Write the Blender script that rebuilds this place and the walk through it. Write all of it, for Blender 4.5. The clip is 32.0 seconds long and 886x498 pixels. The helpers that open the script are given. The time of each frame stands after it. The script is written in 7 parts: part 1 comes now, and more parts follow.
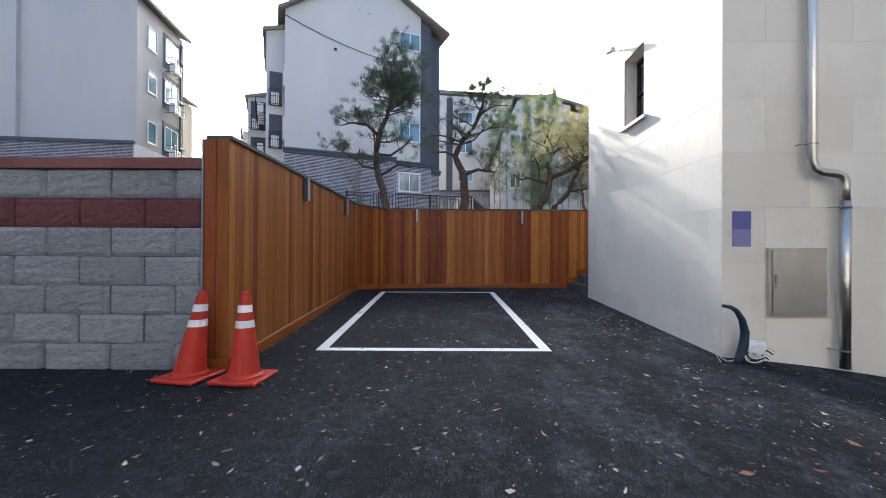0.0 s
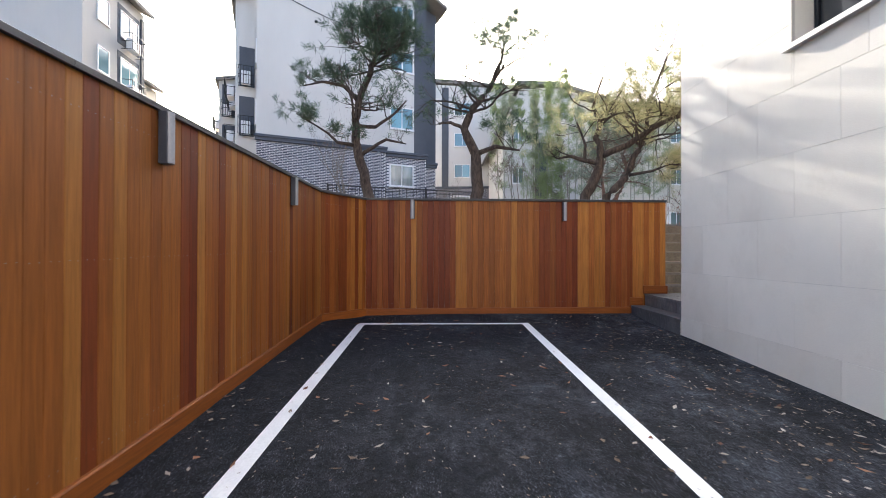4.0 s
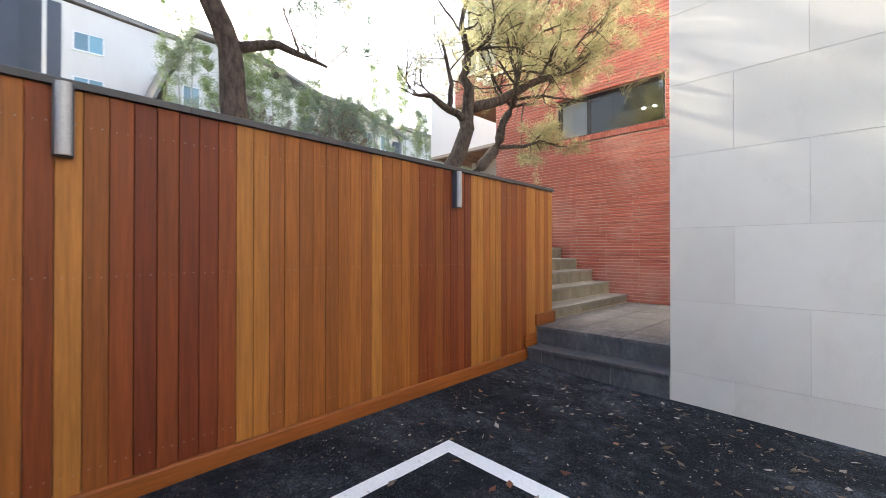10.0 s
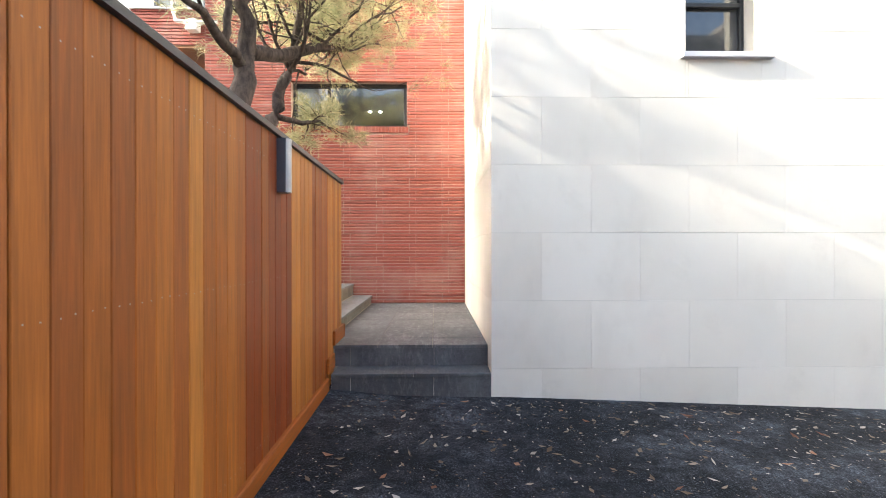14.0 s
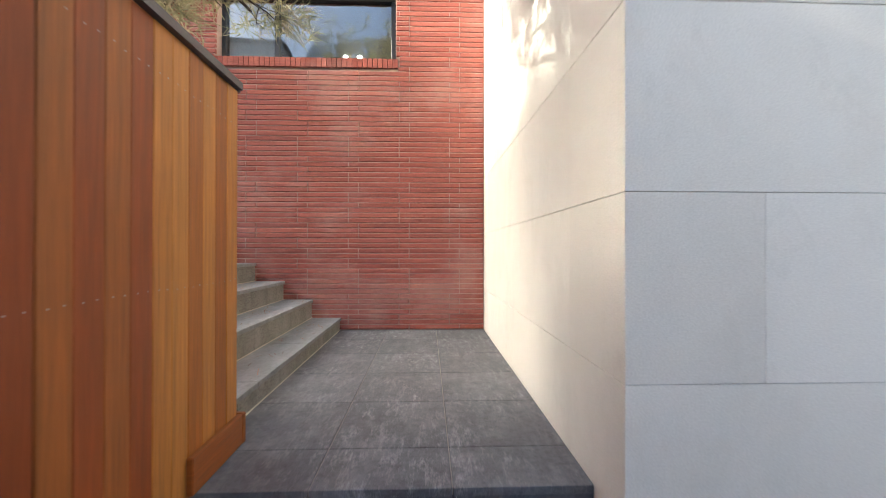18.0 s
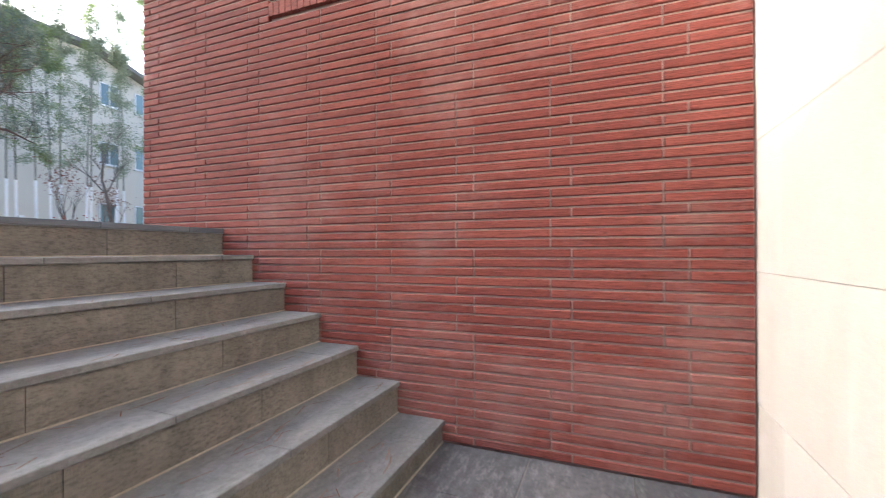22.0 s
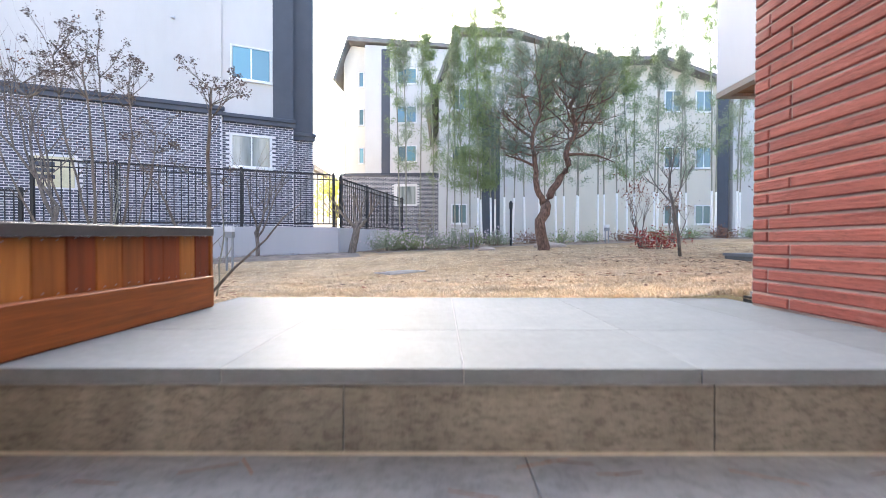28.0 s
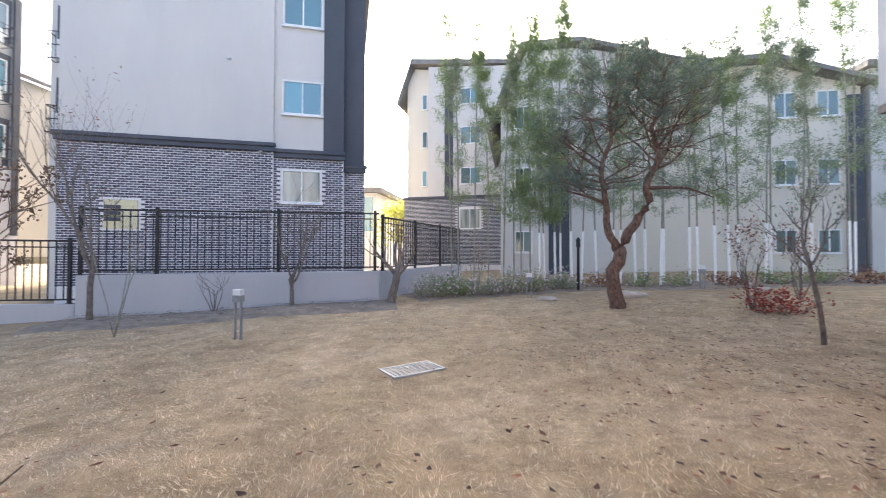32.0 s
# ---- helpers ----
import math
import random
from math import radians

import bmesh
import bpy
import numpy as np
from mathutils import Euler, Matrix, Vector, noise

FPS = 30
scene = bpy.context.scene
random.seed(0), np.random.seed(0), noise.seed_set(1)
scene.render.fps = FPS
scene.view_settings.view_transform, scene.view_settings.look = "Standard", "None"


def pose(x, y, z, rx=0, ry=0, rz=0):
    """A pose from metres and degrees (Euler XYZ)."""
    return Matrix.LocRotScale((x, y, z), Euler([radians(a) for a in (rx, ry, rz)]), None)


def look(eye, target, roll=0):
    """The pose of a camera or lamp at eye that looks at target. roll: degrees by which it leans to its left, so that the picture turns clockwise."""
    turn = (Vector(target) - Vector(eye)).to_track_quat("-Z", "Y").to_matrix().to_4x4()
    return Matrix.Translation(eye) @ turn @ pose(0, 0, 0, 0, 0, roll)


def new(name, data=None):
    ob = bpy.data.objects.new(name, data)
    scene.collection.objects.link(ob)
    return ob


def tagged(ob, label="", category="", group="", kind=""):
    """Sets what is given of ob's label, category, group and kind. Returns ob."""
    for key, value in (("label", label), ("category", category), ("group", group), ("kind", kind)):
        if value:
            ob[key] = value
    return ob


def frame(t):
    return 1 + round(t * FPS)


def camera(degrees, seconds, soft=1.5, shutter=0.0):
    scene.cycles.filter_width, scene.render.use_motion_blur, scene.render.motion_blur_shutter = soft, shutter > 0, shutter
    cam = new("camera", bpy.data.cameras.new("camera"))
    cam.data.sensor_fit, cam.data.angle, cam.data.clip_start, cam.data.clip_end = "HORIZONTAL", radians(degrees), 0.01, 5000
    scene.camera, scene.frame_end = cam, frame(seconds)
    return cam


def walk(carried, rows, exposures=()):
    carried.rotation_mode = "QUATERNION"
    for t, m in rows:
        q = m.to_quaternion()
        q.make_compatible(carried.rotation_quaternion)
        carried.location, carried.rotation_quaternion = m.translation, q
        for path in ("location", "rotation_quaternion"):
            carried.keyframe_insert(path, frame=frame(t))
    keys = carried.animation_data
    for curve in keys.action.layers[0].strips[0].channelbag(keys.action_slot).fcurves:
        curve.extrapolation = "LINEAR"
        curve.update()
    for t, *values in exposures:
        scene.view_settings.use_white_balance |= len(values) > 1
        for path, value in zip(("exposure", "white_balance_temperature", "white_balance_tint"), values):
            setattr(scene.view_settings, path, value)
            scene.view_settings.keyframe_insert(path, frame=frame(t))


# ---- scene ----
# seconds, stops, kelvin, tint
EXPOSURES = [(0, 2.0, 5780, 5), (3, 2.25, 6040, 7), (6, 2.77, 6200, 6), (8, 2.86, 6240, 4), (10, 2.9, 6400, 3), (13, 3.22, 6380, 2), (16.5, 3.02, 6330, 2), (18, 2.78, 6080, 2), (19, 2.52, 5800, 3), (20, 2.33, 5620, 4), (21, 2.2, 5520, 4), (22, 2.64, 5760, 7), (23, 3.15, 5700, 3), (24, 3.48, 5700, 3), (25.5, 3.3, 5760, 5), (28, 3.0, 5900, 7), (30.5, 2.56, 5950, 7), (32, 2.44, 6030, 8)]
cam = camera(94.50, 32.0, soft=0.6, shutter=0.45)
# t, x, y, z, yaw, pitch, roll
PATH = [
    (0, 0.000, -0.000, 1.252, 0.55, 0.30, -0.29),
    (0.5, 0.037, 0.392, 1.263, 0.34, 0.24, -0.26),
    (1, 0.039, 0.782, 1.267, 0.25, 0.17, -0.22),
    (1.5, 0.017, 1.150, 1.297, 0.16, 0.21, -0.20),
    (2, -0.012, 1.542, 1.318, 0.02, 0.25, -0.17),
    (2.5, -0.082, 1.949, 1.327, -0.09, 0.27, -0.13),
    (3, -0.155, 2.327, 1.355, -0.33, 0.30, -0.12),
    (3.5, -0.200, 2.691, 1.383, -0.41, 0.30, -0.14),
    (5.5, -0.514, 4.060, 1.468, -0.87, 0.14, -0.59),
    (6, -0.585, 4.389, 1.486, -2.77, 0.11, -0.47),
    (6.5, -0.649, 4.771, 1.509, -6.09, 0.11, -0.37),
    (7, -0.708, 5.154, 1.520, -9.25, 0.11, -0.29),
    (7.5, -0.744, 5.547, 1.516, -14.42, 0.13, -0.22),
    (8, -0.766, 5.939, 1.512, -20.28, 0.18, -0.18),
    (8.5, -0.808, 6.307, 1.519, -26.57, 0.27, -0.15),
    (9, -0.797, 6.700, 1.510, -33.90, 0.31, -0.12),
    (9.5, -0.799, 7.036, 1.512, -39.84, 0.36, -0.06),
    (10, -0.802, 7.307, 1.527, -45.28, 0.37, -0.01),
    (10.5, -0.754, 7.587, 1.535, -51.25, 0.39, 0.01),
    (11, -0.749, 7.874, 1.536, -57.61, 0.39, 0.04),
    (11.5, -0.760, 8.145, 1.536, -63.94, 0.35, 0.07),
    (12, -0.678, 8.407, 1.546, -70.37, 0.26, 0.09),
    (12.5, -0.615, 8.630, 1.564, -76.22, 0.13, 0.10),
    (13, -0.594, 8.761, 1.578, -81.78, 0.03, 0.07),
    (13.5, -0.603, 8.797, 1.590, -87.16, 0.00, 0.08),
    (14, -0.593, 8.812, 1.579, -91.05, 0.01, 0.10),
    (14.5, -0.502, 8.817, 1.552, -92.47, -0.00, 0.09),
    (16.5, 0.736, 8.898, 1.532, -92.43, 0.27, -0.10),
    (17, 1.050, 8.899, 1.521, -92.11, 0.28, -0.06),
    (17.5, 1.359, 8.912, 1.530, -91.92, 0.31, -0.05),
    (18, 1.671, 8.927, 1.539, -92.11, 0.23, -0.07),
    (18.5, 1.965, 8.931, 1.542, -92.11, 0.14, -0.08),
    (19, 2.281, 8.939, 1.555, -91.90, 0.09, -0.08),
    (19.5, 2.576, 8.915, 1.555, -91.65, 0.08, -0.07),
    (20, 2.859, 8.913, 1.549, -91.43, 0.11, -0.03),
    (20.5, 3.124, 8.884, 1.566, -88.59, 0.16, 0.03),
    (21, 3.398, 8.869, 1.630, -83.09, 0.21, 0.13),
    (21.5, 3.587, 8.883, 1.721, -75.38, 0.25, 0.17),
    (22, 3.749, 8.957, 1.812, -68.27, 0.27, 0.16),
    (22.5, 3.922, 9.016, 1.878, -61.61, 0.29, 0.11),
    (23, 4.111, 9.060, 1.901, -52.24, 0.28, 0.02),
    (23.5, 4.262, 9.186, 1.920, -42.01, 0.28, -0.07),
    (24, 4.389, 9.287, 1.934, -32.60, 0.36, -0.14),
    (24.5, 4.489, 9.360, 1.933, -22.76, 0.54, -0.16),
    (25, 4.507, 9.364, 1.925, -12.82, 0.76, -0.11),
    (25.5, 4.527, 9.393, 1.912, -5.12, 0.71, -0.17),
    (27.5, 4.572, 10.482, 2.093, -0.12, -0.81, 0.00),
    (28, 4.593, 10.677, 2.244, -0.15, -0.88, -0.12),
    (28.5, 4.646, 10.930, 2.410, -0.34, -0.69, -0.26),
    (29, 4.689, 11.112, 2.539, -0.28, -0.52, -0.31),
    (29.5, 4.705, 11.342, 2.642, -0.05, -0.23, -0.32),
    (30, 4.816, 11.490, 2.765, 0.04, -0.15, -0.29),
    (30.5, 4.940, 11.740, 2.842, 1.12, 0.12, -0.36),
    (31, 4.960, 11.950, 2.938, 2.80, 0.31, -0.36),
    (31.5, 5.020, 12.128, 3.017, 5.24, 0.68, -0.20),
    (32, 5.127, 12.249, 3.098, 9.97, 1.02, -0.20),
]
walk(cam, [(t, pose(x, y, z, 90 + pitch, roll, yaw)) for t, x, y, z, yaw, pitch, roll in PATH], exposures=EXPOSURES)
# ---- light ----
SUN_EL, SUN_AZ = radians(24.2), radians(-7)
world = bpy.data.worlds.new("sky")
scene.world = world
world.use_nodes = True
wn = world.node_tree
sky = wn.nodes.new("ShaderNodeTexSky")
sky.sky_type, sky.sun_disc = "NISHITA", False
sky.sun_elevation, sky.sun_rotation = SUN_EL, SUN_AZ
sky.air_density, sky.dust_density, sky.ozone_density = 0.75, 6.0, 0.7
wn.links.new(sky.outputs[0], wn.nodes["Background"].inputs[0])
wn.nodes["Background"].inputs[1].default_value = 0.15
lamp = bpy.data.lights.new("sun", "SUN")
lamp.energy, lamp.angle, lamp.color = 2.5, radians(0.9), (1.0, 0.88, 0.72)
sun_dir = Vector((math.sin(SUN_AZ) * math.cos(SUN_EL), math.cos(SUN_AZ) * math.cos(SUN_EL), math.sin(SUN_EL)))
new("sun", lamp).matrix_world = look(sun_dir * 100, (0, 0, 0))

# ---- materials ----


class Mat:
    """A node material with short words for its parts."""

    def __init__(self, name, rough=0.7, spec=0.4, metal=0.0):
        self.m = bpy.data.materials.new(name)
        self.m.use_nodes = True
        self.t = self.m.node_tree
        self.b = self.t.nodes["Principled BSDF"]
        self.b.inputs["Roughness"].default_value = rough
        self.b.inputs["Specular IOR Level"].default_value = spec
        self.b.inputs["Metallic"].default_value = metal
        self.co = self.t.nodes.new("ShaderNodeTexCoord").outputs["Object"]
        self.geo = None

    def node(self, kind, **vals):
        n = self.t.nodes.new(kind)
        for k, v in vals.items():
            n.inputs[k].default_value = v
        return n

    def link(self, a, b):
        self.t.links.new(a, b)

    def where(self):
        """World place, so that pieces that share a mesh differ."""
        if self.geo is None:
            self.geo = self.t.nodes.new("ShaderNodeNewGeometry")
        return self.geo.outputs["Position"]

    def noise(self, scale, detail=4.0, stretch=(1, 1, 1), rough=0.55):
        mp = self.node("ShaderNodeMapping")
        mp.inputs["Scale"].default_value = stretch
        self.link(self.where(), mp.inputs["Vector"])
        n = self.node("ShaderNodeTexNoise", Scale=scale, Detail=detail, Roughness=rough)
        self.link(mp.outputs[0], n.inputs["Vector"])
        return n.outputs["Fac"]

    def random(self):
        return self.t.nodes.new("ShaderNodeObjectInfo").outputs["Random"]

    def island(self):
        self.where()
        return self.geo.outputs["Random Per Island"]

    def ramp(self, fac, *stops):
        r = self.t.nodes.new("ShaderNodeValToRGB")
        e = r.color_ramp.elements
        while len(e) < len(stops):
            e.new(0.5)
        for i, (p, c) in enumerate(stops):
            e[i].position = p
            e[i].color = (*c, 1) if len(c) == 3 else (c[0], c[0], c[0], 1)
        self.link(fac, r.inputs[0])
        return r.outputs[0]

    def mix(self, fac, a, b, mode="MIX"):
        n = self.t.nodes.new("ShaderNodeMix")
        n.data_type, n.blend_type = "RGBA", mode
        for sock, v in ((n.inputs[0], fac), (n.inputs[6], a), (n.inputs[7], b)):
            if isinstance(v, (int, float)):
                sock.default_value = v
            elif isinstance(v, tuple):
                sock.default_value = (*v, 1)
            else:
                self.link(v, sock)
        return n.outputs[2]

    def color(self, c):
        if isinstance(c, tuple):
            self.b.inputs["Base Color"].default_value = (*c, 1)
        else:
            self.link(c, self.b.inputs["Base Color"])
        return self

    def rough(self, c):
        self.link(c, self.b.inputs["Roughness"])
        return self

    def bump(self, h, strength=0.3, dist=0.01):
        n = self.node("ShaderNodeBump", Strength=strength, Distance=dist)
        self.link(h, n.inputs["Height"])
        self.link(n.outputs[0], self.b.inputs["Normal"])
        return self


def speckled(name, col, var=0.12, scale=6.0, fine=90.0, rough=0.75, bump=0.25, dist=0.004, metal=0.0, spec=0.4, rnd=0.0):
    """Colour that varies in stains and in grain."""
    m = Mat(name, rough, spec, metal)
    lo, hi = tuple(c * (1 - var) for c in col), tuple(min(1, c * (1 + var)) for c in col)
    c = m.ramp(m.noise(scale, 5), (0.3, lo), (0.7, hi))
    g = m.noise(fine, 3)
    c = m.mix(0.35, c, m.ramp(g, (0.3, tuple(x * 0.75 for x in col)), (0.7, tuple(min(1, x * 1.2) for x in col))))
    if rnd:
        c = m.mix(1.0, c, m.ramp(m.random(), (0.0, (1 - rnd,)), (1.0, (1.0,))), "MULTIPLY")
    m.color(c)
    if bump:
        m.bump(g, bump, dist)
    return m.m


def make_asphalt():
    m = Mat("asphalt", 0.88, 0.2)
    grain = m.noise(105, 3, rough=0.8)
    stone = m.noise(42, 3)
    base = m.ramp(grain, (0.4, (0.0025, 0.0028, 0.0036)), (0.53, (0.0085, 0.0095, 0.012)), (0.61, (0.035, 0.038, 0.044)), (0.7, (0.17, 0.175, 0.185)))
    # pale dust held in the pits, in ragged patches; wheels have worn the middle of the yard paler than its newer edges
    dust = m.ramp(m.noise(1.6, 9, (1, 0.7, 1), 0.78), (0.44, (0.0,)), (0.66, (0.62,)))
    sep = m.node("ShaderNodeSeparateXYZ")
    m.link(m.where(), sep.inputs[0])
    wear = m.node("ShaderNodeMapRange", **{"From Min": -1.8, "From Max": 2.6, "To Min": 0.1, "To Max": 1.5})
    m.link(sep.outputs[0], wear.inputs["Value"])
    dust = m.mix(1.0, dust, wear.outputs[0], "MULTIPLY")
    c = m.mix(dust, base, m.ramp(m.noise(85, 4, rough=0.85), (0.4, (0.014, 0.015, 0.018)), (0.52, (0.075, 0.079, 0.087)), (0.64, (0.22, 0.227, 0.24))))
    tar = m.ramp(m.noise(2.4, 8, (1, 0.5, 1), 0.72), (0.53, (0.0,)), (0.6, (0.75,)))
    c = m.mix(tar, c, (0.009, 0.01, 0.0125))
    blotch = m.ramp(m.noise(13, 7, rough=0.8), (0.36, (0.45,)), (0.5, (1.0,)), (0.64, (1.7,)))
    c = m.mix(1.0, c, blotch, "MULTIPLY")
    # cracks: thin dark lines where a coarse noise crosses its middle
    crack = m.ramp(m.noise(1.15, 7, rough=0.66), (0.492, (0.0,)), (0.5, (0.85,)), (0.508, (0.0,)))
    c = m.mix(crack, c, (0.004, 0.004, 0.005))
    c = m.mix(1.0, c, (0.92, 0.97, 1.08), "MULTIPLY")
    m.color(c).bump(m.mix(0.5, grain, stone), 1.0, 0.014)
    return m.m


def make_wood(name, dark, light, along=(5, 5, 0.22), hair=(4, 4, 0.1)):
    """Stained boards: each a little different between two tones, with long grain."""
    m = Mat(name, 0.5, 0.28)
    tone = m.mix(m.random(), dark, light)
    grain = m.noise(9, 6, along, 0.65)
    fine = m.noise(60, 3, hair)
    c = m.mix(1.0, tone, m.ramp(grain, (0.3, (0.66,)), (0.7, (1.14,))), "MULTIPLY")
    c = m.mix(1.0, c, m.ramp(fine, (0.3, (0.86,)), (0.7, (1.1,))), "MULTIPLY")
    m.color(c).bump(grain, 0.12, 0.003)
    m.rough(m.ramp(grain, (0.2, (0.42,)), (0.8, (0.6,))))
    return m.m


def make_granite():
    m = Mat("white_granite", 0.6, 0.4)
    big = m.noise(1.1, 6, rough=0.6)
    c = m.ramp(big, (0.25, (0.695, 0.655, 0.585)), (0.7, (0.835, 0.797, 0.725)))
    c = m.mix(0.4, c, m.ramp(m.noise(170, 2), (0.3, (0.52, 0.505, 0.485)), (0.7, (0.8, 0.785, 0.755))))
    stain = m.ramp(m.noise(2.6, 7, (1, 1, 0.6), 0.7), (0.52, (0.0,)), (0.78, (0.36,)))
    c = m.mix(stain, c, (0.53, 0.495, 0.44))
    # water marks with ragged edges
    mark = m.ramp(m.noise(3.4, 8, (1, 1, 0.8), 0.62), (0.6, (0.0,)), (0.62, (0.09,)), (0.66, (0.0,)))
    c = m.mix(mark, c, (0.42, 0.39, 0.34))
    c = m.mix(1.0, c, m.ramp(m.random(), (0.0, (0.91, 0.905, 0.892)), (0.5, (0.97, 0.97, 0.965)), (1.0, (1.0, 1.0, 1.0))), "MULTIPLY")
    m.color(c).bump(m.noise(140, 3), 0.1, 0.002)
    return m.m


def make_red_brick(name, islands):
    m = Mat(name, 0.75, 0.3)
    r = m.island() if islands else m.random()
    tone = m.ramp(r, (0.0, (0.235, 0.057, 0.042)), (0.5, (0.27, 0.068, 0.05)), (1.0, (0.31, 0.084, 0.061)))
    n = m.noise(16, 5, (1, 0.22, 5), 0.7)
    c = m.mix(1.0, tone, m.ramp(n, (0.3, (0.78,)), (0.7, (1.12,))), "MULTIPLY")
    # scratches of the wire cut, burnt flecks and pale lime smears
    fleck = m.noise(75, 4, (1, 0.3, 1.6), 0.8)
    c = m.mix(1.0, c, m.ramp(fleck, (0.34, (0.68,)), (0.47, (1.0,)), (0.62, (1.14,))), "MULTIPLY")
    lime = m.ramp(m.noise(22, 7, (1, 0.35, 2.2), 0.75), (0.6, (0.0,)), (0.75, (0.28,)))
    c = m.mix(lime, c, (0.45, 0.26, 0.2))
    bloom = m.ramp(m.noise(1.4, 6, (1, 0.8, 1), 0.7), (0.5, (0.0,)), (0.76, (0.5,)))
    c = m.mix(bloom, c, (0.48, 0.3, 0.255))
    m.color(c).bump(m.mix(0.4, m.noise(34, 5, (1, 0.2, 5)), fleck), 0.75, 0.007)
    return m.m


def make_tile(name, col, streak, light, rugged=1.0, scuff=0.0):
    m = Mat(name, 0.62, 0.4)
    c = m.ramp(m.noise(5, 5, streak, 0.65), (0.3, tuple(x * (1 - 0.3 * max(rugged, 0.5)) for x in col)), (0.7, tuple(x * (1 + 0.22 * max(rugged, 0.5)) for x in col)))
    fleck = m.noise(64, 4, (0.55, 0.55, 1.4), 0.75)
    c = m.mix(1.0, c, m.ramp(fleck, (0.36, (1 - 0.42 * rugged,)), (0.5, (0.98,)), (0.66, (1 + 0.18 * rugged,))), "MULTIPLY")
    dust = m.ramp(m.noise(2.4, 7, rough=0.75), (0.5, (0.0,)), (0.74, (0.3 + 0.3 * rugged,)))
    c = m.mix(dust, c, light)
    if scuff:
        # chalky scuffs rubbed along the stone, thickest in drifts
        rub = m.ramp(m.noise(9, 9, (1.0, 3.2, 1), 0.82), (0.5, (0.0,)), (0.66, (scuff,)))
        drift = m.ramp(m.noise(1.7, 5, rough=0.7), (0.38, (0.15,)), (0.6, (1.0,)))
        c = m.mix(m.mix(1.0, rub, drift, "MULTIPLY"), c, (0.46, 0.46, 0.455))
    c = m.mix(1.0, c, m.ramp(m.random(), (0.0, (0.86,)), (1.0, (1.05,))), "MULTIPLY")
    m.color(c).bump(m.noise(80, 4, streak), 0.35, 0.004)
    return m.m


def make_split(name, col):
    """Concrete block with a torn face: ragged ledges that run level, pits and pale aggregate."""
    m = Mat(name, 0.95, 0.2)
    ledge = m.noise(26, 8, (0.8, 0.8, 1.7), 0.75)
    grit = m.noise(150, 3, rough=0.8)
    c = m.ramp(ledge, (0.34, tuple(x * 0.68 for x in col)), (0.5, col), (0.68, tuple(min(1, x * 1.22) for x in col)))
    c = m.mix(1.0, c, m.ramp(grit, (0.34, (0.72,)), (0.5, (1.0,)), (0.66, (1.3,))), "MULTIPLY")
    c = m.mix(1.0, c, m.ramp(m.random(), (0.0, (0.85,)), (1.0, (1.08,))), "MULTIPLY")
    m.color(c).bump(m.mix(0.3, ledge, grit), 1.0, 0.035)
    return m.m


def make_stucco(name, col):
    m = Mat(name, 0.9, 0.2)
    c = m.ramp(m.noise(0.5, 6, (1, 1, 0.35), 0.65), (0.3, tuple(x * 0.9 for x in col)), (0.7, col))
    drip = m.ramp(m.noise(1.8, 5, (1, 1, 0.08)), (0.6, (0.0,)), (0.85, (0.2,)))
    c = m.mix(drip, c, tuple(x * 0.7 for x in col))
    m.color(c).bump(m.noise(60, 3), 0.2, 0.004)
    return m.m


def make_leafy(name, a, b, c, trans=0.25, rough=0.6):
    m = Mat(name, rough, 0.3)
    m.color(m.ramp(m.island(), (0.0, a), (0.5, b), (1.0, c)))
    m.b.inputs["Subsurface Weight"].default_value = 0.0
    tr = m.node("ShaderNodeBsdfTranslucent")
    tr.inputs["Color"].default_value = (*[min(1, x * 1.3) for x in b], 1)
    mx = m.node("ShaderNodeMixShader", Fac=trans)
    m.link(m.b.outputs[0], mx.inputs[1])
    m.link(tr.outputs[0], mx.inputs[2])
    m.link(mx.outputs[0], m.t.nodes["Material Output"].inputs["Surface"])
    return m.m


def make_glass(name, tint, rough=0.02):
    m = Mat(name, rough, 0.6)
    m.color(tint)
    m.b.inputs["Transmission Weight"].default_value = 1.0
    m.b.inputs["IOR"].default_value = 1.9
    return m.m


def make_bark(name, a, b):
    m = Mat(name, 0.9, 0.2)
    n = m.noise(26, 6, (1, 1, 0.35), 0.7)
    m.color(m.ramp(n, (0.35, a), (0.65, b))).bump(n, 0.9, 0.02)
    return m.m


def make_brushed(name, col, rough=0.32):
    m = Mat(name, rough, 0.5, 1.0)
    n = m.noise(4, 4, (1, 1, 0.3))
    m.color(m.ramp(n, (0.3, tuple(x * 0.8 for x in col)), (0.7, col)))
    m.rough(m.ramp(m.noise(40, 3, (0.2, 0.2, 4)), (0.2, (rough * 0.8,)), (0.8, (rough * 1.25,))))
    return m.m


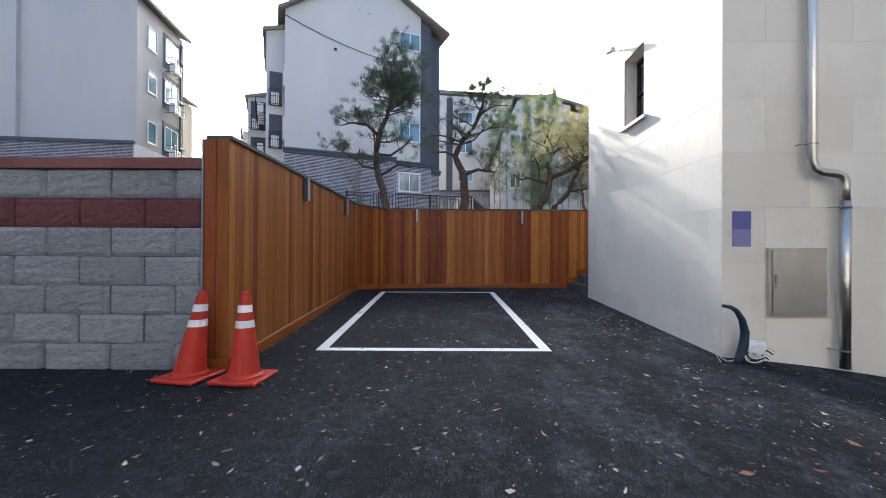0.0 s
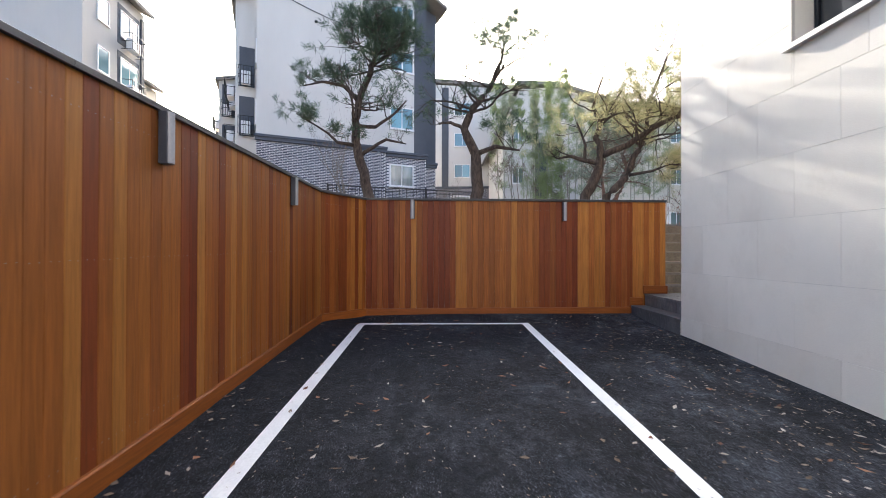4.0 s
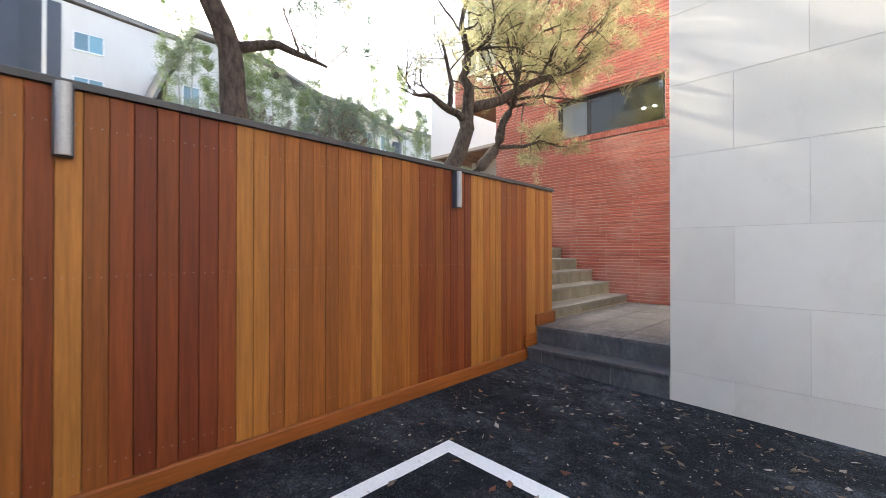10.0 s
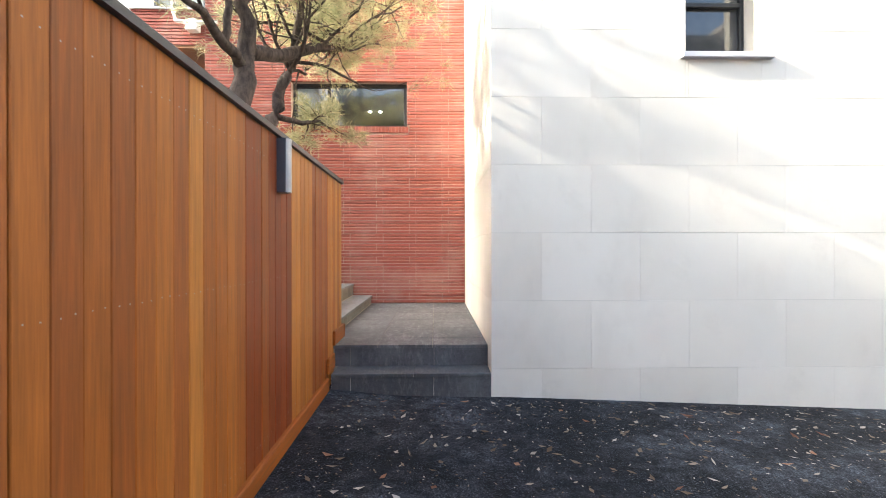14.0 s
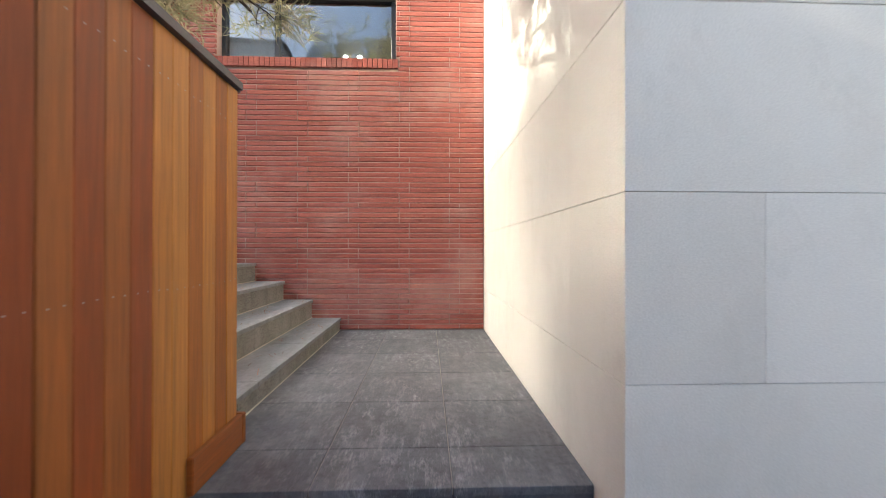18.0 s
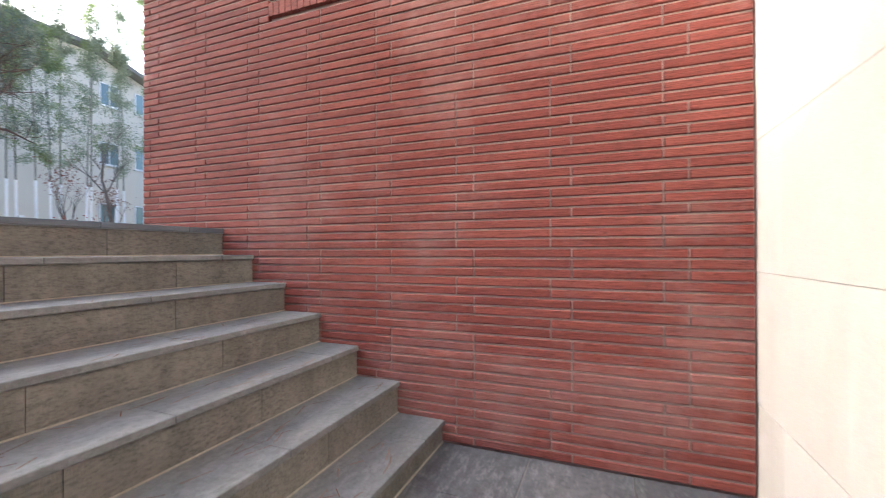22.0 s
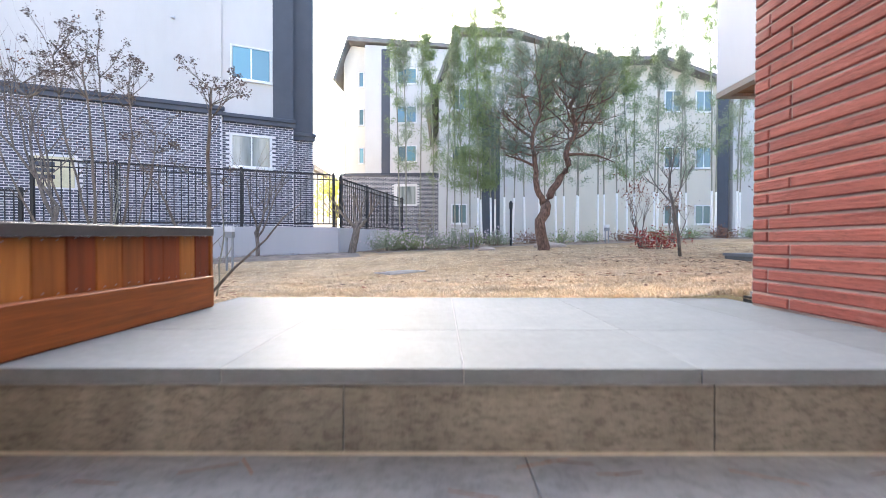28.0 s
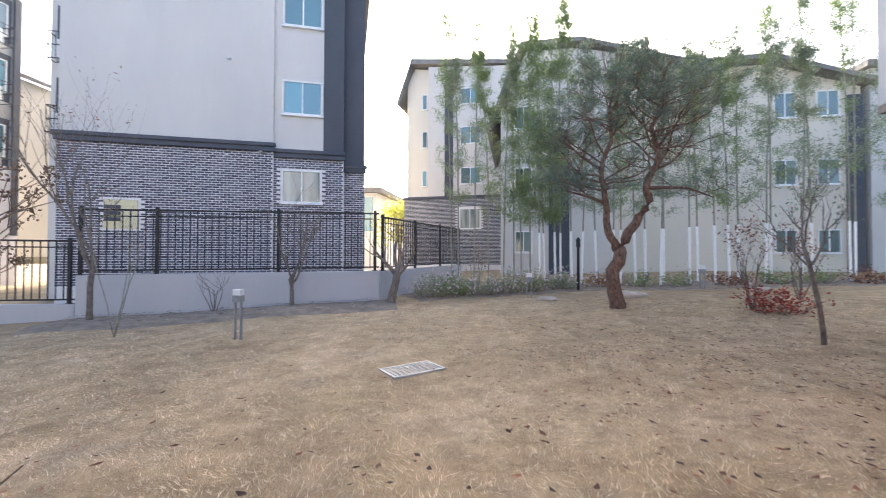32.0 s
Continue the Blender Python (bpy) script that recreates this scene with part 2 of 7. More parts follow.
def make_lawn():
    m = Mat("dry_lawn", 0.95, 0.1)
    big = m.noise(0.6, 6, rough=0.65)
    c = m.ramp(big, (0.32, (0.25, 0.19, 0.135)), (0.5, (0.43, 0.335, 0.225)), (0.7, (0.58, 0.46, 0.33)))
    mid = m.ramp(m.noise(3.2, 7, rough=0.8), (0.38, (0.5,)), (0.6, (1.15,)))
    c = m.mix(1.0, c, mid, "MULTIPLY")
    fine = m.noise(120, 4, (1, 1, 1), 0.75)
    c = m.mix(0.45, c, m.ramp(fine, (0.3, (0.12, 0.075, 0.035)), (0.7, (0.58, 0.44, 0.26))))
    green = m.ramp(m.noise(0.45, 4), (0.6, (0.0,)), (0.8, (0.3,)))
    bare = m.ramp(m.noise(1.1, 5, (1, 0.8, 1), 0.7), (0.57, (0.0,)), (0.75, (0.55,)))
    c = m.mix(bare, c, (0.2, 0.165, 0.14))
    c = m.mix(green, c, (0.2, 0.19, 0.085))
    m.color(c).bump(m.mix(0.5, fine, m.noise(9, 4)), 0.9, 0.03)
    return m.m


def make_straw():
    """Dry blades whose colour drifts in patches over the lawn."""
    m = Mat("straw_blades", 0.85, 0.15)
    c = m.ramp(m.island(), (0.0, (0.46, 0.375, 0.265)), (0.5, (0.72, 0.615, 0.45)), (1.0, (0.88, 0.79, 0.64)))
    patch = m.ramp(m.noise(1.6, 6, rough=0.75), (0.38, (0.66, 0.64, 0.64)), (0.48, (1.0, 0.97, 0.94)), (0.54, (1.12, 1.03, 0.92)), (0.62, (1.06, 0.94, 0.8)))
    c = m.mix(1.0, c, patch, "MULTIPLY")
    c = m.mix(1.0, c, m.ramp(m.noise(6, 6, rough=0.8), (0.36, (0.62,)), (0.52, (1.1,))), "MULTIPLY")
    m.color(c)
    return m.m


ASPHALT = make_asphalt()
# the boards' stains, from dark red to pale orange
STAINS = {"d": make_wood("dark_red_cedar", (0.135, 0.0245, 0.0085), (0.17, 0.034, 0.0105)), "r": make_wood("red_brown_cedar", (0.18, 0.0395, 0.0105), (0.225, 0.0535, 0.0132)), "b": make_wood("brown_cedar", (0.224, 0.0685, 0.0152), (0.264, 0.084, 0.0192)), "o": make_wood("orange_cedar", (0.274, 0.0885, 0.0173), (0.324, 0.112, 0.0222)), "l": make_wood("pale_orange_cedar", (0.345, 0.132, 0.0265), (0.415, 0.171, 0.038))}
WOOD, TRIMWOOD = STAINS["o"], make_wood("cedar_trim", (0.21, 0.057, 0.011), (0.31, 0.097, 0.019), (0.3, 0.3, 6), (0.2, 0.2, 4))
GRANITE, BRICK, BRICKS = make_granite(), make_red_brick("red_brick", False), make_red_brick("red_brick_field", True)
MORTAR = speckled("brick_mortar", (0.385, 0.275, 0.235), 0.25, 3, 60, 0.95, 0.5)
TANGROUT = speckled("tan_grout", (0.44, 0.395, 0.32), 0.2, 5, 60, 0.95)
GROUT = speckled("pale_grout", (0.6, 0.57, 0.5), 0.15, 5, 60, 0.95)
PAVEJOINT = speckled("paving_joint", (0.25, 0.262, 0.28), 0.25, 5, 60, 0.9)
WALLMORTAR = speckled("dark_wall_mortar", (0.09, 0.092, 0.1), 0.2, 5, 60, 0.95)
STEPJOINT = speckled("step_joint", (0.27, 0.25, 0.22), 0.2, 5, 60, 0.95)
STONEGAP = speckled("stone_joint", (0.5, 0.48, 0.45), 0.15, 3, 40, 0.95)
BASALT = make_tile("dark_basalt", (0.085, 0.09, 0.1), (1, 1, 1), (0.24, 0.245, 0.25), 0.4, 0.25)
RISER = make_tile("grey_riser_stone", (0.2, 0.188, 0.166), (1.4, 1.4, 0.5), (0.27, 0.255, 0.22))
TREAD = make_tile("grey_tread_stone", (0.215, 0.218, 0.22), (0.6, 2, 1), (0.34, 0.345, 0.355), 0.5, 0.45)
LANDING = make_tile("landing_stone", (0.108, 0.111, 0.118), (0.5, 4, 1), (0.28, 0.28, 0.28), 0.6, 0.5)
TOPTILE = make_tile("pale_paving", (0.142, 0.163, 0.192), (0.6, 0.2, 1), (0.19, 0.208, 0.233), 0.2, 0.12)
CAPSTONE = speckled("black_capstone", (0.05, 0.05, 0.055), 0.2, 8, 120, 0.5)
DARKMETAL = speckled("dark_powder_coat", (0.016, 0.017, 0.02), 0.15, 5, 120, 0.45, 0.08)
STEEL = make_brushed("brushed_steel", (0.62, 0.6, 0.56))
SILVER = speckled("satin_aluminium", (0.6, 0.6, 0.62), 0.08, 5, 90, 0.35, 0.05, metal=0.6)
PAINT = speckled("road_paint", (0.8, 0.8, 0.8), 0.1, 3, 70, 0.7, 0.4)
ORANGE = speckled("orange_plastic", (0.45, 0.033, 0.018), 0.12, 5, 60, 0.45, 0.1)
REFLECT = speckled("white_reflective_band", (0.8, 0.8, 0.82), 0.06, 8, 90, 0.4, 0.05)
BLOCK, REDBLOCK = make_split("grey_split_block", (0.345, 0.37, 0.415)), make_split("red_split_block", (0.2, 0.082, 0.09))
REDCAP = speckled("red_capping_block", (0.2, 0.085, 0.09), 0.15, 4, 60, 0.9, 0.4, rnd=0.15)
STUCCO = make_stucco("grey_white_stucco", (0.63, 0.605, 0.575))
STUCCO_GREY = make_stucco("grey_stucco", (0.52, 0.5, 0.475))
# grey of the unseen rear blocks, chosen to bounce little light
REARGREY = make_stucco("rear_block_grey", (0.3, 0.3, 0.305))
STUCCO_WARM = make_stucco("cream_stucco", (0.68, 0.63, 0.54))
WHITEPANEL = make_stucco("white_render", (0.72, 0.71, 0.7))
# charcoal of pillars and cornices, also the shade colour of the balcony bays
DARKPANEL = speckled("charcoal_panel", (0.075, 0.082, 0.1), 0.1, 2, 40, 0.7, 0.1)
DBRICK = Mat("dark_blue_brick", 0.8, 0.3)
DBRICK.color(DBRICK.ramp(DBRICK.island(), (0.0, (0.06, 0.064, 0.085)), (0.5, (0.1, 0.104, 0.135)), (1.0, (0.165, 0.165, 0.195))))
DBRICK = DBRICK.m
WHITEMORTAR = speckled("white_mortar", (0.72, 0.7, 0.7), 0.12, 3, 60, 0.95)
ROOF = speckled("dark_roof_edge", (0.22, 0.205, 0.19), 0.2, 2, 30, 0.85)
WRAPWHITE = speckled("white_trunk_wrap", (0.86, 0.86, 0.85), 0.05, 8, 60, 0.6, 0.1)
UPVC = speckled("white_window_frame", (0.78, 0.78, 0.77), 0.05, 3, 60, 0.4, 0.05)
BLUEGLASS = Mat("blue_window_glass", 0.06, 0.9)
BLUEGLASS.color(BLUEGLASS.ramp(BLUEGLASS.random(), (0.0, (0.09, 0.14, 0.155)), (0.5, (0.13, 0.23, 0.265)), (1.0, (0.18, 0.37, 0.43))))
BLUEGLASS = BLUEGLASS.m
GREYGLASS = Mat("grey_green_window_glass", 0.06, 0.9)
GREYGLASS.color(GREYGLASS.ramp(GREYGLASS.random(), (0.0, (0.07, 0.09, 0.09)), (0.5, (0.12, 0.17, 0.165)), (1.0, (0.2, 0.27, 0.26))))
GREYGLASS = GREYGLASS.m
DARKGLASS = Mat("dark_window_glass", 0.04, 0.8)
DARKGLASS.color(DARKGLASS.ramp(DARKGLASS.noise(2.0, 3), (0.3, (0.03, 0.033, 0.036)), (0.7, (0.06, 0.064, 0.068))))
DARKGLASS = DARKGLASS.m
PALEGLASS = Mat("curtained_window_glass", 0.06, 0.8)
PALEGLASS.color(PALEGLASS.ramp(PALEGLASS.noise(1.2, 3, (2, 2, 0.3)), (0.35, (0.16, 0.19, 0.18)), (0.65, (0.42, 0.44, 0.42))))
PALEGLASS = PALEGLASS.m
GLASS = make_glass("clear_glass", (0.85, 0.9, 0.92))
# dark board colour that stands in for the shade inside rooms
ROOMSHADE = speckled("room_shade_board", (0.12, 0.11, 0.1), 0.1, 2, 20, 0.9)
CURTAIN = speckled("pale_curtain", (0.5, 0.5, 0.5), 0.1, 4, 30, 0.9)
CREAMCURTAIN = speckled("cream_curtain", (0.66, 0.6, 0.4), 0.1, 4, 30, 0.9)
TAUPE = speckled("taupe_metal_edge", (0.33, 0.28, 0.235), 0.1, 3, 60, 0.6, 0.05)
SOFFIT = make_wood("brown_soffit", (0.2, 0.09, 0.035), (0.28, 0.13, 0.05))
LAWN = make_lawn()
SOIL = speckled("dark_soil", (0.215, 0.175, 0.14), 0.45, 4, 60, 0.98, 0.6, 0.01)
CONCRETE = make_stucco("pale_concrete", (0.5, 0.5, 0.52))
BARK = make_bark("pine_bark", (0.035, 0.028, 0.025), (0.115, 0.088, 0.077))
REDBARK = make_bark("red_pine_bark", (0.07, 0.045, 0.035), (0.25, 0.16, 0.12))
GREYBARK = make_bark("grey_bark", (0.1, 0.085, 0.07), (0.26, 0.22, 0.19))
STALK = make_bark("slender_stem", (0.2, 0.2, 0.16), (0.36, 0.35, 0.28))
NEEDLE = make_leafy("pine_needles", (0.035, 0.065, 0.04), (0.065, 0.1, 0.06), (0.11, 0.14, 0.09))
GREYNEEDLE = make_leafy("grey_green_needles", (0.075, 0.105, 0.08), (0.13, 0.17, 0.13), (0.22, 0.25, 0.2), 0.35)
TANNEEDLE = make_leafy("yellowing_needles", (0.15, 0.175, 0.095), (0.35, 0.34, 0.19), (0.62, 0.51, 0.35), 0.45)
BAMBOO = make_leafy("green_leaves", (0.12, 0.165, 0.065), (0.2, 0.255, 0.11), (0.3, 0.35, 0.18), 0.4)
PALELEAF = make_leafy("pale_leaves", (0.15, 0.185, 0.12), (0.24, 0.275, 0.185), (0.36, 0.385, 0.28), 0.4)
RUSTLEAF = make_leafy("rust_leaves", (0.12, 0.04, 0.028), (0.2, 0.07, 0.048), (0.3, 0.13, 0.08), 0.3)
REDLEAF = make_leafy("red_leaves", (0.16, 0.03, 0.025), (0.3, 0.05, 0.04), (0.4, 0.12, 0.08), 0.3)
FALLEN = make_leafy("fallen_leaves", (0.08, 0.05, 0.03), (0.22, 0.17, 0.125), (0.5, 0.45, 0.4), 0.1, 0.8)
BROWNLEAF = make_leafy("brown_fallen_leaves", (0.1, 0.04, 0.025), (0.2, 0.09, 0.05), (0.33, 0.17, 0.1), 0.1, 0.8)
DARKLEAF = make_leafy("dark_rotting_leaves", (0.025, 0.014, 0.01), (0.06, 0.032, 0.022), (0.14, 0.06, 0.04), 0.05, 0.8)
SEEDHEAD = make_leafy("dry_seed_heads", (0.06, 0.045, 0.04), (0.13, 0.1, 0.085), (0.24, 0.19, 0.16), 0.15, 0.8)
STRAW = make_straw()
FLOWER = make_leafy("lilac_blooms", (0.45, 0.36, 0.42), (0.6, 0.5, 0.56), (0.75, 0.68, 0.7), 0.3)
BLUEHOSE = speckled("blue_conduit", (0.01, 0.028, 0.055), 0.15, 6, 60, 0.5, 0.1)
BLACKRUBBER = speckled("black_rubber", (0.02, 0.02, 0.022), 0.1, 6, 60, 0.6, 0.1)
WHITECABLE = speckled("white_cable", (0.6, 0.6, 0.58), 0.08, 6, 60, 0.5, 0.05)
FILMWRAP = speckled("clear_plastic_film", (0.7, 0.7, 0.75), 0.1, 10, 60, 0.25, 0.1)
PLATEBLUE, PLATEPALE = speckled("plate_blue", (0.09, 0.09, 0.29), 0.05, 6, 60, 0.4, 0.03), speckled("plate_violet", (0.2, 0.19, 0.4), 0.05, 6, 60, 0.4, 0.03)
LAMPSILVER = speckled("lamp_silver", (0.36, 0.37, 0.4), 0.08, 5, 90, 0.4, 0.05, metal=0.4)
LAMPGREY = speckled("dark_grey_lamp_body", (0.055, 0.062, 0.08), 0.1, 5, 90, 0.45, 0.05)
OLDSTEEL = speckled("weathered_steel", (0.45, 0.455, 0.46), 0.2, 8, 90, 0.6, 0.15, metal=0.3)
GALV = speckled("galvanised_steel", (0.3, 0.31, 0.33), 0.15, 8, 90, 0.5, 0.15, metal=0.5)
ROCK = speckled("garden_rock", (0.45, 0.38, 0.32), 0.25, 4, 40, 0.95, 0.8, 0.02)
FROST = speckled("frosted_diffuser", (0.75, 0.75, 0.75), 0.03, 6, 60, 0.3, 0.03)
LITDOT = bpy.data.materials.new("downlight_glow")
LITDOT.use_nodes = True
LITDOT.node_tree.nodes["Principled BSDF"].inputs["Emission Color"].default_value = (1, 0.95, 0.85, 1)
LITDOT.node_tree.nodes["Principled BSDF"].inputs["Emission Strength"].default_value = 12

# ---- makers ----
BASE = {}


def thing(name, base, label, category, group="", kind=""):
    ob = new(name)
    ob.empty_display_size = 0.2
    ob.location = base
    BASE[ob] = Matrix.Translation(-Vector(base))
    return tagged(ob, label, category, group, kind)


def link_part(name, me, parent, label="", where=None):
    ob = new(name, me)
    if parent is not None:
        ob.parent = parent
        ob.matrix_parent_inverse = BASE.get(parent, Matrix())
    if where is not None:
        ob.matrix_basis = where
    if label:
        ob["label"] = label
    return ob


def part(name, bm, material, parent=None, label="", smooth=False):
    """A bmesh, in world places, as one mesh under its thing or part."""
    me = bpy.data.meshes.new(name)
    bm.to_mesh(me)
    bm.free()
    me.materials.append(material)
    if smooth:
        me.shade_smooth()
    return link_part(name, me, parent, label)


def raw(name, verts, faces, material, parent=None, label=""):
    me = bpy.data.meshes.new(name)
    me.from_pydata(verts, [], faces)
    me.materials.append(material)
    return link_part(name, me, parent, label)


def add_box(bm, x0, y0, z0, x1, y1, z1, bevel=0.0, m=None):
    """A box between two corners, its edges bevelled."""
    mm = Matrix.Translation(((x0 + x1) / 2, (y0 + y1) / 2, (z0 + z1) / 2)) @ Matrix.Diagonal((abs(x1 - x0), abs(y1 - y0), abs(z1 - z0), 1))
    vs = bmesh.ops.create_cube(bm, size=1, matrix=mm)["verts"]
    if bevel:
        es = list({e for v in vs for e in v.link_edges})
        out = bmesh.ops.bevel(bm, geom=es, offset=bevel, segments=1, affect="EDGES")
        vs = list({v for f in out["faces"] for v in f.verts} | {v for v in vs if v.is_valid})
    if m is not None:
        bmesh.ops.transform(bm, matrix=m, verts=vs)
    return vs


def box_bm(*a, bevel=0.0, m=None):
    bm = bmesh.new()
    add_box(bm, *a, bevel=bevel, m=m)
    return bm


SHARED = {}


def shared_box(sx, sy, sz, bevel, material):
    """One mesh for all pieces of a size, centred on its own origin."""
    key = (round(sx, 3), round(sy, 3), round(sz, 3), bevel, material.name)
    if key not in SHARED:
        me = bpy.data.meshes.new("piece")
        b = min(bevel, sx * 0.3, sy * 0.3, sz * 0.3)
        x, y, z = sx / 2, sy / 2, sz / 2
        vs, fs = [], []
        if b <= 0:
            vs = [(i, j, k) for i in (-x, x) for j in (-y, y) for k in (-z, z)]
            fs = [(0, 1, 3, 2), (4, 6, 7, 5), (0, 4, 5, 1), (2, 3, 7, 6), (0, 2, 6, 4), (1, 5, 7, 3)]
            me.from_pydata(vs, [], fs)
        else:
            bm = bmesh.new()
            add_box(bm, -x, -y, -z, x, y, z, b)
            bm.to_mesh(me)
            bm.free()
        me.materials.append(material)
        SHARED[key] = me
    return SHARED[key]


def tube(bm, pts, radii, sides=8, cap=True):
    """A tapered tube along points."""
    pts = [Vector(p) for p in pts]
    rings = []
    ref = Vector((0.31, 0.17, 0.93)).normalized()
    for i, p in enumerate(pts):
        d = (pts[min(i + 1, len(pts) - 1)] - pts[max(i - 1, 0)])
        d = d.normalized() if d.length > 1e-9 else Vector((0, 0, 1))
        a = d.cross(ref if abs(d.dot(ref)) < 0.95 else Vector((1, 0, 0))).normalized()
        b = d.cross(a)
        r = radii[i] if isinstance(radii, (list, tuple)) else radii
        rings.append([bm.verts.new(p + (a * math.cos(t) + b * math.sin(t)) * r) for t in [2 * math.pi * k / sides for k in range(sides)]])
    for q, w in zip(rings, rings[1:]):
        for k in range(sides):
            bm.faces.new((q[k], q[(k + 1) % sides], w[(k + 1) % sides], w[k]))
    if cap:
        bm.faces.new(rings[0][::-1])
        bm.faces.new(rings[-1])


def lathe(bm, profile, at, sides=24):
    """A turned body from (radius, height) pairs."""
    rings = [[bm.verts.new((at[0] + r * math.cos(2 * math.pi * k / sides), at[1] + r * math.sin(2 * math.pi * k / sides), at[2] + z)) for k in range(sides)] for r, z in profile]
    for q, w in zip(rings, rings[1:]):
        for k in range(sides):
            bm.faces.new((q[k], q[(k + 1) % sides], w[(k + 1) % sides], w[k]))
    bm.faces.new(rings[0][::-1])
    bm.faces.new(rings[-1])


def cut_rows(u0, u1, w0, w1, step_u, joints, holes, first=0.0):
    """Rectangles of a panelled wall, row by row, with openings left out. Yields u0, w0, u1, w1."""
    rows = [w0] + [j for j in joints if w0 < j < w1] + [w1]
    out = []
    for r, (a, b) in enumerate(zip(rows, rows[1:])):
        us = [u0]
        u = u0 + (step_u * 0.5 if r % 2 else step_u) + first
        while u < u1 - 0.08:
            if u > u0 + 0.08:
                us.append(u)
            u += step_u
        us.append(u1)
        for p, q in zip(us, us[1:]):
            cells = [(p, a, q, b)]
            for hu0, hw0, hu1, hw1 in holes:
                nxt = []
                for cp, ca, cq, cb in cells:
                    if cq <= hu0 or cp >= hu1 or cb <= hw0 or ca >= hw1:
                        nxt.append((cp, ca, cq, cb))
                        continue
                    if cp < hu0:
                        nxt.append((cp, ca, hu0, cb))
                    if cq > hu1:
                        nxt.append((hu1, ca, cq, cb))
                    m0, m1 = max(cp, hu0), min(cq, hu1)
                    if ca < hw0:
                        nxt.append((m0, ca, m1, hw0))
                    if cb > hw1:
                        nxt.append((m0, hw1, m1, cb))
                cells = nxt
            out += [c for c in cells if c[2] - c[0] > 0.01 and c[3] - c[1] > 0.01]
    return out


def frame_of(a, b):
    """A matrix whose x runs from a to b, y to the left of it, z up, with its origin at a."""
    d = Vector((b[0] - a[0], b[1] - a[1], 0))
    return Matrix.Translation((a[0], a[1], 0)) @ Matrix.Rotation(math.atan2(d.y, d.x), 4, "Z"), d.length


def scatter_leaves(rng, spots, size, curl=0.35):
    """Small bent leaves lying about: verts and faces."""
    vs, fs = [], []
    for x, y, z in spots:
        a = rng.uniform(0, 6.28)
        l, w = size * rng.uniform(0.45, 1.35), size * rng.uniform(0.2, 0.62)
        c, s = math.cos(a), math.sin(a)
        k = len(vs)
        lift = [rng.uniform(0, curl) * l for _ in range(4)]
        mid = rng.uniform(0, 0.12) * l
        for (u, v), h in zip(((-l / 2, 0), (0, -w / 2), (l / 2, 0), (0, w / 2)), (lift[0], lift[1] * 0.5, lift[2], lift[3] * 0.5)):
            vs.append((x + u * c - v * s, y + u * s + v * c, z + 0.004 + h * 0.6))
        vs.append((x, y, z + 0.003 + mid))
        fs += [(k, k + 1, k + 4), (k + 1, k + 2, k + 4), (k + 2, k + 3, k + 4), (k + 3, k, k + 4)]
    return vs, fs


# ---- parking court ----
def ease(v):
    v = max(0.0, min(1.0, v))
    return v * v * (3 - 2 * v)


def court_z(x, y):
    """Height of the asphalt: up towards the fence, banked against its foot, down beyond the stone house's corner."""
    z = 0.088 + 0.0285 * y
    z += 0.08 * ease((-1.45 - x) / 0.45) * ease((y - 4.4) / 4.0)
    z += 0.035 * ease((y - 9.1) / 0.55) * max(0.0, min(1.0, (x + 1.6) / 1.6))
    if x > 1.5:
        z -= (x - 1.5) ** 2 * 0.028 * max(0.0, min(1.0, (8.0 - y) / 4.0))
    return z


def sheet(name, xs, ys, zf, material, label, category):
    nx, ny = len(xs), len(ys)
    vs = [(x, y, zf(x, y)) for y in ys for x in xs]
    fs = [(j * nx + i, j * nx + i + 1, (j + 1) * nx + i + 1, (j + 1) * nx + i) for j in range(ny - 1) for i in range(nx - 1)]
    ob = raw(name, vs, fs, material)
    ob.data.shade_smooth()
    return tagged(ob, label, category, kind="structure")


def court_clamped(x, y):
    far = max(0.0, abs(x) - 6.0)
    return court_z(max(-6.0, min(6.0, x)), max(-4.0, min(9.9, y))) - 0.01 * far


sheet("ground", [*np.linspace(-60, -7, 27), *np.linspace(-6, 6, 81), *np.linspace(7, 60, 27)], [*np.linspace(-50, -4, 24), *np.linspace(-3, 10, 88)], court_clamped, ASPHALT, "dark worn asphalt court strewn with dry leaves", "ground")


def marking(a, b, inward):
    """A painted bar on the asphalt."""
    a, b, n = Vector(a), Vector(b), Vector(inward)
    vs, fs, steps = [], [], 12
    for i in range(steps + 1):
        p = a.lerp(b, i / steps)
        for q in (p, p + n):
            vs.append((q.x, q.y, court_z(q.x, q.y) + 0.005))
    for i in range(steps):
        k = 2 * i
        fs.append((k, k + 1, k + 3, k + 2))
    ob = raw("road_marking", vs, fs, PAINT)
    tagged(ob, "white painted parking bay line, slightly scuffed", "marking", "parking bay lines", "structure")


NL, NR, FL, FR = (-1.365, 4.25), (1.10, 4.28), (-1.449, 9.041), (1.046, 9.085)
marking(NL, NR, (0, 0.11))
marking(FL, FR, (0, -0.1))
marking((NL[0] - 0.001, NL[1] + 0.11), (FL[0], FL[1] - 0.1), (0.11, 0))
marking((NR[0], NR[1] + 0.11), (FR[0], FR[1] - 0.1), (-0.11, 0))


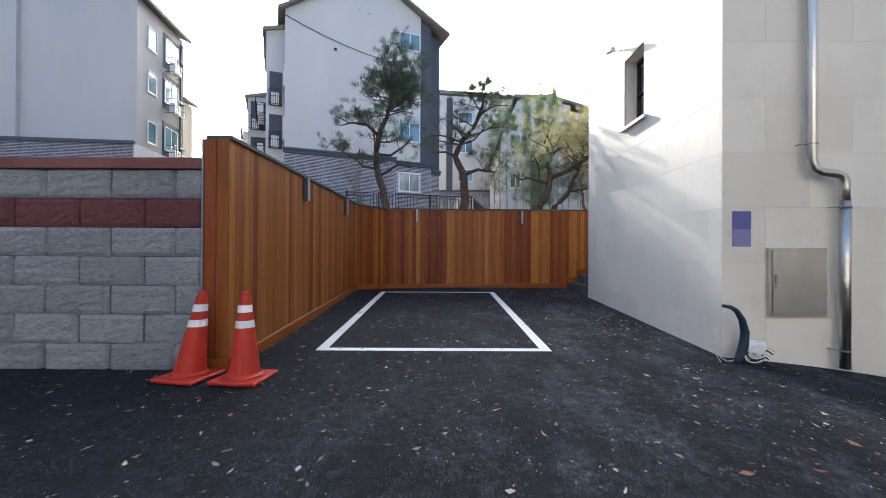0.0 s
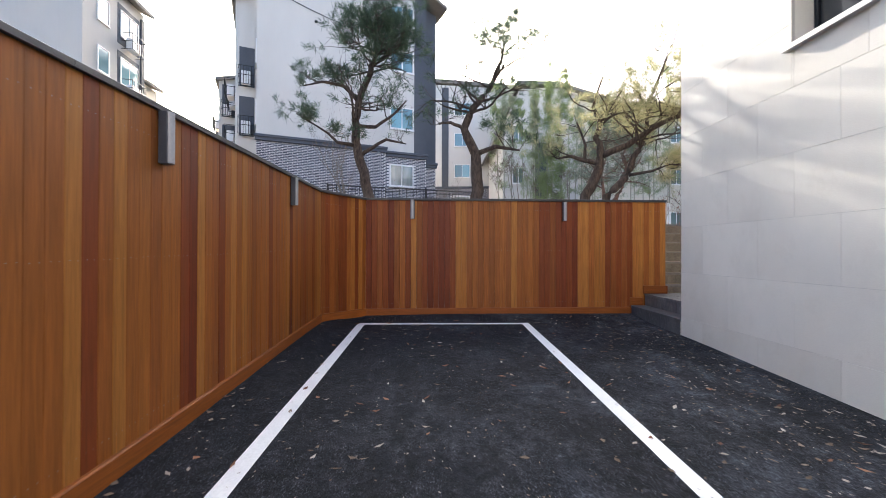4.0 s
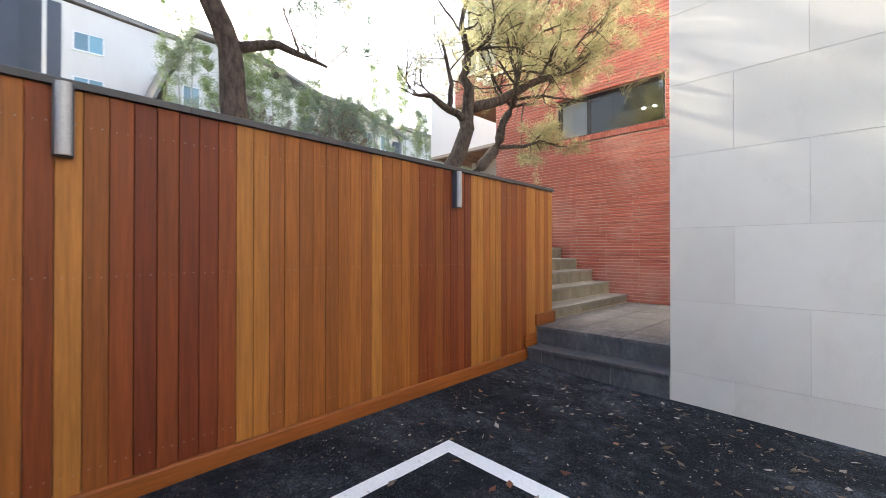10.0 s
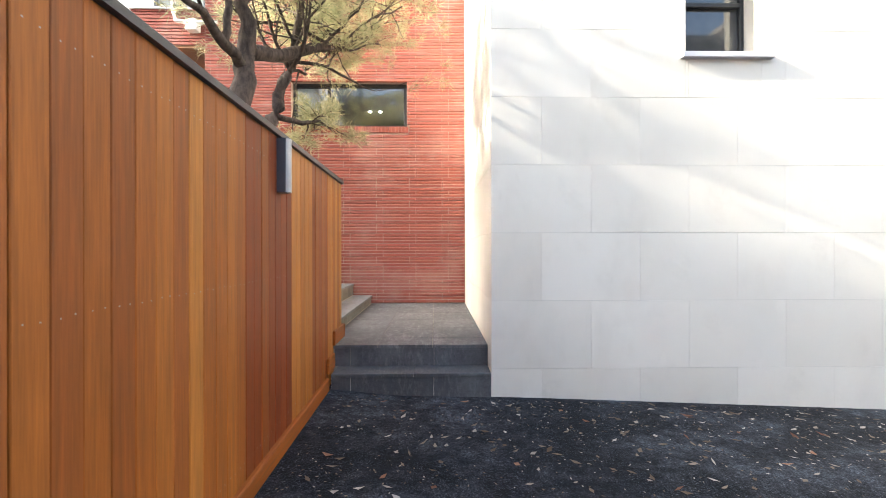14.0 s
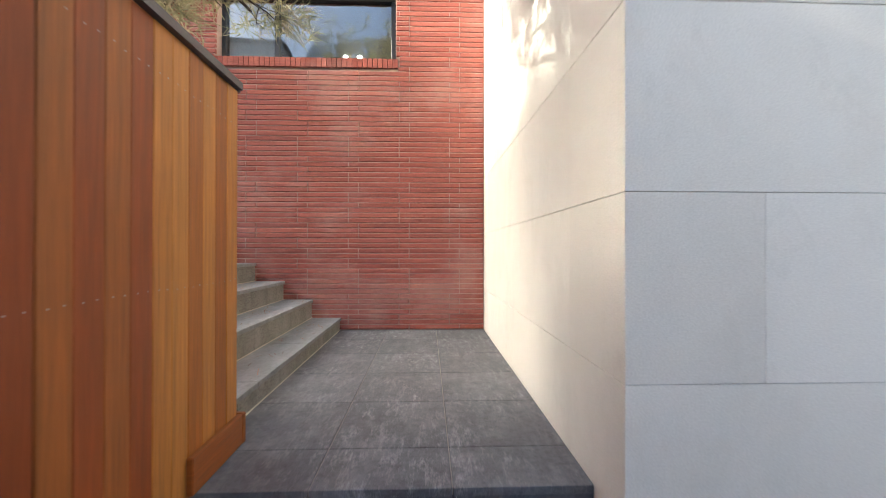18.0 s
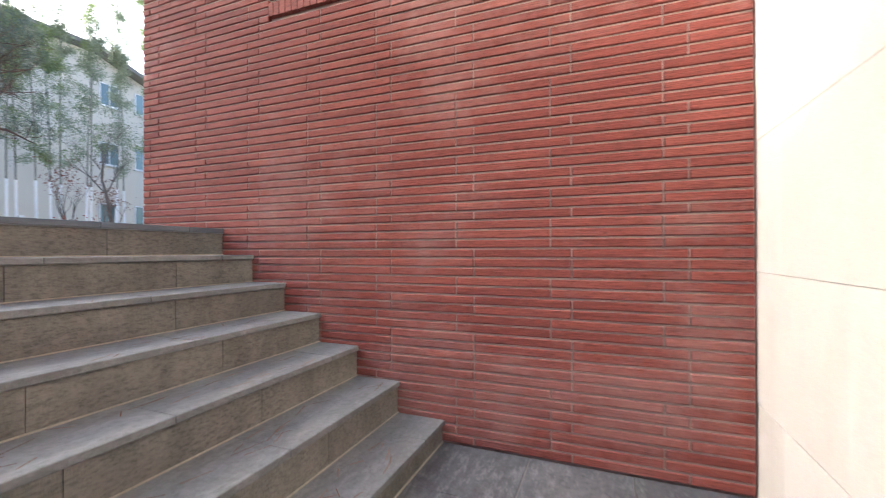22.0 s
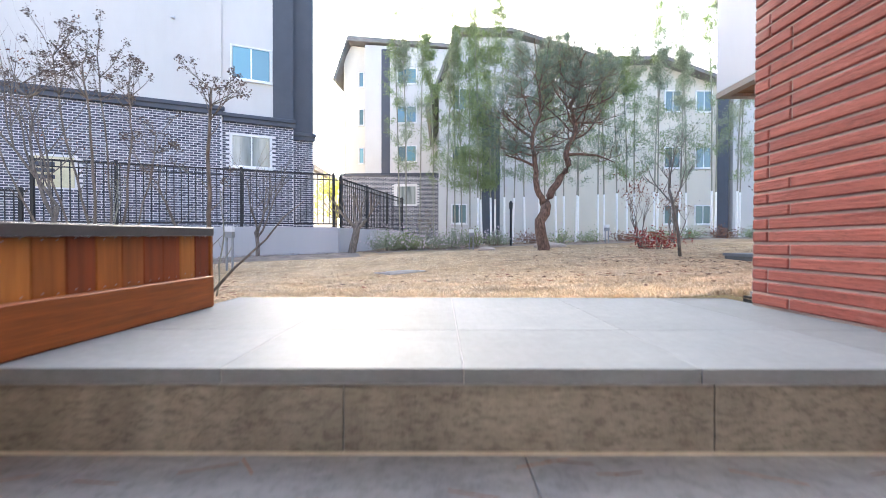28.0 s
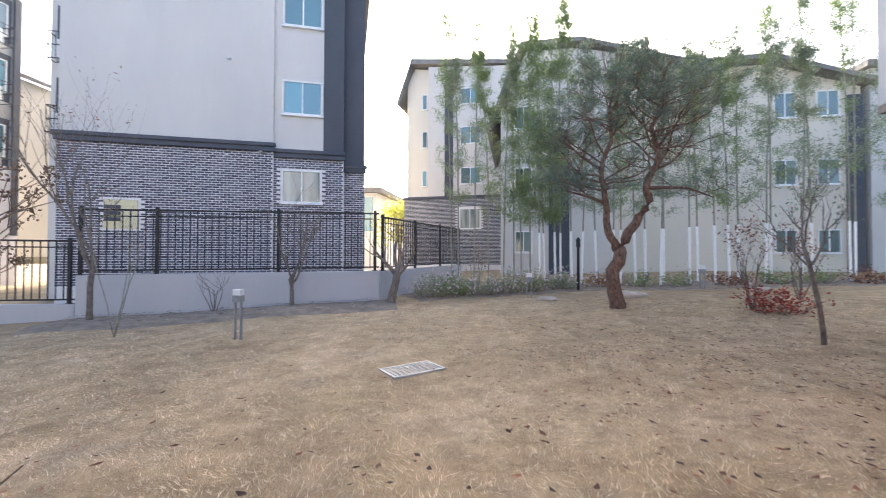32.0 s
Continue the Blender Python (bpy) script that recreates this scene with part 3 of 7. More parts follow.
# ---- timber fence ----
def fence_run(owner, a, b, bot, top, rng, stains, base_h=0.105, base=True, screws=True, skip_base=None, join=0.0):
    """Boards on the face from a to b; the face looks to the right of the way from a to b."""
    m, length = frame_of(a, b)
    n = max(2, round(length / 0.0905))
    w = length / n
    for i in range(n):
        u = (i + 0.5) * w
        z0, z1 = bot(u / length), top(u / length) - 0.035
        h = z1 - z0
        ob = link_part("board", shared_box(w - 0.0016, 0.02, 1.0, 0.0025, STAINS[stains[i % len(stains)]]), owner)
        ob.matrix_basis = m @ Matrix.Translation((u, 0.01 + rng.uniform(-0.0015, 0.0015), (z0 + z1) / 2)) @ Matrix.Diagonal((1, 1, h, 1))
    if screws:
        bm = bmesh.new()
        for i in range(n):
            for fr in (0.1, 0.45, 0.9):
                for off in (0.28, 0.72):
                    u = (i + off) * w
                    z = bot(u / length) * fr + top(u / length) * (1 - fr) + rng.uniform(-0.004, 0.004)
                    bmesh.ops.create_circle(bm, cap_ends=True, segments=6, radius=0.0026, matrix=m @ Matrix.Translation((u, -0.002, z)) @ Matrix.Rotation(radians(90), 4, "X"))
        part("screw_row", bm, GALV, owner, "small steel screw heads in rows")["kind"] = "stuff"
    # core behind the boards
    bm = bmesh.new()
    vs = []
    for u, k in ((-0.0, 0.0), (length + join, 1.0)):
        for y, z in ((0.022, bot(k) - 0.25), (0.2, bot(k) - 0.25), (0.2, top(k) - 0.036), (0.022, top(k) - 0.036)):
            vs.append(bm.verts.new(m @ Vector((u, y, z))))
    for f in ((0, 1, 2, 3), (7, 6, 5, 4), (0, 4, 5, 1), (1, 5, 6, 2), (2, 6, 7, 3), (3, 7, 4, 0)):
        bm.faces.new([vs[k] for k in f])
    part("backing_wall", bm, CONCRETE, owner, "hidden concrete backing behind the boards")
    # capstone
    for j in range(max(1, round(length / 1.2))):
        bm = bmesh.new()
        k0, k1 = j / max(1, round(length / 1.2)), (j + 1) / max(1, round(length / 1.2))
        vs = []
        for u, k in ((k0 * length + 0.0015, k0), (k1 * length - 0.0015, k1)):
            for y, z in ((-0.022, top(k) - 0.034), (0.215, top(k) - 0.034), (0.215, top(k)), (-0.018, top(k)), (-0.022, top(k) - 0.004)):
                vs.append(bm.verts.new(m @ Vector((u, y, z))))
        for f in ((0, 1, 2, 3, 4), (9, 8, 7, 6, 5), (0, 5, 6, 1), (1, 6, 7, 2), (2, 7, 8, 3), (3, 8, 9, 4), (4, 9, 5, 0)):
            bm.faces.new([vs[k] for k in f])
        part("capstone", bm, CAPSTONE, owner, "dark stone coping")
    if base:
        bm = bmesh.new()
        vs = []
        u1 = length if skip_base is None else skip_base
        for u in (0.0, u1):
            k = u / length
            for y, z in ((-0.026, bot(k) - 0.06), (-0.001, bot(k) - 0.06), (-0.001, bot(k) + base_h), (-0.018, bot(k) + base_h), (-0.026, bot(k) + base_h - 0.01)):
                vs.append(bm.verts.new(m @ Vector((u, y, z))))
        for f in ((0, 1, 2, 3, 4), (9, 8, 7, 6, 5), (0, 5, 6, 1), (1, 6, 7, 2), (2, 7, 8, 3), (3, 8, 9, 4), (4, 9, 5, 0)):
            bm.faces.new([vs[k] for k in f])
        part("baseboard", bm, TRIMWOOD, owner)


def fence_lamp(x, y, z, heading):
    """A slim up-and-down lamp: dark body, pale slot down its front."""
    t = thing("wall_lamp", (x, y, z), "slim dark grey box lamp with silver front strip on fence", "lamp", "fence lamps")
    m = Matrix.Translation((x, y, z)) @ Matrix.Rotation(heading, 4, "Z")
    part("body", box_bm(-0.034, -0.052, -0.155, 0.034, 0.0, 0.155, bevel=0.003, m=m), LAMPGREY, t)
    bm = bmesh.new()
    for z in (-0.152, 0.152):
        row = [bm.verts.new(m @ Vector((0.027 * math.sin(a), -0.053 - 0.02 * math.cos(a), z))) for a in [radians(-90 + 18 * i) for i in range(11)]]
        if z > 0:
            for i in range(10):
                bm.faces.new((low[i], low[i + 1], row[i + 1], row[i]))
            bm.faces.new(row)
        else:
            low = row
            bm.faces.new(low[::-1])
    part("front_strip", bm, LAMPSILVER, t, "rounded silver front strip")
    part("back_plate", box_bm(-0.022, 0.0, -0.12, 0.026, 0.006, 0.12, m=m), DARKMETAL, t)


rng = random.Random(5)
lin = lambda p, q: (lambda k: p + (q - p) * k)
fence = thing("timber_fence", (0.5, 9.8, 0.35), "orange-brown stained vertical cedar board fence with dark coping", "fence")
F0, F1, F2, F3, FM, F4 = (-1.925, 3.605), (-1.925, 8.775), (-1.455, 9.665), (3.435, 9.733), (3.595, 10.75), (3.622, 12.385)
fence_run(fence, F0, F1, lin(court_z(-2, 3.6), court_z(-1.9, 8.8)), lin(2.268, 2.262), rng, "lobloroloobooolrolooboordlobrololobooorobooldobobrboorol", join=0.08)
fence_run(fence, F1, F2, lin(court_z(-1.9, 8.8), 0.375), lin(2.262, 2.262), rng, "brobrrolrlo", join=0.14)
# first six stains set darker, so the corner's shade sits in the wood colour
fence_run(fence, F2, F3, lambda k: 0.37 + 0.03 * min(1.0, k / 0.4), lin(2.262, 2.25), rng, "drbrdborlbrdrddrllboboboobloooorrbrdrdllollrbrbrllololo", skip_base=4.295)
stair_foot = lambda y: 0.62 + 1.28 * max(0.0, min(1.0, (y - 9.77) / 1.87))
for p, q, ta, tb, stains in ((F3, FM, 2.25, 2.273, "loobordodoo"), (FM, F4, 2.273, 2.305, "lorodoborlorobrrld")):
    fence_run(fence, p, q, lambda k: stair_foot(p[1] + (q[1] - p[1]) * k), lin(ta, tb), rng, stains, base=False)
fence_end_m, _ = frame_of((-2.145, 3.602), F0)
for i in range(2):
    ob = link_part("board", shared_box(0.1, 0.02, 1.0, 0.003, STAINS["rb"[i]]), fence)
    ob.matrix_basis = fence_end_m @ Matrix.Translation((0.055 + 0.11 * i, -0.008, 1.21)) @ Matrix.Diagonal((1.05, 1, 2.04, 1))
part("baseboard", box_bm(-2.15, 3.562, 0.12, -1.905, 3.583, 0.3, bevel=0.004), TRIMWOOD, fence, "dark red end board")
part("edge_trim", box_bm(-2.16, 3.575, 0.15, -2.1465, 3.8, 2.23, bevel=0.002), GALV, fence, "thin metal edge strip")
# end of the stair fence
end_m, _ = frame_of((3.627, 12.403), (3.407, 12.415))
for i in range(2):
    ob = link_part("board", shared_box(0.1, 0.018, 1.0, 0.003, WOOD), fence)
    ob.matrix_basis = end_m @ Matrix.Translation((0.052 + 0.104 * i, 0.0, 2.09)) @ Matrix.Diagonal((1, 1, 0.36, 1))
# stepped base boards up the stairs
stair_x = lambda y: F3[0] + (FM[0] - F3[0]) * (y - F3[1]) / (FM[1] - F3[1]) if y < FM[1] else FM[0] + (F4[0] - FM[0]) * (y - FM[1]) / (F4[1] - FM[1])
for k in range(8):
    y0 = 9.733 if k == 0 else 9.817 + 0.287 * (k - 1)
    y1 = (9.817 + 0.287 * k) if k < 7 else 12.4
    zz = 0.72 if k == 0 else 0.848 + 0.188 * (k - 1)
    fm, flen = frame_of((stair_x(y0), y0), (stair_x(y1), y1))
    part("baseboard", box_bm(-(0.02 if k else 0.026), -0.026, zz + 0.002, flen - 0.022, -0.001, zz + 0.13, bevel=0.004, m=fm), TRIMWOOD, fence)
bm_m, _ = frame_of(F2, F3)
part("baseboard", box_bm(4.297, -0.026, 0.535, 4.51, -0.001, 0.66, bevel=0.004, m=bm_m), TRIMWOOD, fence)
part("baseboard", box_bm(4.512, -0.026, 0.722, 4.888, -0.001, 0.85, bevel=0.004, m=bm_m), TRIMWOOD, fence)

for x, y, z, h in ((-1.922, 5.5, 2.075, radians(89.8)), (-1.922, 7.64, 2.07, radians(89.8)), (-0.705, 9.674, 2.08, 0.0), (1.765, 9.708, 2.055, 0.0)):
    fence_lamp(x, y, z, h)


# ---- split-face block wall ----
def block_mesh(w, h, red, rng):
    """A block with a rough, split front and chamfered sides."""
    bm = bmesh.new()
    nx, nz = 11, 7
    grid = []
    for j in range(nz + 1):
        row = []
        for i in range(nx + 1):
            u, v = i / nx, j / nz
            edge = i in (0, nx)
            rim = j in (0, nz)
            d = 0.034 if edge else (0.016 if rim else rng.uniform(-0.008, 0.008))
            uu = u if edge else 0.055 + 0.89 * (i - 1) / (nx - 2)
            row.append(bm.verts.new(((uu - 0.5) * w, d, (v - 0.5) * h)))
        grid.append(row)
    for j in range(nz):
        for i in range(nx):
            bm.faces.new((grid[j][i], grid[j][i + 1], grid[j + 1][i + 1], grid[j + 1][i]))
    back = [bm.verts.new((x * w, 0.25, z * h)) for x, z in ((-0.5, -0.5), (0.5, -0.5), (0.5, 0.5), (-0.5, 0.5))]
    bm.faces.new(back[::-1])
    ring = [grid[0][0], grid[0][nx], grid[nz][nx], grid[nz][0]]
    bm.faces.new([back[0], back[1]] + [grid[0][i] for i in range(nx, -1, -1)])
    bm.faces.new([back[2], back[3]] + [grid[nz][i] for i in range(nx + 1)])
    bm.faces.new([back[1], back[2]] + [grid[j][nx] for j in range(nz, -1, -1)])
    bm.faces.new([back[3], back[0]] + [grid[j][0] for j in range(nz + 1)])
    me = bpy.data.meshes.new("block")
    bm.to_mesh(me)
    bm.free()
    me.materials.append(REDBLOCK if red else BLOCK)
    return me


bw = thing("retaining_wall", (-4.5, 3.8, 0.15), "grey split-face block retaining wall with one dark red course", "wall")
rng = random.Random(11)
kinds = {(r, k): block_mesh(0.58, 0.253, r, rng) for r in (False, True) for k in range(4)}
CH, TOPZ = 0.258, 1.965
for c in range(8):
    z = TOPZ - CH * (c + 0.5)
    red = c == 1
    for i in range(13):
        x1 = (-1.83 if c % 2 == 0 else -2.112) - 0.585 * i
        x0, x1 = x1 - 0.585, min(x1, -2.163)
        if x1 - x0 < 0.1:
            continue
        ob = link_part("block", kinds[(red, rng.randrange(4))], bw)
        ob.matrix_basis = Matrix.Translation(((x0 + x1) / 2, 3.595, z)) @ Matrix.Diagonal(((x1 - x0 - 0.013) / 0.58, 1, 1, 1))
for i in range(8):
    part("cap_block", box_bm(-2.163 - 0.84 * (i + 1) + 0.005, 3.572, TOPZ + 0.002, -2.163 - 0.84 * i, 4.3, TOPZ + 0.1, bevel=0.006), REDCAP, bw, "dark red capping block")
part("core", box_bm(-9.6, 3.7, -0.4, -2.165, 4.28, TOPZ - 0.005), WALLMORTAR, bw)


# ---- traffic cones ----
def tip(bm, x, z, lean):
    """Lets a cone lean sideways."""
    for v in bm.verts:
        v.co.x += lean * (v.co.z - z - 0.04)
        v.co.z = z + (v.co.z - z) * 0.965


def cone(x, y, spin, lean):
    z = court_z(x, y)
    t = thing("traffic_cone", (x, y, z), "orange plastic traffic cone with two white bands", "cone", "two traffic cones")
    m = Matrix.Translation((x, y, z)) @ Matrix.Rotation(spin, 4, "Z")
    part("foot", box_bm(-0.195, -0.195, 0.004, 0.195, 0.195, 0.035, bevel=0.008, m=m), ORANGE, t, "square orange foot")
    rad = lambda h: 0.125 + (0.034 - 0.125) * h / 0.72
    bm = bmesh.new()
    lathe(bm, [(0.15, 0.034), (0.148, 0.05), (0.13, 0.06)] + [(rad(h), h + 0.05) for h in (0.02, 0.2, 0.42, 0.62, 0.66)] + [(0.036, 0.71), (0.034, 0.75), (0.02, 0.75)], (x, y, z))
    tip(bm, x, z, lean)
    part("body", bm, ORANGE, t, smooth=False)
    for h0, h1 in ((0.4, 0.46), (0.53, 0.59)):
        bm = bmesh.new()
        lathe(bm, [(rad(h0) + 0.002, h0 + 0.05), (rad(h1) + 0.002, h1 + 0.05)], (x, y, z))
        tip(bm, x, z, lean)
        part("reflective_band", bm, REFLECT, t, "white reflective band")


cone(-2.14, 3.4, -0.2, 0.15)
cone(-1.665, 3.37, -0.1, 0.0)

# ---- white stone house ----
WX, WY0, WY1, WTOP = 2.87, 4.3, 8.34, 7.6
stone_house = thing("stone_house", (5.5, 6.3, 0.2), "house corner clad in large off-white granite panels", "house")
JZ = [-0.015 + 0.577 * k for k in range(14)]
SIDE_HOLE = (6.01, 3.25, 6.67, 4.34)
part("wall", box_bm(WX + 0.005, WY0 + 0.005, -0.6, 8.6, SIDE_HOLE[0], WTOP), STONEGAP, stone_house, "hidden wall behind granite panels")
part("wall", box_bm(WX + 0.005, SIDE_HOLE[2], -0.6, 8.6, WY1 - 0.005, WTOP), STONEGAP, stone_house)
part("wall", box_bm(WX + 0.005, SIDE_HOLE[0], -0.6, 8.6, SIDE_HOLE[2], SIDE_HOLE[1]), STONEGAP, stone_house)
side_wall = part("wall", box_bm(WX + 0.005, SIDE_HOLE[0], SIDE_HOLE[3], 8.6, SIDE_HOLE[2], WTOP), STONEGAP, stone_house)
part("roof", box_bm(WX - 0.05, WY0 - 0.05, WTOP, 8.7, WY1 + 0.02, WTOP + 0.12, bevel=0.01), CAPSTONE, stone_house, "dark roof coping")
GAP, SIDE_GAP = 0.0013, 0.0007
for u0, w0, u1, w1 in cut_rows(WY0 + 0.03, WY1, -0.3, WTOP, 0.843, JZ, [SIDE_HOLE], first=-1.058):
    ob = link_part("stone_panel", shared_box(0.03, u1 - u0 - 2 * SIDE_GAP, w1 - w0 - 2 * GAP, 0.0008, GRANITE), side_wall)
    ob.matrix_basis = Matrix.Translation((WX + 0.015, (u0 + u1) / 2, (w0 + w1) / 2))
for u0, w0, u1, w1 in cut_rows(WX, 5.975, -0.3, WTOP, 0.925, JZ, [(4.3, 3.3, 4.9, 4.3)], first=0.017):
    ob = link_part("stone_panel", shared_box(u1 - u0 - 2 * SIDE_GAP, 0.03, w1 - w0 - 2 * GAP, 0.0008, GRANITE), side_wall)
    ob.matrix_basis = Matrix.Translation(((u0 + u1) / 2 + (0.016 if u0 == WX else 0), WY1 - 0.015, (w0 + w1) / 2)) if u0 != WX else Matrix.Translation(((u0 + u1) / 2 + 0.0, WY1 + 0.0155 - 0.03, (w0 + w1) / 2))
for u0, w0, u1, w1 in cut_rows(WX, 8.5, -0.5, WTOP, 0.9, [z + 0.01 for z in JZ], [], first=0.0):
    ob = link_part("stone_panel", shared_box(u1 - u0 - 2 * SIDE_GAP, 0.03, w1 - w0 - 2 * GAP, 0.0008, GRANITE), side_wall)
    ob.matrix_basis = Matrix.Translation(((u0 + u1) / 2, WY0 + 0.015, (w0 + w1) / 2))

win = part("window", box_bm(WX + 0.2, 6.012, 3.252, WX + 0.27, 6.668, 3.32, bevel=0.004), DARKMETAL, stone_house, "narrow dark-framed window in a deep reveal")
part("frame", box_bm(WX + 0.2, 6.012, 3.321, WX + 0.27, 6.05, 4.338, bevel=0.004), DARKMETAL, win)
part("frame", box_bm(WX + 0.2, 6.63, 3.321, WX + 0.27, 6.668, 4.338, bevel=0.004), DARKMETAL, win)
part("frame", box_bm(WX + 0.2, 6.051, 4.29, WX + 0.27, 6.629, 4.338, bevel=0.004), DARKMETAL, win)
part("frame", box_bm(WX + 0.19, 6.051, 3.76, WX + 0.27, 6.629, 3.8, bevel=0.004), DARKMETAL, win, "dark cross bar")
part("pane", box_bm(WX + 0.23, 6.051, 3.321, WX + 0.236, 6.629, 4.289), DARKGLASS, win)
part("sill", box_bm(WX - 0.05, 5.93, 3.2, WX + 0.199, 6.72, 3.248, bevel=0.004), SILVER, win, "thin pale sill that juts out")
# dark board: the unlit inside is put into its colour
part("back", box_bm(WX + 0.36, 6.0, 3.24, WX + 0.38, 6.68, 4.35), ROOMSHADE, win)
for y0, y1, z0, z1 in ((6.0105, 6.0118, 3.25, 4.339), (6.6685, 6.6698, 3.25, 4.339), (6.0119, 6.6684, 4.3385, 4.3398)):
    part("reveal", box_bm(WX + 0.031, y0, z0, WX + 0.199, y1, z1), GRANITE, win, "smooth granite lining of the reveal")
# return face window above the landing
win = part("window", box_bm(4.302, WY1 - 0.2, 3.302, 4.898, WY1 - 0.14, 3.36, bevel=0.004), DARKMETAL, stone_house, "small high window in the return wall")
part("pane", box_bm(4.302, WY1 - 0.18, 3.361, 4.898, WY1 - 0.174, 4.298), DARKGLASS, win)

# things on the stone house
pipe = thing("downpipe", (4.15, 4.2, 0.06), "polished steel drainpipe with an offset bend on the stone wall", "pipe")
bm = bmesh.new()
tube(bm, [(3.71, 4.2, 7.4), (3.71, 4.2, 2.28), (3.715, 4.2, 2.18), (3.74, 4.2, 2.11), (3.79, 4.2, 2.075), (3.95, 4.2, 2.06), (4.01, 4.2, 2.04), (4.04, 4.2, 1.99), (4.045, 4.2, 1.92), (4.045, 4.2, 1.75)], 0.044, 20)
part("upper_pipe", bm, STEEL, pipe, smooth=True)
bm = bmesh.new()
tube(bm, [(4.045, 4.2, 1.78), (4.045, 4.2, 0.08)], 0.048, 20)
part("lower_pipe", bm, STEEL, pipe, smooth=True)
for x, z in ((3.71, 2.36), (4.045, 1.72), (4.045, 0.26), (3.71, 4.2)):
    bm = bmesh.new()
    lathe(bm, [(0.052, -0.006), (0.052, 0.006)], (x, 4.2, z), 18)
    tube(bm, [(x - 0.05, 4.2, z), (x - 0.085, 4.22, z + 0.004), (x - 0.09, 4.298, z + 0.006)], 0.005, 8)
    part("bracket", bm, GALV, pipe)

box_t = thing("meter_cabinet", (3.62, 4.28, 0.6), "shut brushed steel utility cabinet set in the stone wall", "cabinet")
part("frame", box_bm(3.325, 4.262, 0.6, 3.925, 4.298, 1.305, bevel=0.004), STEEL, box_t)
door = part("door", box_bm(3.355, 4.246, 0.63, 3.905, 4.261, 1.275, bevel=0.004), STEEL, box_t, "plain steel door")
part("latch", box_bm(3.375, 4.232, 0.93, 3.395, 4.2455, 1.03, bevel=0.004), GALV, door)
part("keyhole", box_bm(3.378, 4.236, 0.89, 3.392, 4.2455, 0.915, bevel=0.003), GALV, door)

plate = thing("address_plate", (3.08, 4.29, 1.5), "blue and violet address plate with blurred lettering on stone", "sign")
part("back", box_bm(2.974, 4.29, 1.315, 3.161, 4.298, 1.683), PLATEPALE, plate, "pale violet plate")
part("upper_field", box_bm(2.974, 4.286, 1.5, 3.161, 4.2895, 1.683), PLATEBLUE, plate, "blue upper field")

cctv = thing("security_camera", (2.82, 6.95, 4.66), "small white bullet camera on the stone wall", "camera")
bm = bmesh.new()
tube(bm, [(2.86, 7.0, 4.68), (2.8, 7.0, 4.69), (2.78, 6.98, 4.69)], 0.02, 10)
part("arm", bm, UPVC, cctv)
bm = bmesh.new()
tube(bm, [(2.76, 7.08, 4.7), (2.76, 6.86, 4.64)], [0.04, 0.045], 14)
part("housing", bm, UPVC, cctv)

hose = thing("cable_bundle", (2.98, 4.13, 0.2), "loose blue conduit with white cables rising from asphalt", "cable")
bm = bmesh.new()
tube(bm, [(2.88, 4.12, 0.1), (2.93, 4.12, 0.2), (2.975, 4.13, 0.33), (2.985, 4.13, 0.46), (2.95, 4.12, 0.58), (2.89, 4.11, 0.67), (2.82, 4.1, 0.71), (2.74, 4.1, 0.725)], [0.04, 0.045, 0.045, 0.04, 0.032, 0.025, 0.02, 0.015], 12)
part("conduit", bm, BLUEHOSE, hose, "bent blue conduit", smooth=True)
for k in range(3):
    bm = bmesh.new()
    r = 0.15 + 0.04 * k
    pts = [(2.83 + r * math.cos(a) * 0.8, 4.16 - 0.03 * k, 0.4 + r * math.sin(a) * 1.25) for a in [1.2 + i * 0.42 for i in range(11)]]
    tube(bm, pts, 0.0055, 6)
    part("white_cable", bm, WHITECABLE, hose, "looped white cable")
for k in range(4):
    bm = bmesh.new()
    pts = [(2.96 + 0.14 * math.cos(a) + 0.1 + 0.02 * k, 4.1 + 0.05 * math.sin(a * 1.3), 0.19 + 0.05 * math.sin(a) + 0.025 * k) for a in [i * 0.5 for i in range(12)]]
    tube(bm, pts, 0.007, 6)
    part("coil", bm, WHITECABLE if k % 2 else BLACKRUBBER, hose, "loose coil")
bm = bmesh.new()
bmesh.ops.create_icosphere(bm, subdivisions=3, radius=0.1, matrix=Matrix.Translation((3.07, 4.13, 0.3)) @ Matrix.Diagonal((1.25, 0.4, 0.75, 1)))
for v in bm.verts:
    v.co += Vector((1, 0.4, 1)) * (noise.noise(v.co * 14) * 0.05)
part("plastic_film", bm, FILMWRAP, hose, "crumpled clear plastic film")

# ---- red brick house ----
BX, BY0, BY1 = 5.932, 8.34, 12.441
brick_house = thing("brick_house", (7.5, 10.4, 0.7), "house wall of long thin red bricks with recessed joints", "house")
BW = (9.26, 3.53, 11.1, 4.25)
for y0, z0, y1, z1 in ((BY0, 0.3, BY1 - 0.012, BW[1]), (BY0, BW[3], BY1 - 0.012, 7.4), (BY0, BW[1], BW[0], BW[3]), (BW[2], BW[1], BY1 - 0.012, BW[3])):
    brick_wall = part("wall", box_bm(BX + 0.03, y0, z0, BX + 0.3, y1, z1), MORTAR, brick_house, "red brick wall with grey joints")
part("wall", box_bm(BX + 0.301, BY1 - 0.3, 0.3, 9.8, BY1 - 0.012, 7.4), MORTAR, brick_house)
part("roof", box_bm(BX + 0.02, BY0 + 0.01, 7.4, 9.8, BY1 - 0.02, 7.5), CAPSTONE, brick_house)
rng = random.Random(21)
PITCH, BL = 0.0525, 0.522
SILL_COURSE = (3.53 - 0.1, 3.53)


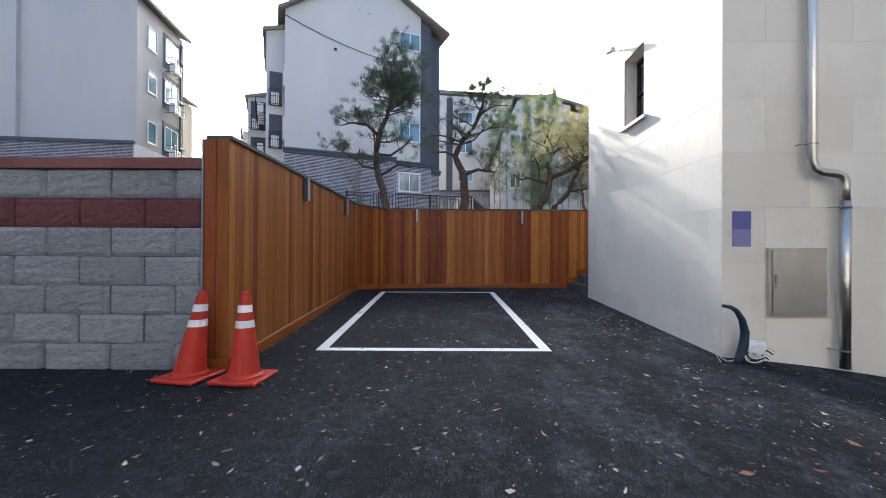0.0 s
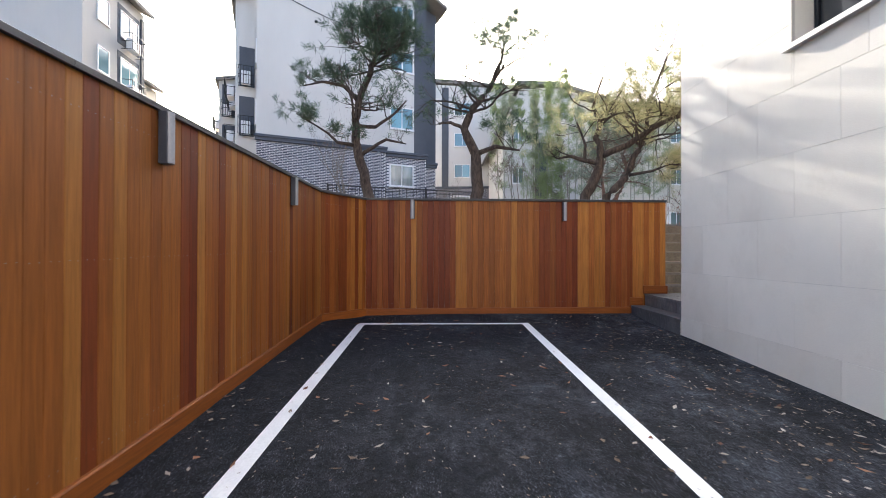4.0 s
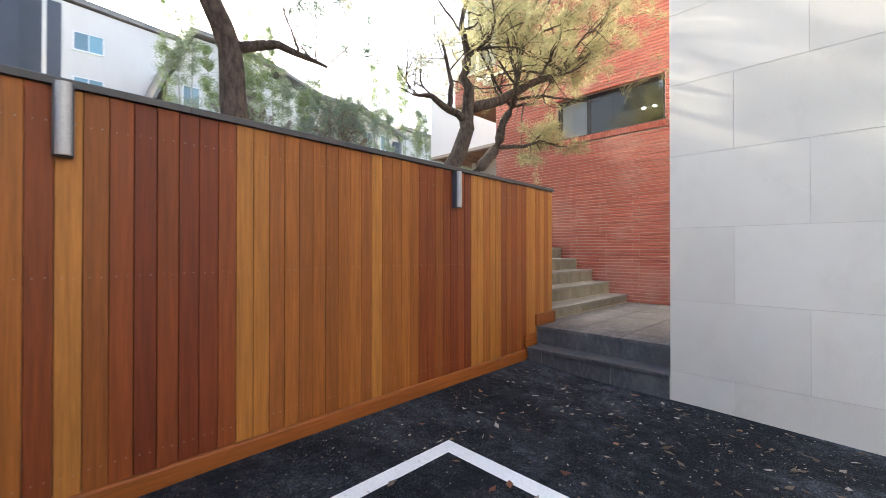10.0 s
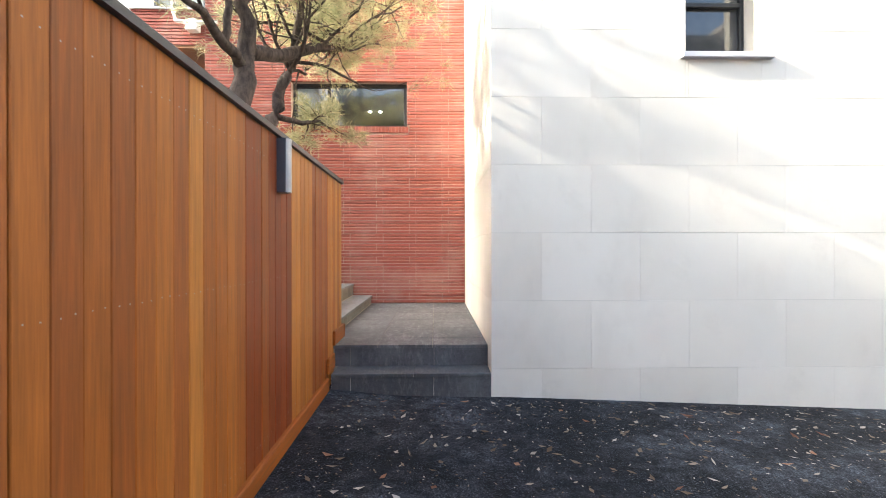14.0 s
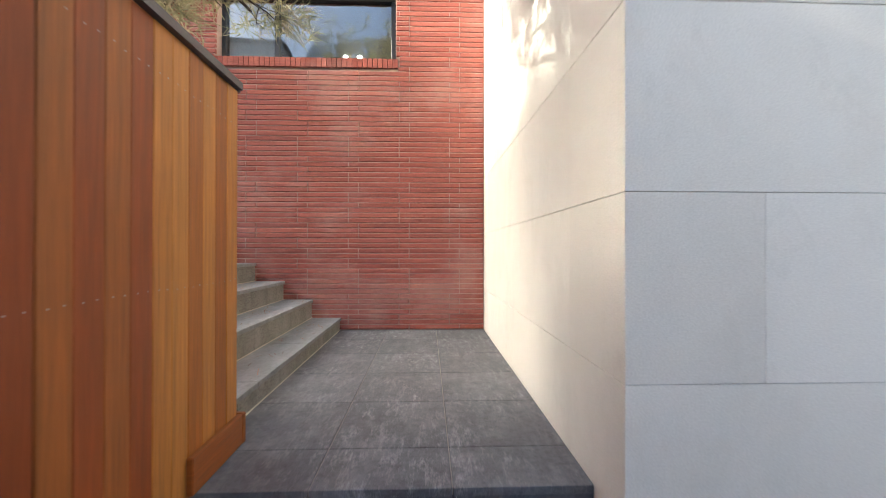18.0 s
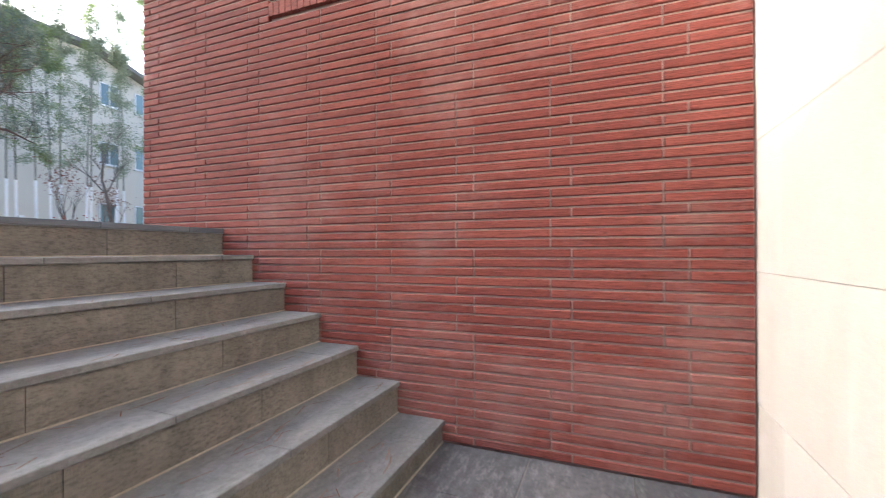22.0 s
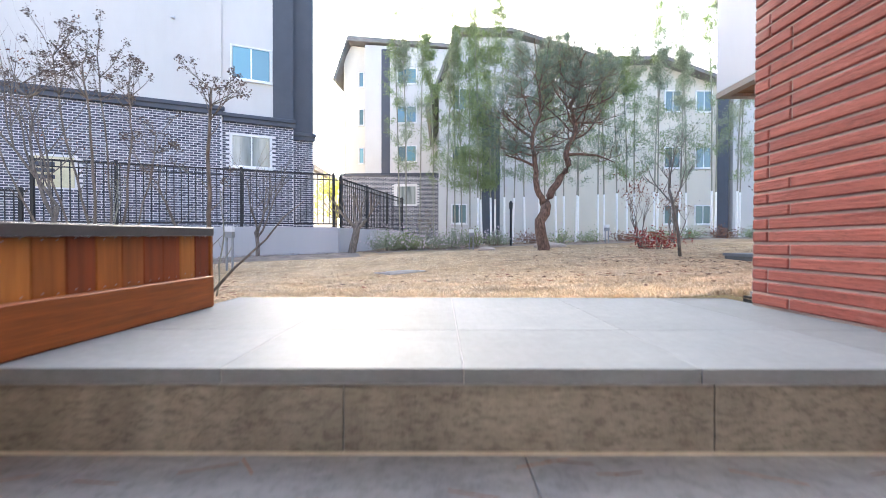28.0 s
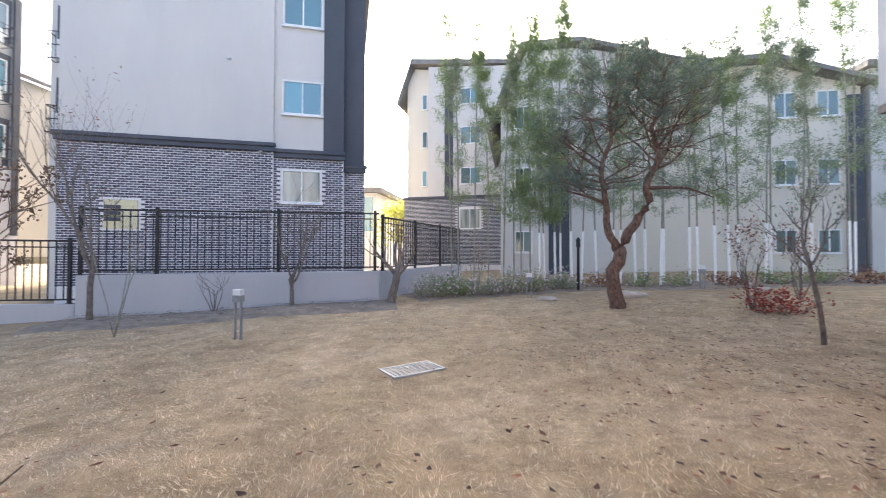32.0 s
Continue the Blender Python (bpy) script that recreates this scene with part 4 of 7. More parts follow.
def brick_cells(y0, y1, z0, z1, holes, seed_row=0):
    out = []
    r, z = seed_row, z0
    while z < z1 - 0.02:
        off = 0.105 * rng.choice((0, 1, 1, 0, 1))
        y = y0 - off - 0.162
        while y < y1:
            a, b = max(y, y0), min(y + BL, y1)
            y += BL
            segs = [(a, b)]
            for h0, g0, h1, g1 in holes:
                if z + PITCH * 0.6 > g0 and z < g1 - PITCH * 0.3:
                    segs = [s for p, q in segs for s in ((p, min(q, h0)), (max(p, h1), q)) if s[1] - s[0] > 0.02]
            out += [(p, q, z) for p, q in segs if q - p > 0.03]
        z += PITCH
        r += 1
    return out


field_v, field_f = [], []


def add_raw_box(vs, fs, x0, y0, z0, x1, y1, z1):
    k = len(vs)
    vs += [(x, y, z) for x in (x0, x1) for y in (y0, y1) for z in (z0, z1)]
    fs += [tuple(k + i for i in f) for f in ((0, 1, 3, 2), (4, 6, 7, 5), (0, 4, 5, 1), (2, 3, 7, 6), (0, 2, 6, 4), (1, 5, 7, 3))]


def add_brick(vs, fs, x0, y0, z0, x1, y1, z1, c=0.004):
    """A brick whose front edges are rounded off; it faces -x."""
    k = len(vs)
    vs += [(x1, y0, z0), (x1, y1, z0), (x1, y1, z1), (x1, y0, z1)]
    vs += [(x0 + c, y0, z0), (x0 + c, y1, z0), (x0 + c, y1, z1), (x0 + c, y0, z1)]
    vs += [(x0, y0 + c, z0 + c), (x0, y1 - c, z0 + c), (x0, y1 - c, z1 - c), (x0, y0 + c, z1 - c)]
    fs.append((k + 8, k + 11, k + 10, k + 9))
    for i in range(4):
        j = (i + 1) % 4
        fs += [(k + i, k + 4 + i, k + 4 + j, k + j), (k + 4 + i, k + 8 + i, k + 8 + j, k + 4 + j)]


NEAR_BRICKS = []
bed_v, bed_f = [], []
for p, q, z in brick_cells(BY0 + 0.004, BY1, 0.725, 7.38, [BW, (BW[0] - 0.02, SILL_COURSE[0], BW[2] + 0.02, SILL_COURSE[1])]):
    out = 0.003 * rng.random()
    add_raw_box(bed_v, bed_f, BX + 0.006, p, z + PITCH - 0.009, BX + 0.04, q, z + PITCH + 0.001)
    add_raw_box(bed_v, bed_f, BX + 0.005, q - 0.004, z + 0.005, BX + 0.04, q + 0.004, z + PITCH - 0.0092)
    if z < 2.62 and len(NEAR_BRICKS) < 300:
        NEAR_BRICKS.append((p, q, z, out))
    else:
        add_brick(field_v, field_f, BX - out, p + 0.0035, z + 0.0025, BX + 0.05, q - 0.0035, z + PITCH - 0.0085)
raw("mortar_bed", bed_v, bed_f, MORTAR, brick_wall, "pale mortar lines between the courses")["kind"] = "stuff"
# soldier bricks under and beside the window
y = BW[0] - 0.02
while y < BW[2] + 0.02:
    add_raw_box(field_v, field_f, BX - 0.006, y + 0.004, SILL_COURSE[0] + 0.004, BX + 0.16, min(y + PITCH, BW[2] + 0.02) - 0.003, SILL_COURSE[1] - 0.003)
    y += PITCH
# short face round the corner, towards the garden
z = 1.95
r = 0
while z < 7.36:
    x = BX + 0.052 - (0.26 if r % 2 else 0.0)
    while x < 9.7:
        add_raw_box(field_v, field_f, max(x, BX + 0.052) + 0.004, BY1 - 0.05, z + 0.005, x + BL - 0.004, BY1 - 0.002 * rng.random(), z + PITCH - 0.006)
        x += BL
    z += PITCH
    r += 1
raw("brick_field", field_v, field_f, BRICKS, brick_wall, "upper courses of long red bricks")["kind"] = "stuff"
# balcony above the garden corner: a brick parapet with a pale coping, glazing set back behind it
PZ0, PZ1, PY1 = 4.8, 5.36, 13.6
oriel = part("balcony", box_bm(BX + 0.018, BY1 - 0.01, PZ0, BX + 0.22, PY1 - 0.02, PZ1), MORTAR, brick_house, "brick-clad balcony parapet that juts over the garden")
part("parapet_core", box_bm(BX + 0.221, PY1 - 0.22, PZ0, 8.2, PY1 - 0.02, PZ1), MORTAR, oriel)
part("balcony_floor", box_bm(BX + 0.221, BY1 - 0.01, PZ0, 8.2, PY1 - 0.221, PZ0 + 0.12), CONCRETE, oriel)
ov, of = [], []
z, r = PZ0, 0
while z < PZ1 - 0.03:
    y = BY1 - (0.3 if r % 2 else 0.0)
    while y < PY1:
        add_brick(ov, of, BX, max(y, BY1) + 0.004, z + 0.005, BX + 0.05, min(y + BL, PY1) - 0.004, z + PITCH - 0.006)
        y += BL
    x = BX + 0.052
    while x < 8.2:
        add_raw_box(ov, of, x + 0.004, PY1 - 0.05, z + 0.005, min(x + BL, 8.2) - 0.004, PY1, z + PITCH - 0.006)
        x += BL
    z += PITCH
    r += 1
raw("brick_field", ov, of, BRICKS, oriel)["kind"] = "stuff"
part("coping", box_bm(BX - 0.02, BY1, PZ1 + 0.002, BX + 0.25, PY1 + 0.02, PZ1 + 0.035, bevel=0.004), SILVER, oriel, "pale metal coping")
part("coping", box_bm(BX + 0.251, PY1 - 0.25, PZ1 + 0.002, 8.22, PY1 + 0.02, PZ1 + 0.035, bevel=0.004), SILVER, oriel, "pale metal coping")
glazing = part("glazing", box_bm(BX + 0.06, BY1 + 0.01, PZ1 + 0.037, BX + 0.12, 13.28, PZ1 + 0.09, bevel=0.004), LAMPGREY, oriel, "grey-framed balcony glazing")
for y0, y1 in ((BY1 + 0.01, 12.5), (12.86, 12.9), (13.23, 13.28)):
    part("frame", box_bm(BX + 0.06, y0, PZ1 + 0.091, BX + 0.12, y1, 7.2, bevel=0.004), LAMPGREY, glazing)
for y0, y1 in ((12.501, 12.859), (12.901, 13.229)):
    part("pane", box_bm(BX + 0.085, y0, PZ1 + 0.091, BX + 0.093, y1, 7.2), PALEGLASS, glazing)
part("side_pane", box_bm(BX + 0.121, 13.24, PZ1 - 0.3, 7.6, 13.27, 7.2), PALEGLASS, glazing)
part("roof_edge", box_bm(BX - 0.02, BY1 - 0.01, 7.2, 8.2, 13.5, 7.36), CAPSTONE, oriel)
part("soffit", box_bm(BX + 0.01, BY1, 4.755, 8.2, 13.59, 4.799), SOFFIT, oriel, "brown slatted soffit")
ac = part("outdoor_unit_pipe", bmesh.new(), UPVC, oriel)
bm = bmesh.new()
tube(bm, [(5.9, 12.9, 5.9), (5.88, 12.9, 5.3), (5.86, 12.86, 5.15), (5.84, 12.6, 5.1), (5.84, 12.2, 5.12)], 0.03, 8)
bm.to_mesh(ac.data)
bm.free()
part("junction_box", box_bm(5.8, 12.5, 4.98, 5.93, 12.68, 5.16, bevel=0.01), UPVC, oriel, "white junction box")
win = part("window", box_bm(BX + 0.12, BW[0] + 0.002, BW[1] + 0.002, BX + 0.2, BW[2] - 0.002, BW[1] + 0.05, bevel=0.004), DARKMETAL, brick_house, "wide dark-framed window over the stair")
for a in ((BW[0] + 0.002, BW[1] + 0.051, BW[0] + 0.06, BW[3] - 0.056), (BW[2] - 0.05, BW[1] + 0.051, BW[2] - 0.002, BW[3] - 0.056), (BW[0] + 0.002, BW[3] - 0.055, BW[2] - 0.002, BW[3] - 0.002), (10.5, BW[1] + 0.051, 10.55, BW[3] - 0.056)):
    part("frame", box_bm(BX + 0.12, a[0], a[1], BX + 0.2, a[2], a[3], bevel=0.004), DARKMETAL, win)
for a, b in ((BW[0] + 0.06, 10.5), (10.55, BW[2] - 0.05)):
    pane = part("pane", box_bm(BX + 0.15, a, BW[1] + 0.05, BX + 0.158, b, BW[3] - 0.055), GLASS, win, "clear pane")
    pane.visible_shadow = False
part("curtain", box_bm(BX + 0.24, 10.53, BW[1], BX + 0.26, BW[2], BW[3]), CURTAIN, win, "grey blind behind the glass")
# back and ceiling boards coloured dark to give the room its dimness
room = part("room", box_bm(BX + 2.6, 8.6, 2.4, BX + 2.65, 11.9, 4.6), ROOMSHADE, win, "flat dark board whose colour stands in for an unlit room")
part("ceiling_board", box_bm(BX + 0.31, 8.6, 4.3, BX + 2.6, 11.9, 4.34), ROOMSHADE, room)
for y in (9.9, 10.1):
    bm = bmesh.new()
    lathe(bm, [(0.028, 4.285), (0.028, 4.298)], (BX + 1.6, y, 0), 12)
    part("downlight", bm, LITDOT, room, "small lit ceiling spot")

# ---- steps and landings ----
stairs = thing("stone_stairs", (4.78, 10.6, 0.7), "flight of grey stone steps beside the red brick wall", "stairs")
rng = random.Random(31)


def riser_row(owner, axis, fixed, a, b, z0, z1, material, step, lead=0.0):
    """Riser slabs end to end; axis x: the riser runs along x and faces -y; axis y: runs along y and faces -x."""
    u = a
    first = lead or step * rng.uniform(0.4, 0.95)
    while u < b - 0.02:
        v = min(b, u + first)
        first = step
        if b - v < 0.12:
            v = b
        if axis == "x":
            me = shared_box(v - u - 0.003, 0.02, z1 - z0, 0.001, material)
            at = ((u + v) / 2, fixed + 0.01, (z0 + z1) / 2)
        else:
            me = shared_box(0.02, v - u - 0.004, z1 - z0, 0.001, material)
            at = (fixed + 0.01, (u + v) / 2, (z0 + z1) / 2)
        link_part("riser_slab", me, owner).matrix_basis = Matrix.Translation(at)
        u = v


for k in range(7):
    yn, zt = 9.817 + 0.287 * k, 0.848 + 0.188 * k
    zb = 0.72 if k == 0 else zt - 0.188
    last = k == 6
    step = part("step", box_bm(3.36, yn + 0.019, zb - 0.1 if k else 0.3, BX - 0.002, 12.43 if last else yn + 0.32, zt - (0.003 if last else 0.006)), TOPTILE if last else STEPJOINT, stairs, "grey stone step with a thin square nosing")
    part("joint_line", box_bm(3.36, yn + 0.008, zb + 0.0005, BX - 0.003, yn + 0.018, zb + 0.0055), TANGROUT, step, "tan mortar line at the foot of the riser")
    riser_row(step, "x", yn + 0.014, 3.36, BX - 0.004, zb + 0.003, zt - 0.033, RISER, 0.8 if last else 0.73, 1.022 if last else 0.0)
    if not last:
        u, w = 3.36, 0.9 * rng.uniform(0.5, 1)
        while u < BX - 0.02:
            v = min(BX - 0.004, u + w)
            w = 0.9
            if BX - v < 0.15:
                v = BX - 0.004
            link_part("tread_slab", shared_box(v - u - 0.002, 0.3, 0.03, 0.003, TREAD), step).matrix_basis = Matrix.Translation(((u + v) / 2, yn + 0.15, zt - 0.015))
            u = v
# garden landing paving
top_step = step
part("joint_bed", box_bm(3.61, 11.545, 1.94, 5.926, 12.665, 1.9762), PAVEJOINT, top_step, "pale joints between the paving slabs")
for j, (y0, y1) in enumerate(((11.539, 11.93), (11.93, 12.67))):
    u = 3.56 if j == 0 else 3.604
    for v in ((4.125, 4.64, 5.145, 5.66, 5.928) if j == 0 else (4.125, 4.64, 5.145, 5.66, 5.975)):
        link_part("paving_slab", shared_box(v - u - 0.004, y1 - y0 - 0.003, 0.032, 0.0008, TOPTILE), top_step).matrix_basis = Matrix.Translation(((u + v) / 2, (y0 + y1) / 2, 1.961))
        u = v

lower = thing("entrance_landing", (4.4, 9.0, 0.36), "dark basalt paved landing with two front steps", "landing")
s1 = part("step", box_bm(2.862, WY1 + 0.001, 0.1, 3.12, 9.69, 0.5), GROUT, lower, "dark basalt front step")
riser_row(s1, "y", 2.857, WY1 + 0.002, 9.69, 0.2, 0.5, BASALT, 0.7)
for a, b in ((WY1 + 0.002, 9.0), (9.0, 9.69)):
    link_part("tread_slab", shared_box(0.26, b - a - 0.004, 0.032, 0.003, BASALT), s1).matrix_basis = Matrix.Translation((2.978, (a + b) / 2, 0.517))
land = part("slab", box_bm(3.099, WY1 + 0.001, 0.2, BX - 0.001, 9.86, 0.714), STEPJOINT, lower)
riser_row(land, "y", 3.092, WY1 + 0.002, 9.72, 0.534, 0.689, BASALT, 0.75)
rows_y = [WY1 + 0.003, 8.84, 9.335, 9.835]
for j in range(3):
    u = 3.083
    first = 0.297
    while u < BX - 0.02:
        v = min(BX - 0.003, u + first)
        first = 0.523
        if BX - v < 0.1:
            v = BX - 0.003
        link_part("paving_slab", shared_box(v - u - 0.005, rows_y[j + 1] - rows_y[j] - 0.005, 0.03, 0.002, LANDING), land).matrix_basis = Matrix.Translation(((u + v) / 2, (rows_y[j] + rows_y[j + 1]) / 2, 0.705))
        u = v
# ---- garden ground ----
def lawn_z(x, y):
    xx, yy = max(-8.0, min(14.0, x)), max(9.0, min(27.0, y))
    z = 1.80 + 0.035 * (xx - 3.9) + 0.03 * (yy - 17.0) + 0.24 * math.exp(-((yy - 12.4) / 2.3) ** 2)
    return z + 0.02 * math.sin(xx * 1.3 + yy * 0.7) * math.cos(yy * 0.9 - xx * 0.4)


gx = sorted({round(v, 3) for v in [*np.linspace(-70, -8, 14), *np.linspace(-8, 16, 97), *np.linspace(16, 90, 14), 3.42, 3.61, -2.25, 5.985, 9.0]})
gy = sorted({round(v, 3) for v in [*np.linspace(4.28, 12.66, 30), *np.linspace(12.66, 30, 70), *np.linspace(30, 200, 16), 9.93, 12.3, 12.43]})
gv = [(x, y, lawn_z(x, y)) for y in gy for x in gx]
gf = []
for j in range(len(gy) - 1):
    for i in range(len(gx) - 1):
        x, y = (gx[i] + gx[i + 1]) / 2, (gy[j] + gy[j + 1]) / 2
        if y > 12.66 or (x > 5.985 and y > 12.43 and x < 9.0) or (x < 3.42 and y > 9.93) or (x < 3.61 and y > 12.3) or (x < -2.25 and y > 4.28):
            k = j * len(gx) + i
            gf.append((k, k + 1, k + 1 + len(gx), k + len(gx)))
lawn = raw("lawn", gv, gf, LAWN)
lawn.data.shade_smooth()
tagged(lawn, "dry straw-coloured winter lawn", "lawn", kind="structure")


def bed(name, mid, half, label, lift=0.02):
    """A planting bed along a line, with uneven edges, laid on the lawn."""
    vs, fs = [], []
    for i, (x, y) in enumerate(mid):
        a, b = mid[max(0, i - 1)], mid[min(len(mid) - 1, i + 1)]
        d = Vector((b[0] - a[0], b[1] - a[1])).normalized()
        for k, s in enumerate((-1, -0.5, 0, 0.5, 1)):
            w = half * s * (1 + (0.3 * noise.noise(Vector((x * 0.9, y * 0.9, s * 3))) if abs(s) == 1 else 0))
            px, py = x - d.y * w, y + d.x * w
            vs.append((px, py, lawn_z(px, py) + (lift if abs(s) < 1 else -0.02) + 0.02 * noise.noise(Vector((px * 2, py * 2, 0)))))
    for i in range(len(mid) - 1):
        for k in range(4):
            a = i * 5 + k
            fs.append((a, a + 5, a + 6, a + 1))
    ob = raw(name, vs, fs, SOIL)
    ob.data.shade_smooth()
    tagged(ob, label, "soil", kind="structure")


WA, WB = Vector((-5.0, 20.2)), Vector((1.5, 22.9))
wdir = (WB - WA).normalized()
wn_ = Vector((wdir.y, -wdir.x))
bed("planting_bed", [tuple(WA + wdir * (0.35 * i) + wn_ * 0.9) for i in range(22)], 1.05, "bare brown soil strip along the low wall", 0.075)
bed("planting_bed", [(2.2 + 0.35 * i, 23.4 + 1.6 * math.sin(min(1.5, 0.12 * i)) + 0.02 * i) for i in range(50)], 1.5, "dark soil bed with shrubs and slender trees")
bed("planting_bed", [(2.95 - 0.3 * i, 13.12 + 0.03 * i) for i in range(14)], 0.32, "leafy brown soil beside the fence end")

# ---- low wall and railings ----
gw = thing("garden_wall", (-1.75, 21.5, 1.7), "low smooth pale concrete garden wall", "wall")


def slab_between(a, b, th, z0a, z1a, z0b, z1b):
    bm = bmesh.new()
    m, length = frame_of(a, b)
    vs = []
    for u, z0, z1 in ((0, z0a, z1a), (length, z0b, z1b)):
        for y, z in ((0, z0), (th, z0), (th, z1), (0, z1)):
            vs.append(bm.verts.new(m @ Vector((u, y, z))))
    for f in ((0, 1, 2, 3), (7, 6, 5, 4), (0, 4, 5, 1), (1, 5, 6, 2), (2, 6, 7, 3), (3, 7, 4, 0)):
        bm.faces.new([vs[k] for k in f])
    bmesh.ops.bevel(bm, geom=list(bm.edges), offset=0.008, segments=1, affect="EDGES")
    return bm


part("wall", slab_between(tuple(WA), tuple(WB), 0.2, 1.3, 2.62, 1.3, 2.70), CONCRETE, gw)
part("wall", slab_between((1.53, 22.93), (2.9, 29.5), 0.2, 1.3, 2.69, 1.3, 2.75), CONCRETE, gw)
part("wall", slab_between((-9.5, 18.6), (-5.02, 20.2), 0.2, 0.9, 1.95, 0.9, 1.95), CONCRETE, gw, "lower stretch of wall")


def railing(a, b, za, zb, h, posts, label):
    """Black railing: posts, two rails and upright bars."""
    m, length = frame_of(a, b)
    t = thing("metal_railing", (a[0], a[1], za), label, "railing", "black garden railings")
    lift = lambda u: za + (zb - za) * u / length
    for u in posts:
        part("post", box_bm(u - 0.035, 0.065, lift(u) + 0.005, u + 0.035, 0.135, lift(u) + h + 0.06, bevel=0.004, m=m), DARKMETAL, t)
        part("post_foot", box_bm(u - 0.07, 0.03, lift(u) - 0.003, u + 0.07, 0.17, lift(u) + 0.012, bevel=0.002, m=m), DARKMETAL, t)
    ang = math.atan2(zb - za, length)
    rot = Matrix.Rotation(-ang, 4, "Y")
    for dz, s in ((h - 0.02, 0.022), (h - 0.17, 0.014), (0.1, 0.018)):
        part("rail", box_bm(0, -s, -s, length, s, s, m=m @ Matrix.Translation((0, 0.1, za + dz)) @ rot), DARKMETAL, t)
    n = int(length / 0.16)
    bar = shared_box(0.02, 0.02, h - 0.12, 0.0, DARKMETAL)
    for i in range(n):
        u = (i + 0.5) * length / n
        link_part("bar", bar, t).matrix_basis = m @ Matrix.Translation((u, 0.1, lift(u) + 0.1 + (h - 0.12) / 2))


railing(tuple(WA), tuple(WB), 2.62, 2.70, 1.58, (0.04, 1.645, 4.446, 6.92), "black metal railing with upright bars on the low wall")
railing((1.6, 23.0), (2.9, 29.5), 2.69, 2.75, 1.5, (0.1, 2.2, 4.4, 6.5), "black metal railing running back between the blocks")
railing((-9.5, 18.6), (-5.05, 20.18), 1.95, 1.95, 1.5, (0.04, 2.2, 4.6), "black metal railing on the lower wall")


# ---- apartment blocks ----
def brick_courses(owner, m, u0, u1, z0, z1, holes, proud, pitch=0.082, bl=0.235, label=""):
    """Dark bricks proud of pale mortar, joined, on a wall whose frame is m."""
    vs, fs = [], []
    z, r = z0, 0
    while z < z1 - 0.03:
        u = u0 - (bl / 2 if r % 2 else 0)
        while u < u1:
            a, b = max(u, u0) + 0.01, min(u + bl, u1) - 0.01
            u += bl
            if b - a < 0.03:
                continue
            if any(a < h[2] and b > h[0] and z < h[3] and z + pitch > h[1] for h in holes):
                continue
            k = len(vs)
            for uu in (a, b):
                for yy in (-proud, 0.01):
                    for zz in (z + 0.0105, z + pitch - 0.0105):
                        vs.append(tuple(m @ Vector((uu, yy, zz))))
            fs += [(k, k + 4, k + 5, k + 1), (k, k + 1, k + 3, k + 2), (k + 4, k + 6, k + 7, k + 5), (k + 1, k + 5, k + 7, k + 3), (k, k + 2, k + 6, k + 4)]
        z += pitch
        r += 1
    raw("brick_field", vs, fs, DBRICK, owner, label)["kind"] = "stuff"


def house_window(owner, m, u0, z0, u1, z1, depth=0.06, panes=2, glass=None, inside=None, sill=True):
    """A white sliding window standing on a wall whose frame is m."""
    w = part("window", box_bm(u0, -depth, z0, u1, 0.0, z0 + 0.06, bevel=0.005, m=m), UPVC, owner, "white-framed sliding window")
    for a in ((u0, z0 + 0.061, u0 + 0.06, z1 - 0.061), (u1 - 0.06, z0 + 0.061, u1, z1 - 0.061), (u0, z1 - 0.06, u1, z1)):
        part("frame", box_bm(a[0], -depth, a[1], a[2], 0.0, a[3], bevel=0.005, m=m), UPVC, w)
    step = (u1 - u0 - 0.12) / panes
    for i in range(panes):
        a = u0 + 0.06 + i * step
        part("pane", box_bm(a + 0.025, -depth * 0.5, z0 + 0.062, a + step - 0.025, -depth * 0.5 + 0.008, z1 - 0.062, m=m), glass or BLUEGLASS, w)
        if i:
            part("mullion", box_bm(a - 0.024, -depth * 0.8, z0 + 0.062, a + 0.024, -0.002, z1 - 0.062, m=m), UPVC, w)
    if inside is not None:
        part("curtain", box_bm(u0 + 0.06, -depth * 0.35, z0 + 0.062, u0 + 0.06 + step * 0.9, -0.001, z1 - 0.062, m=m), inside, w)
    if sill:
        part("sill", box_bm(u0 - 0.04, -depth - 0.03, z0 - 0.05, u1 + 0.04, 0.0, z0 - 0.001, bevel=0.005, m=m), UPVC, w)
    return w


def prism(m, pts, y0, y1):
    """An upright slab from an outline of (u, z) pairs."""
    bm = bmesh.new()
    f = [bm.verts.new(m @ Vector((u, y0, z))) for u, z in pts]
    b = [bm.verts.new(m @ Vector((u, y1, z))) for u, z in pts]
    bm.faces.new(f)
    bm.faces.new(b[::-1])
    n = len(pts)
    for i in range(n):
        bm.faces.new((f[i], b[i], b[(i + 1) % n], f[(i + 1) % n]))
    return bm


def gable_roof(owner, m, u0, ue, u1, eave0, peak, eave1, y0, y1, th=0.18):
    """Two slabs that lean on each other, with deep dark edges."""
    part("roof", prism(m, [(u0, eave0), (ue, peak), (ue, peak + th), (u0, eave0 + th)], y0, y1), ROOF, owner, "dark pitched roof edge")
    part("roof", prism(m, [(ue, peak), (u1, eave1), (u1, eave1 + th), (ue, peak + th)], y0, y1), ROOF, owner, "dark pitched roof edge")


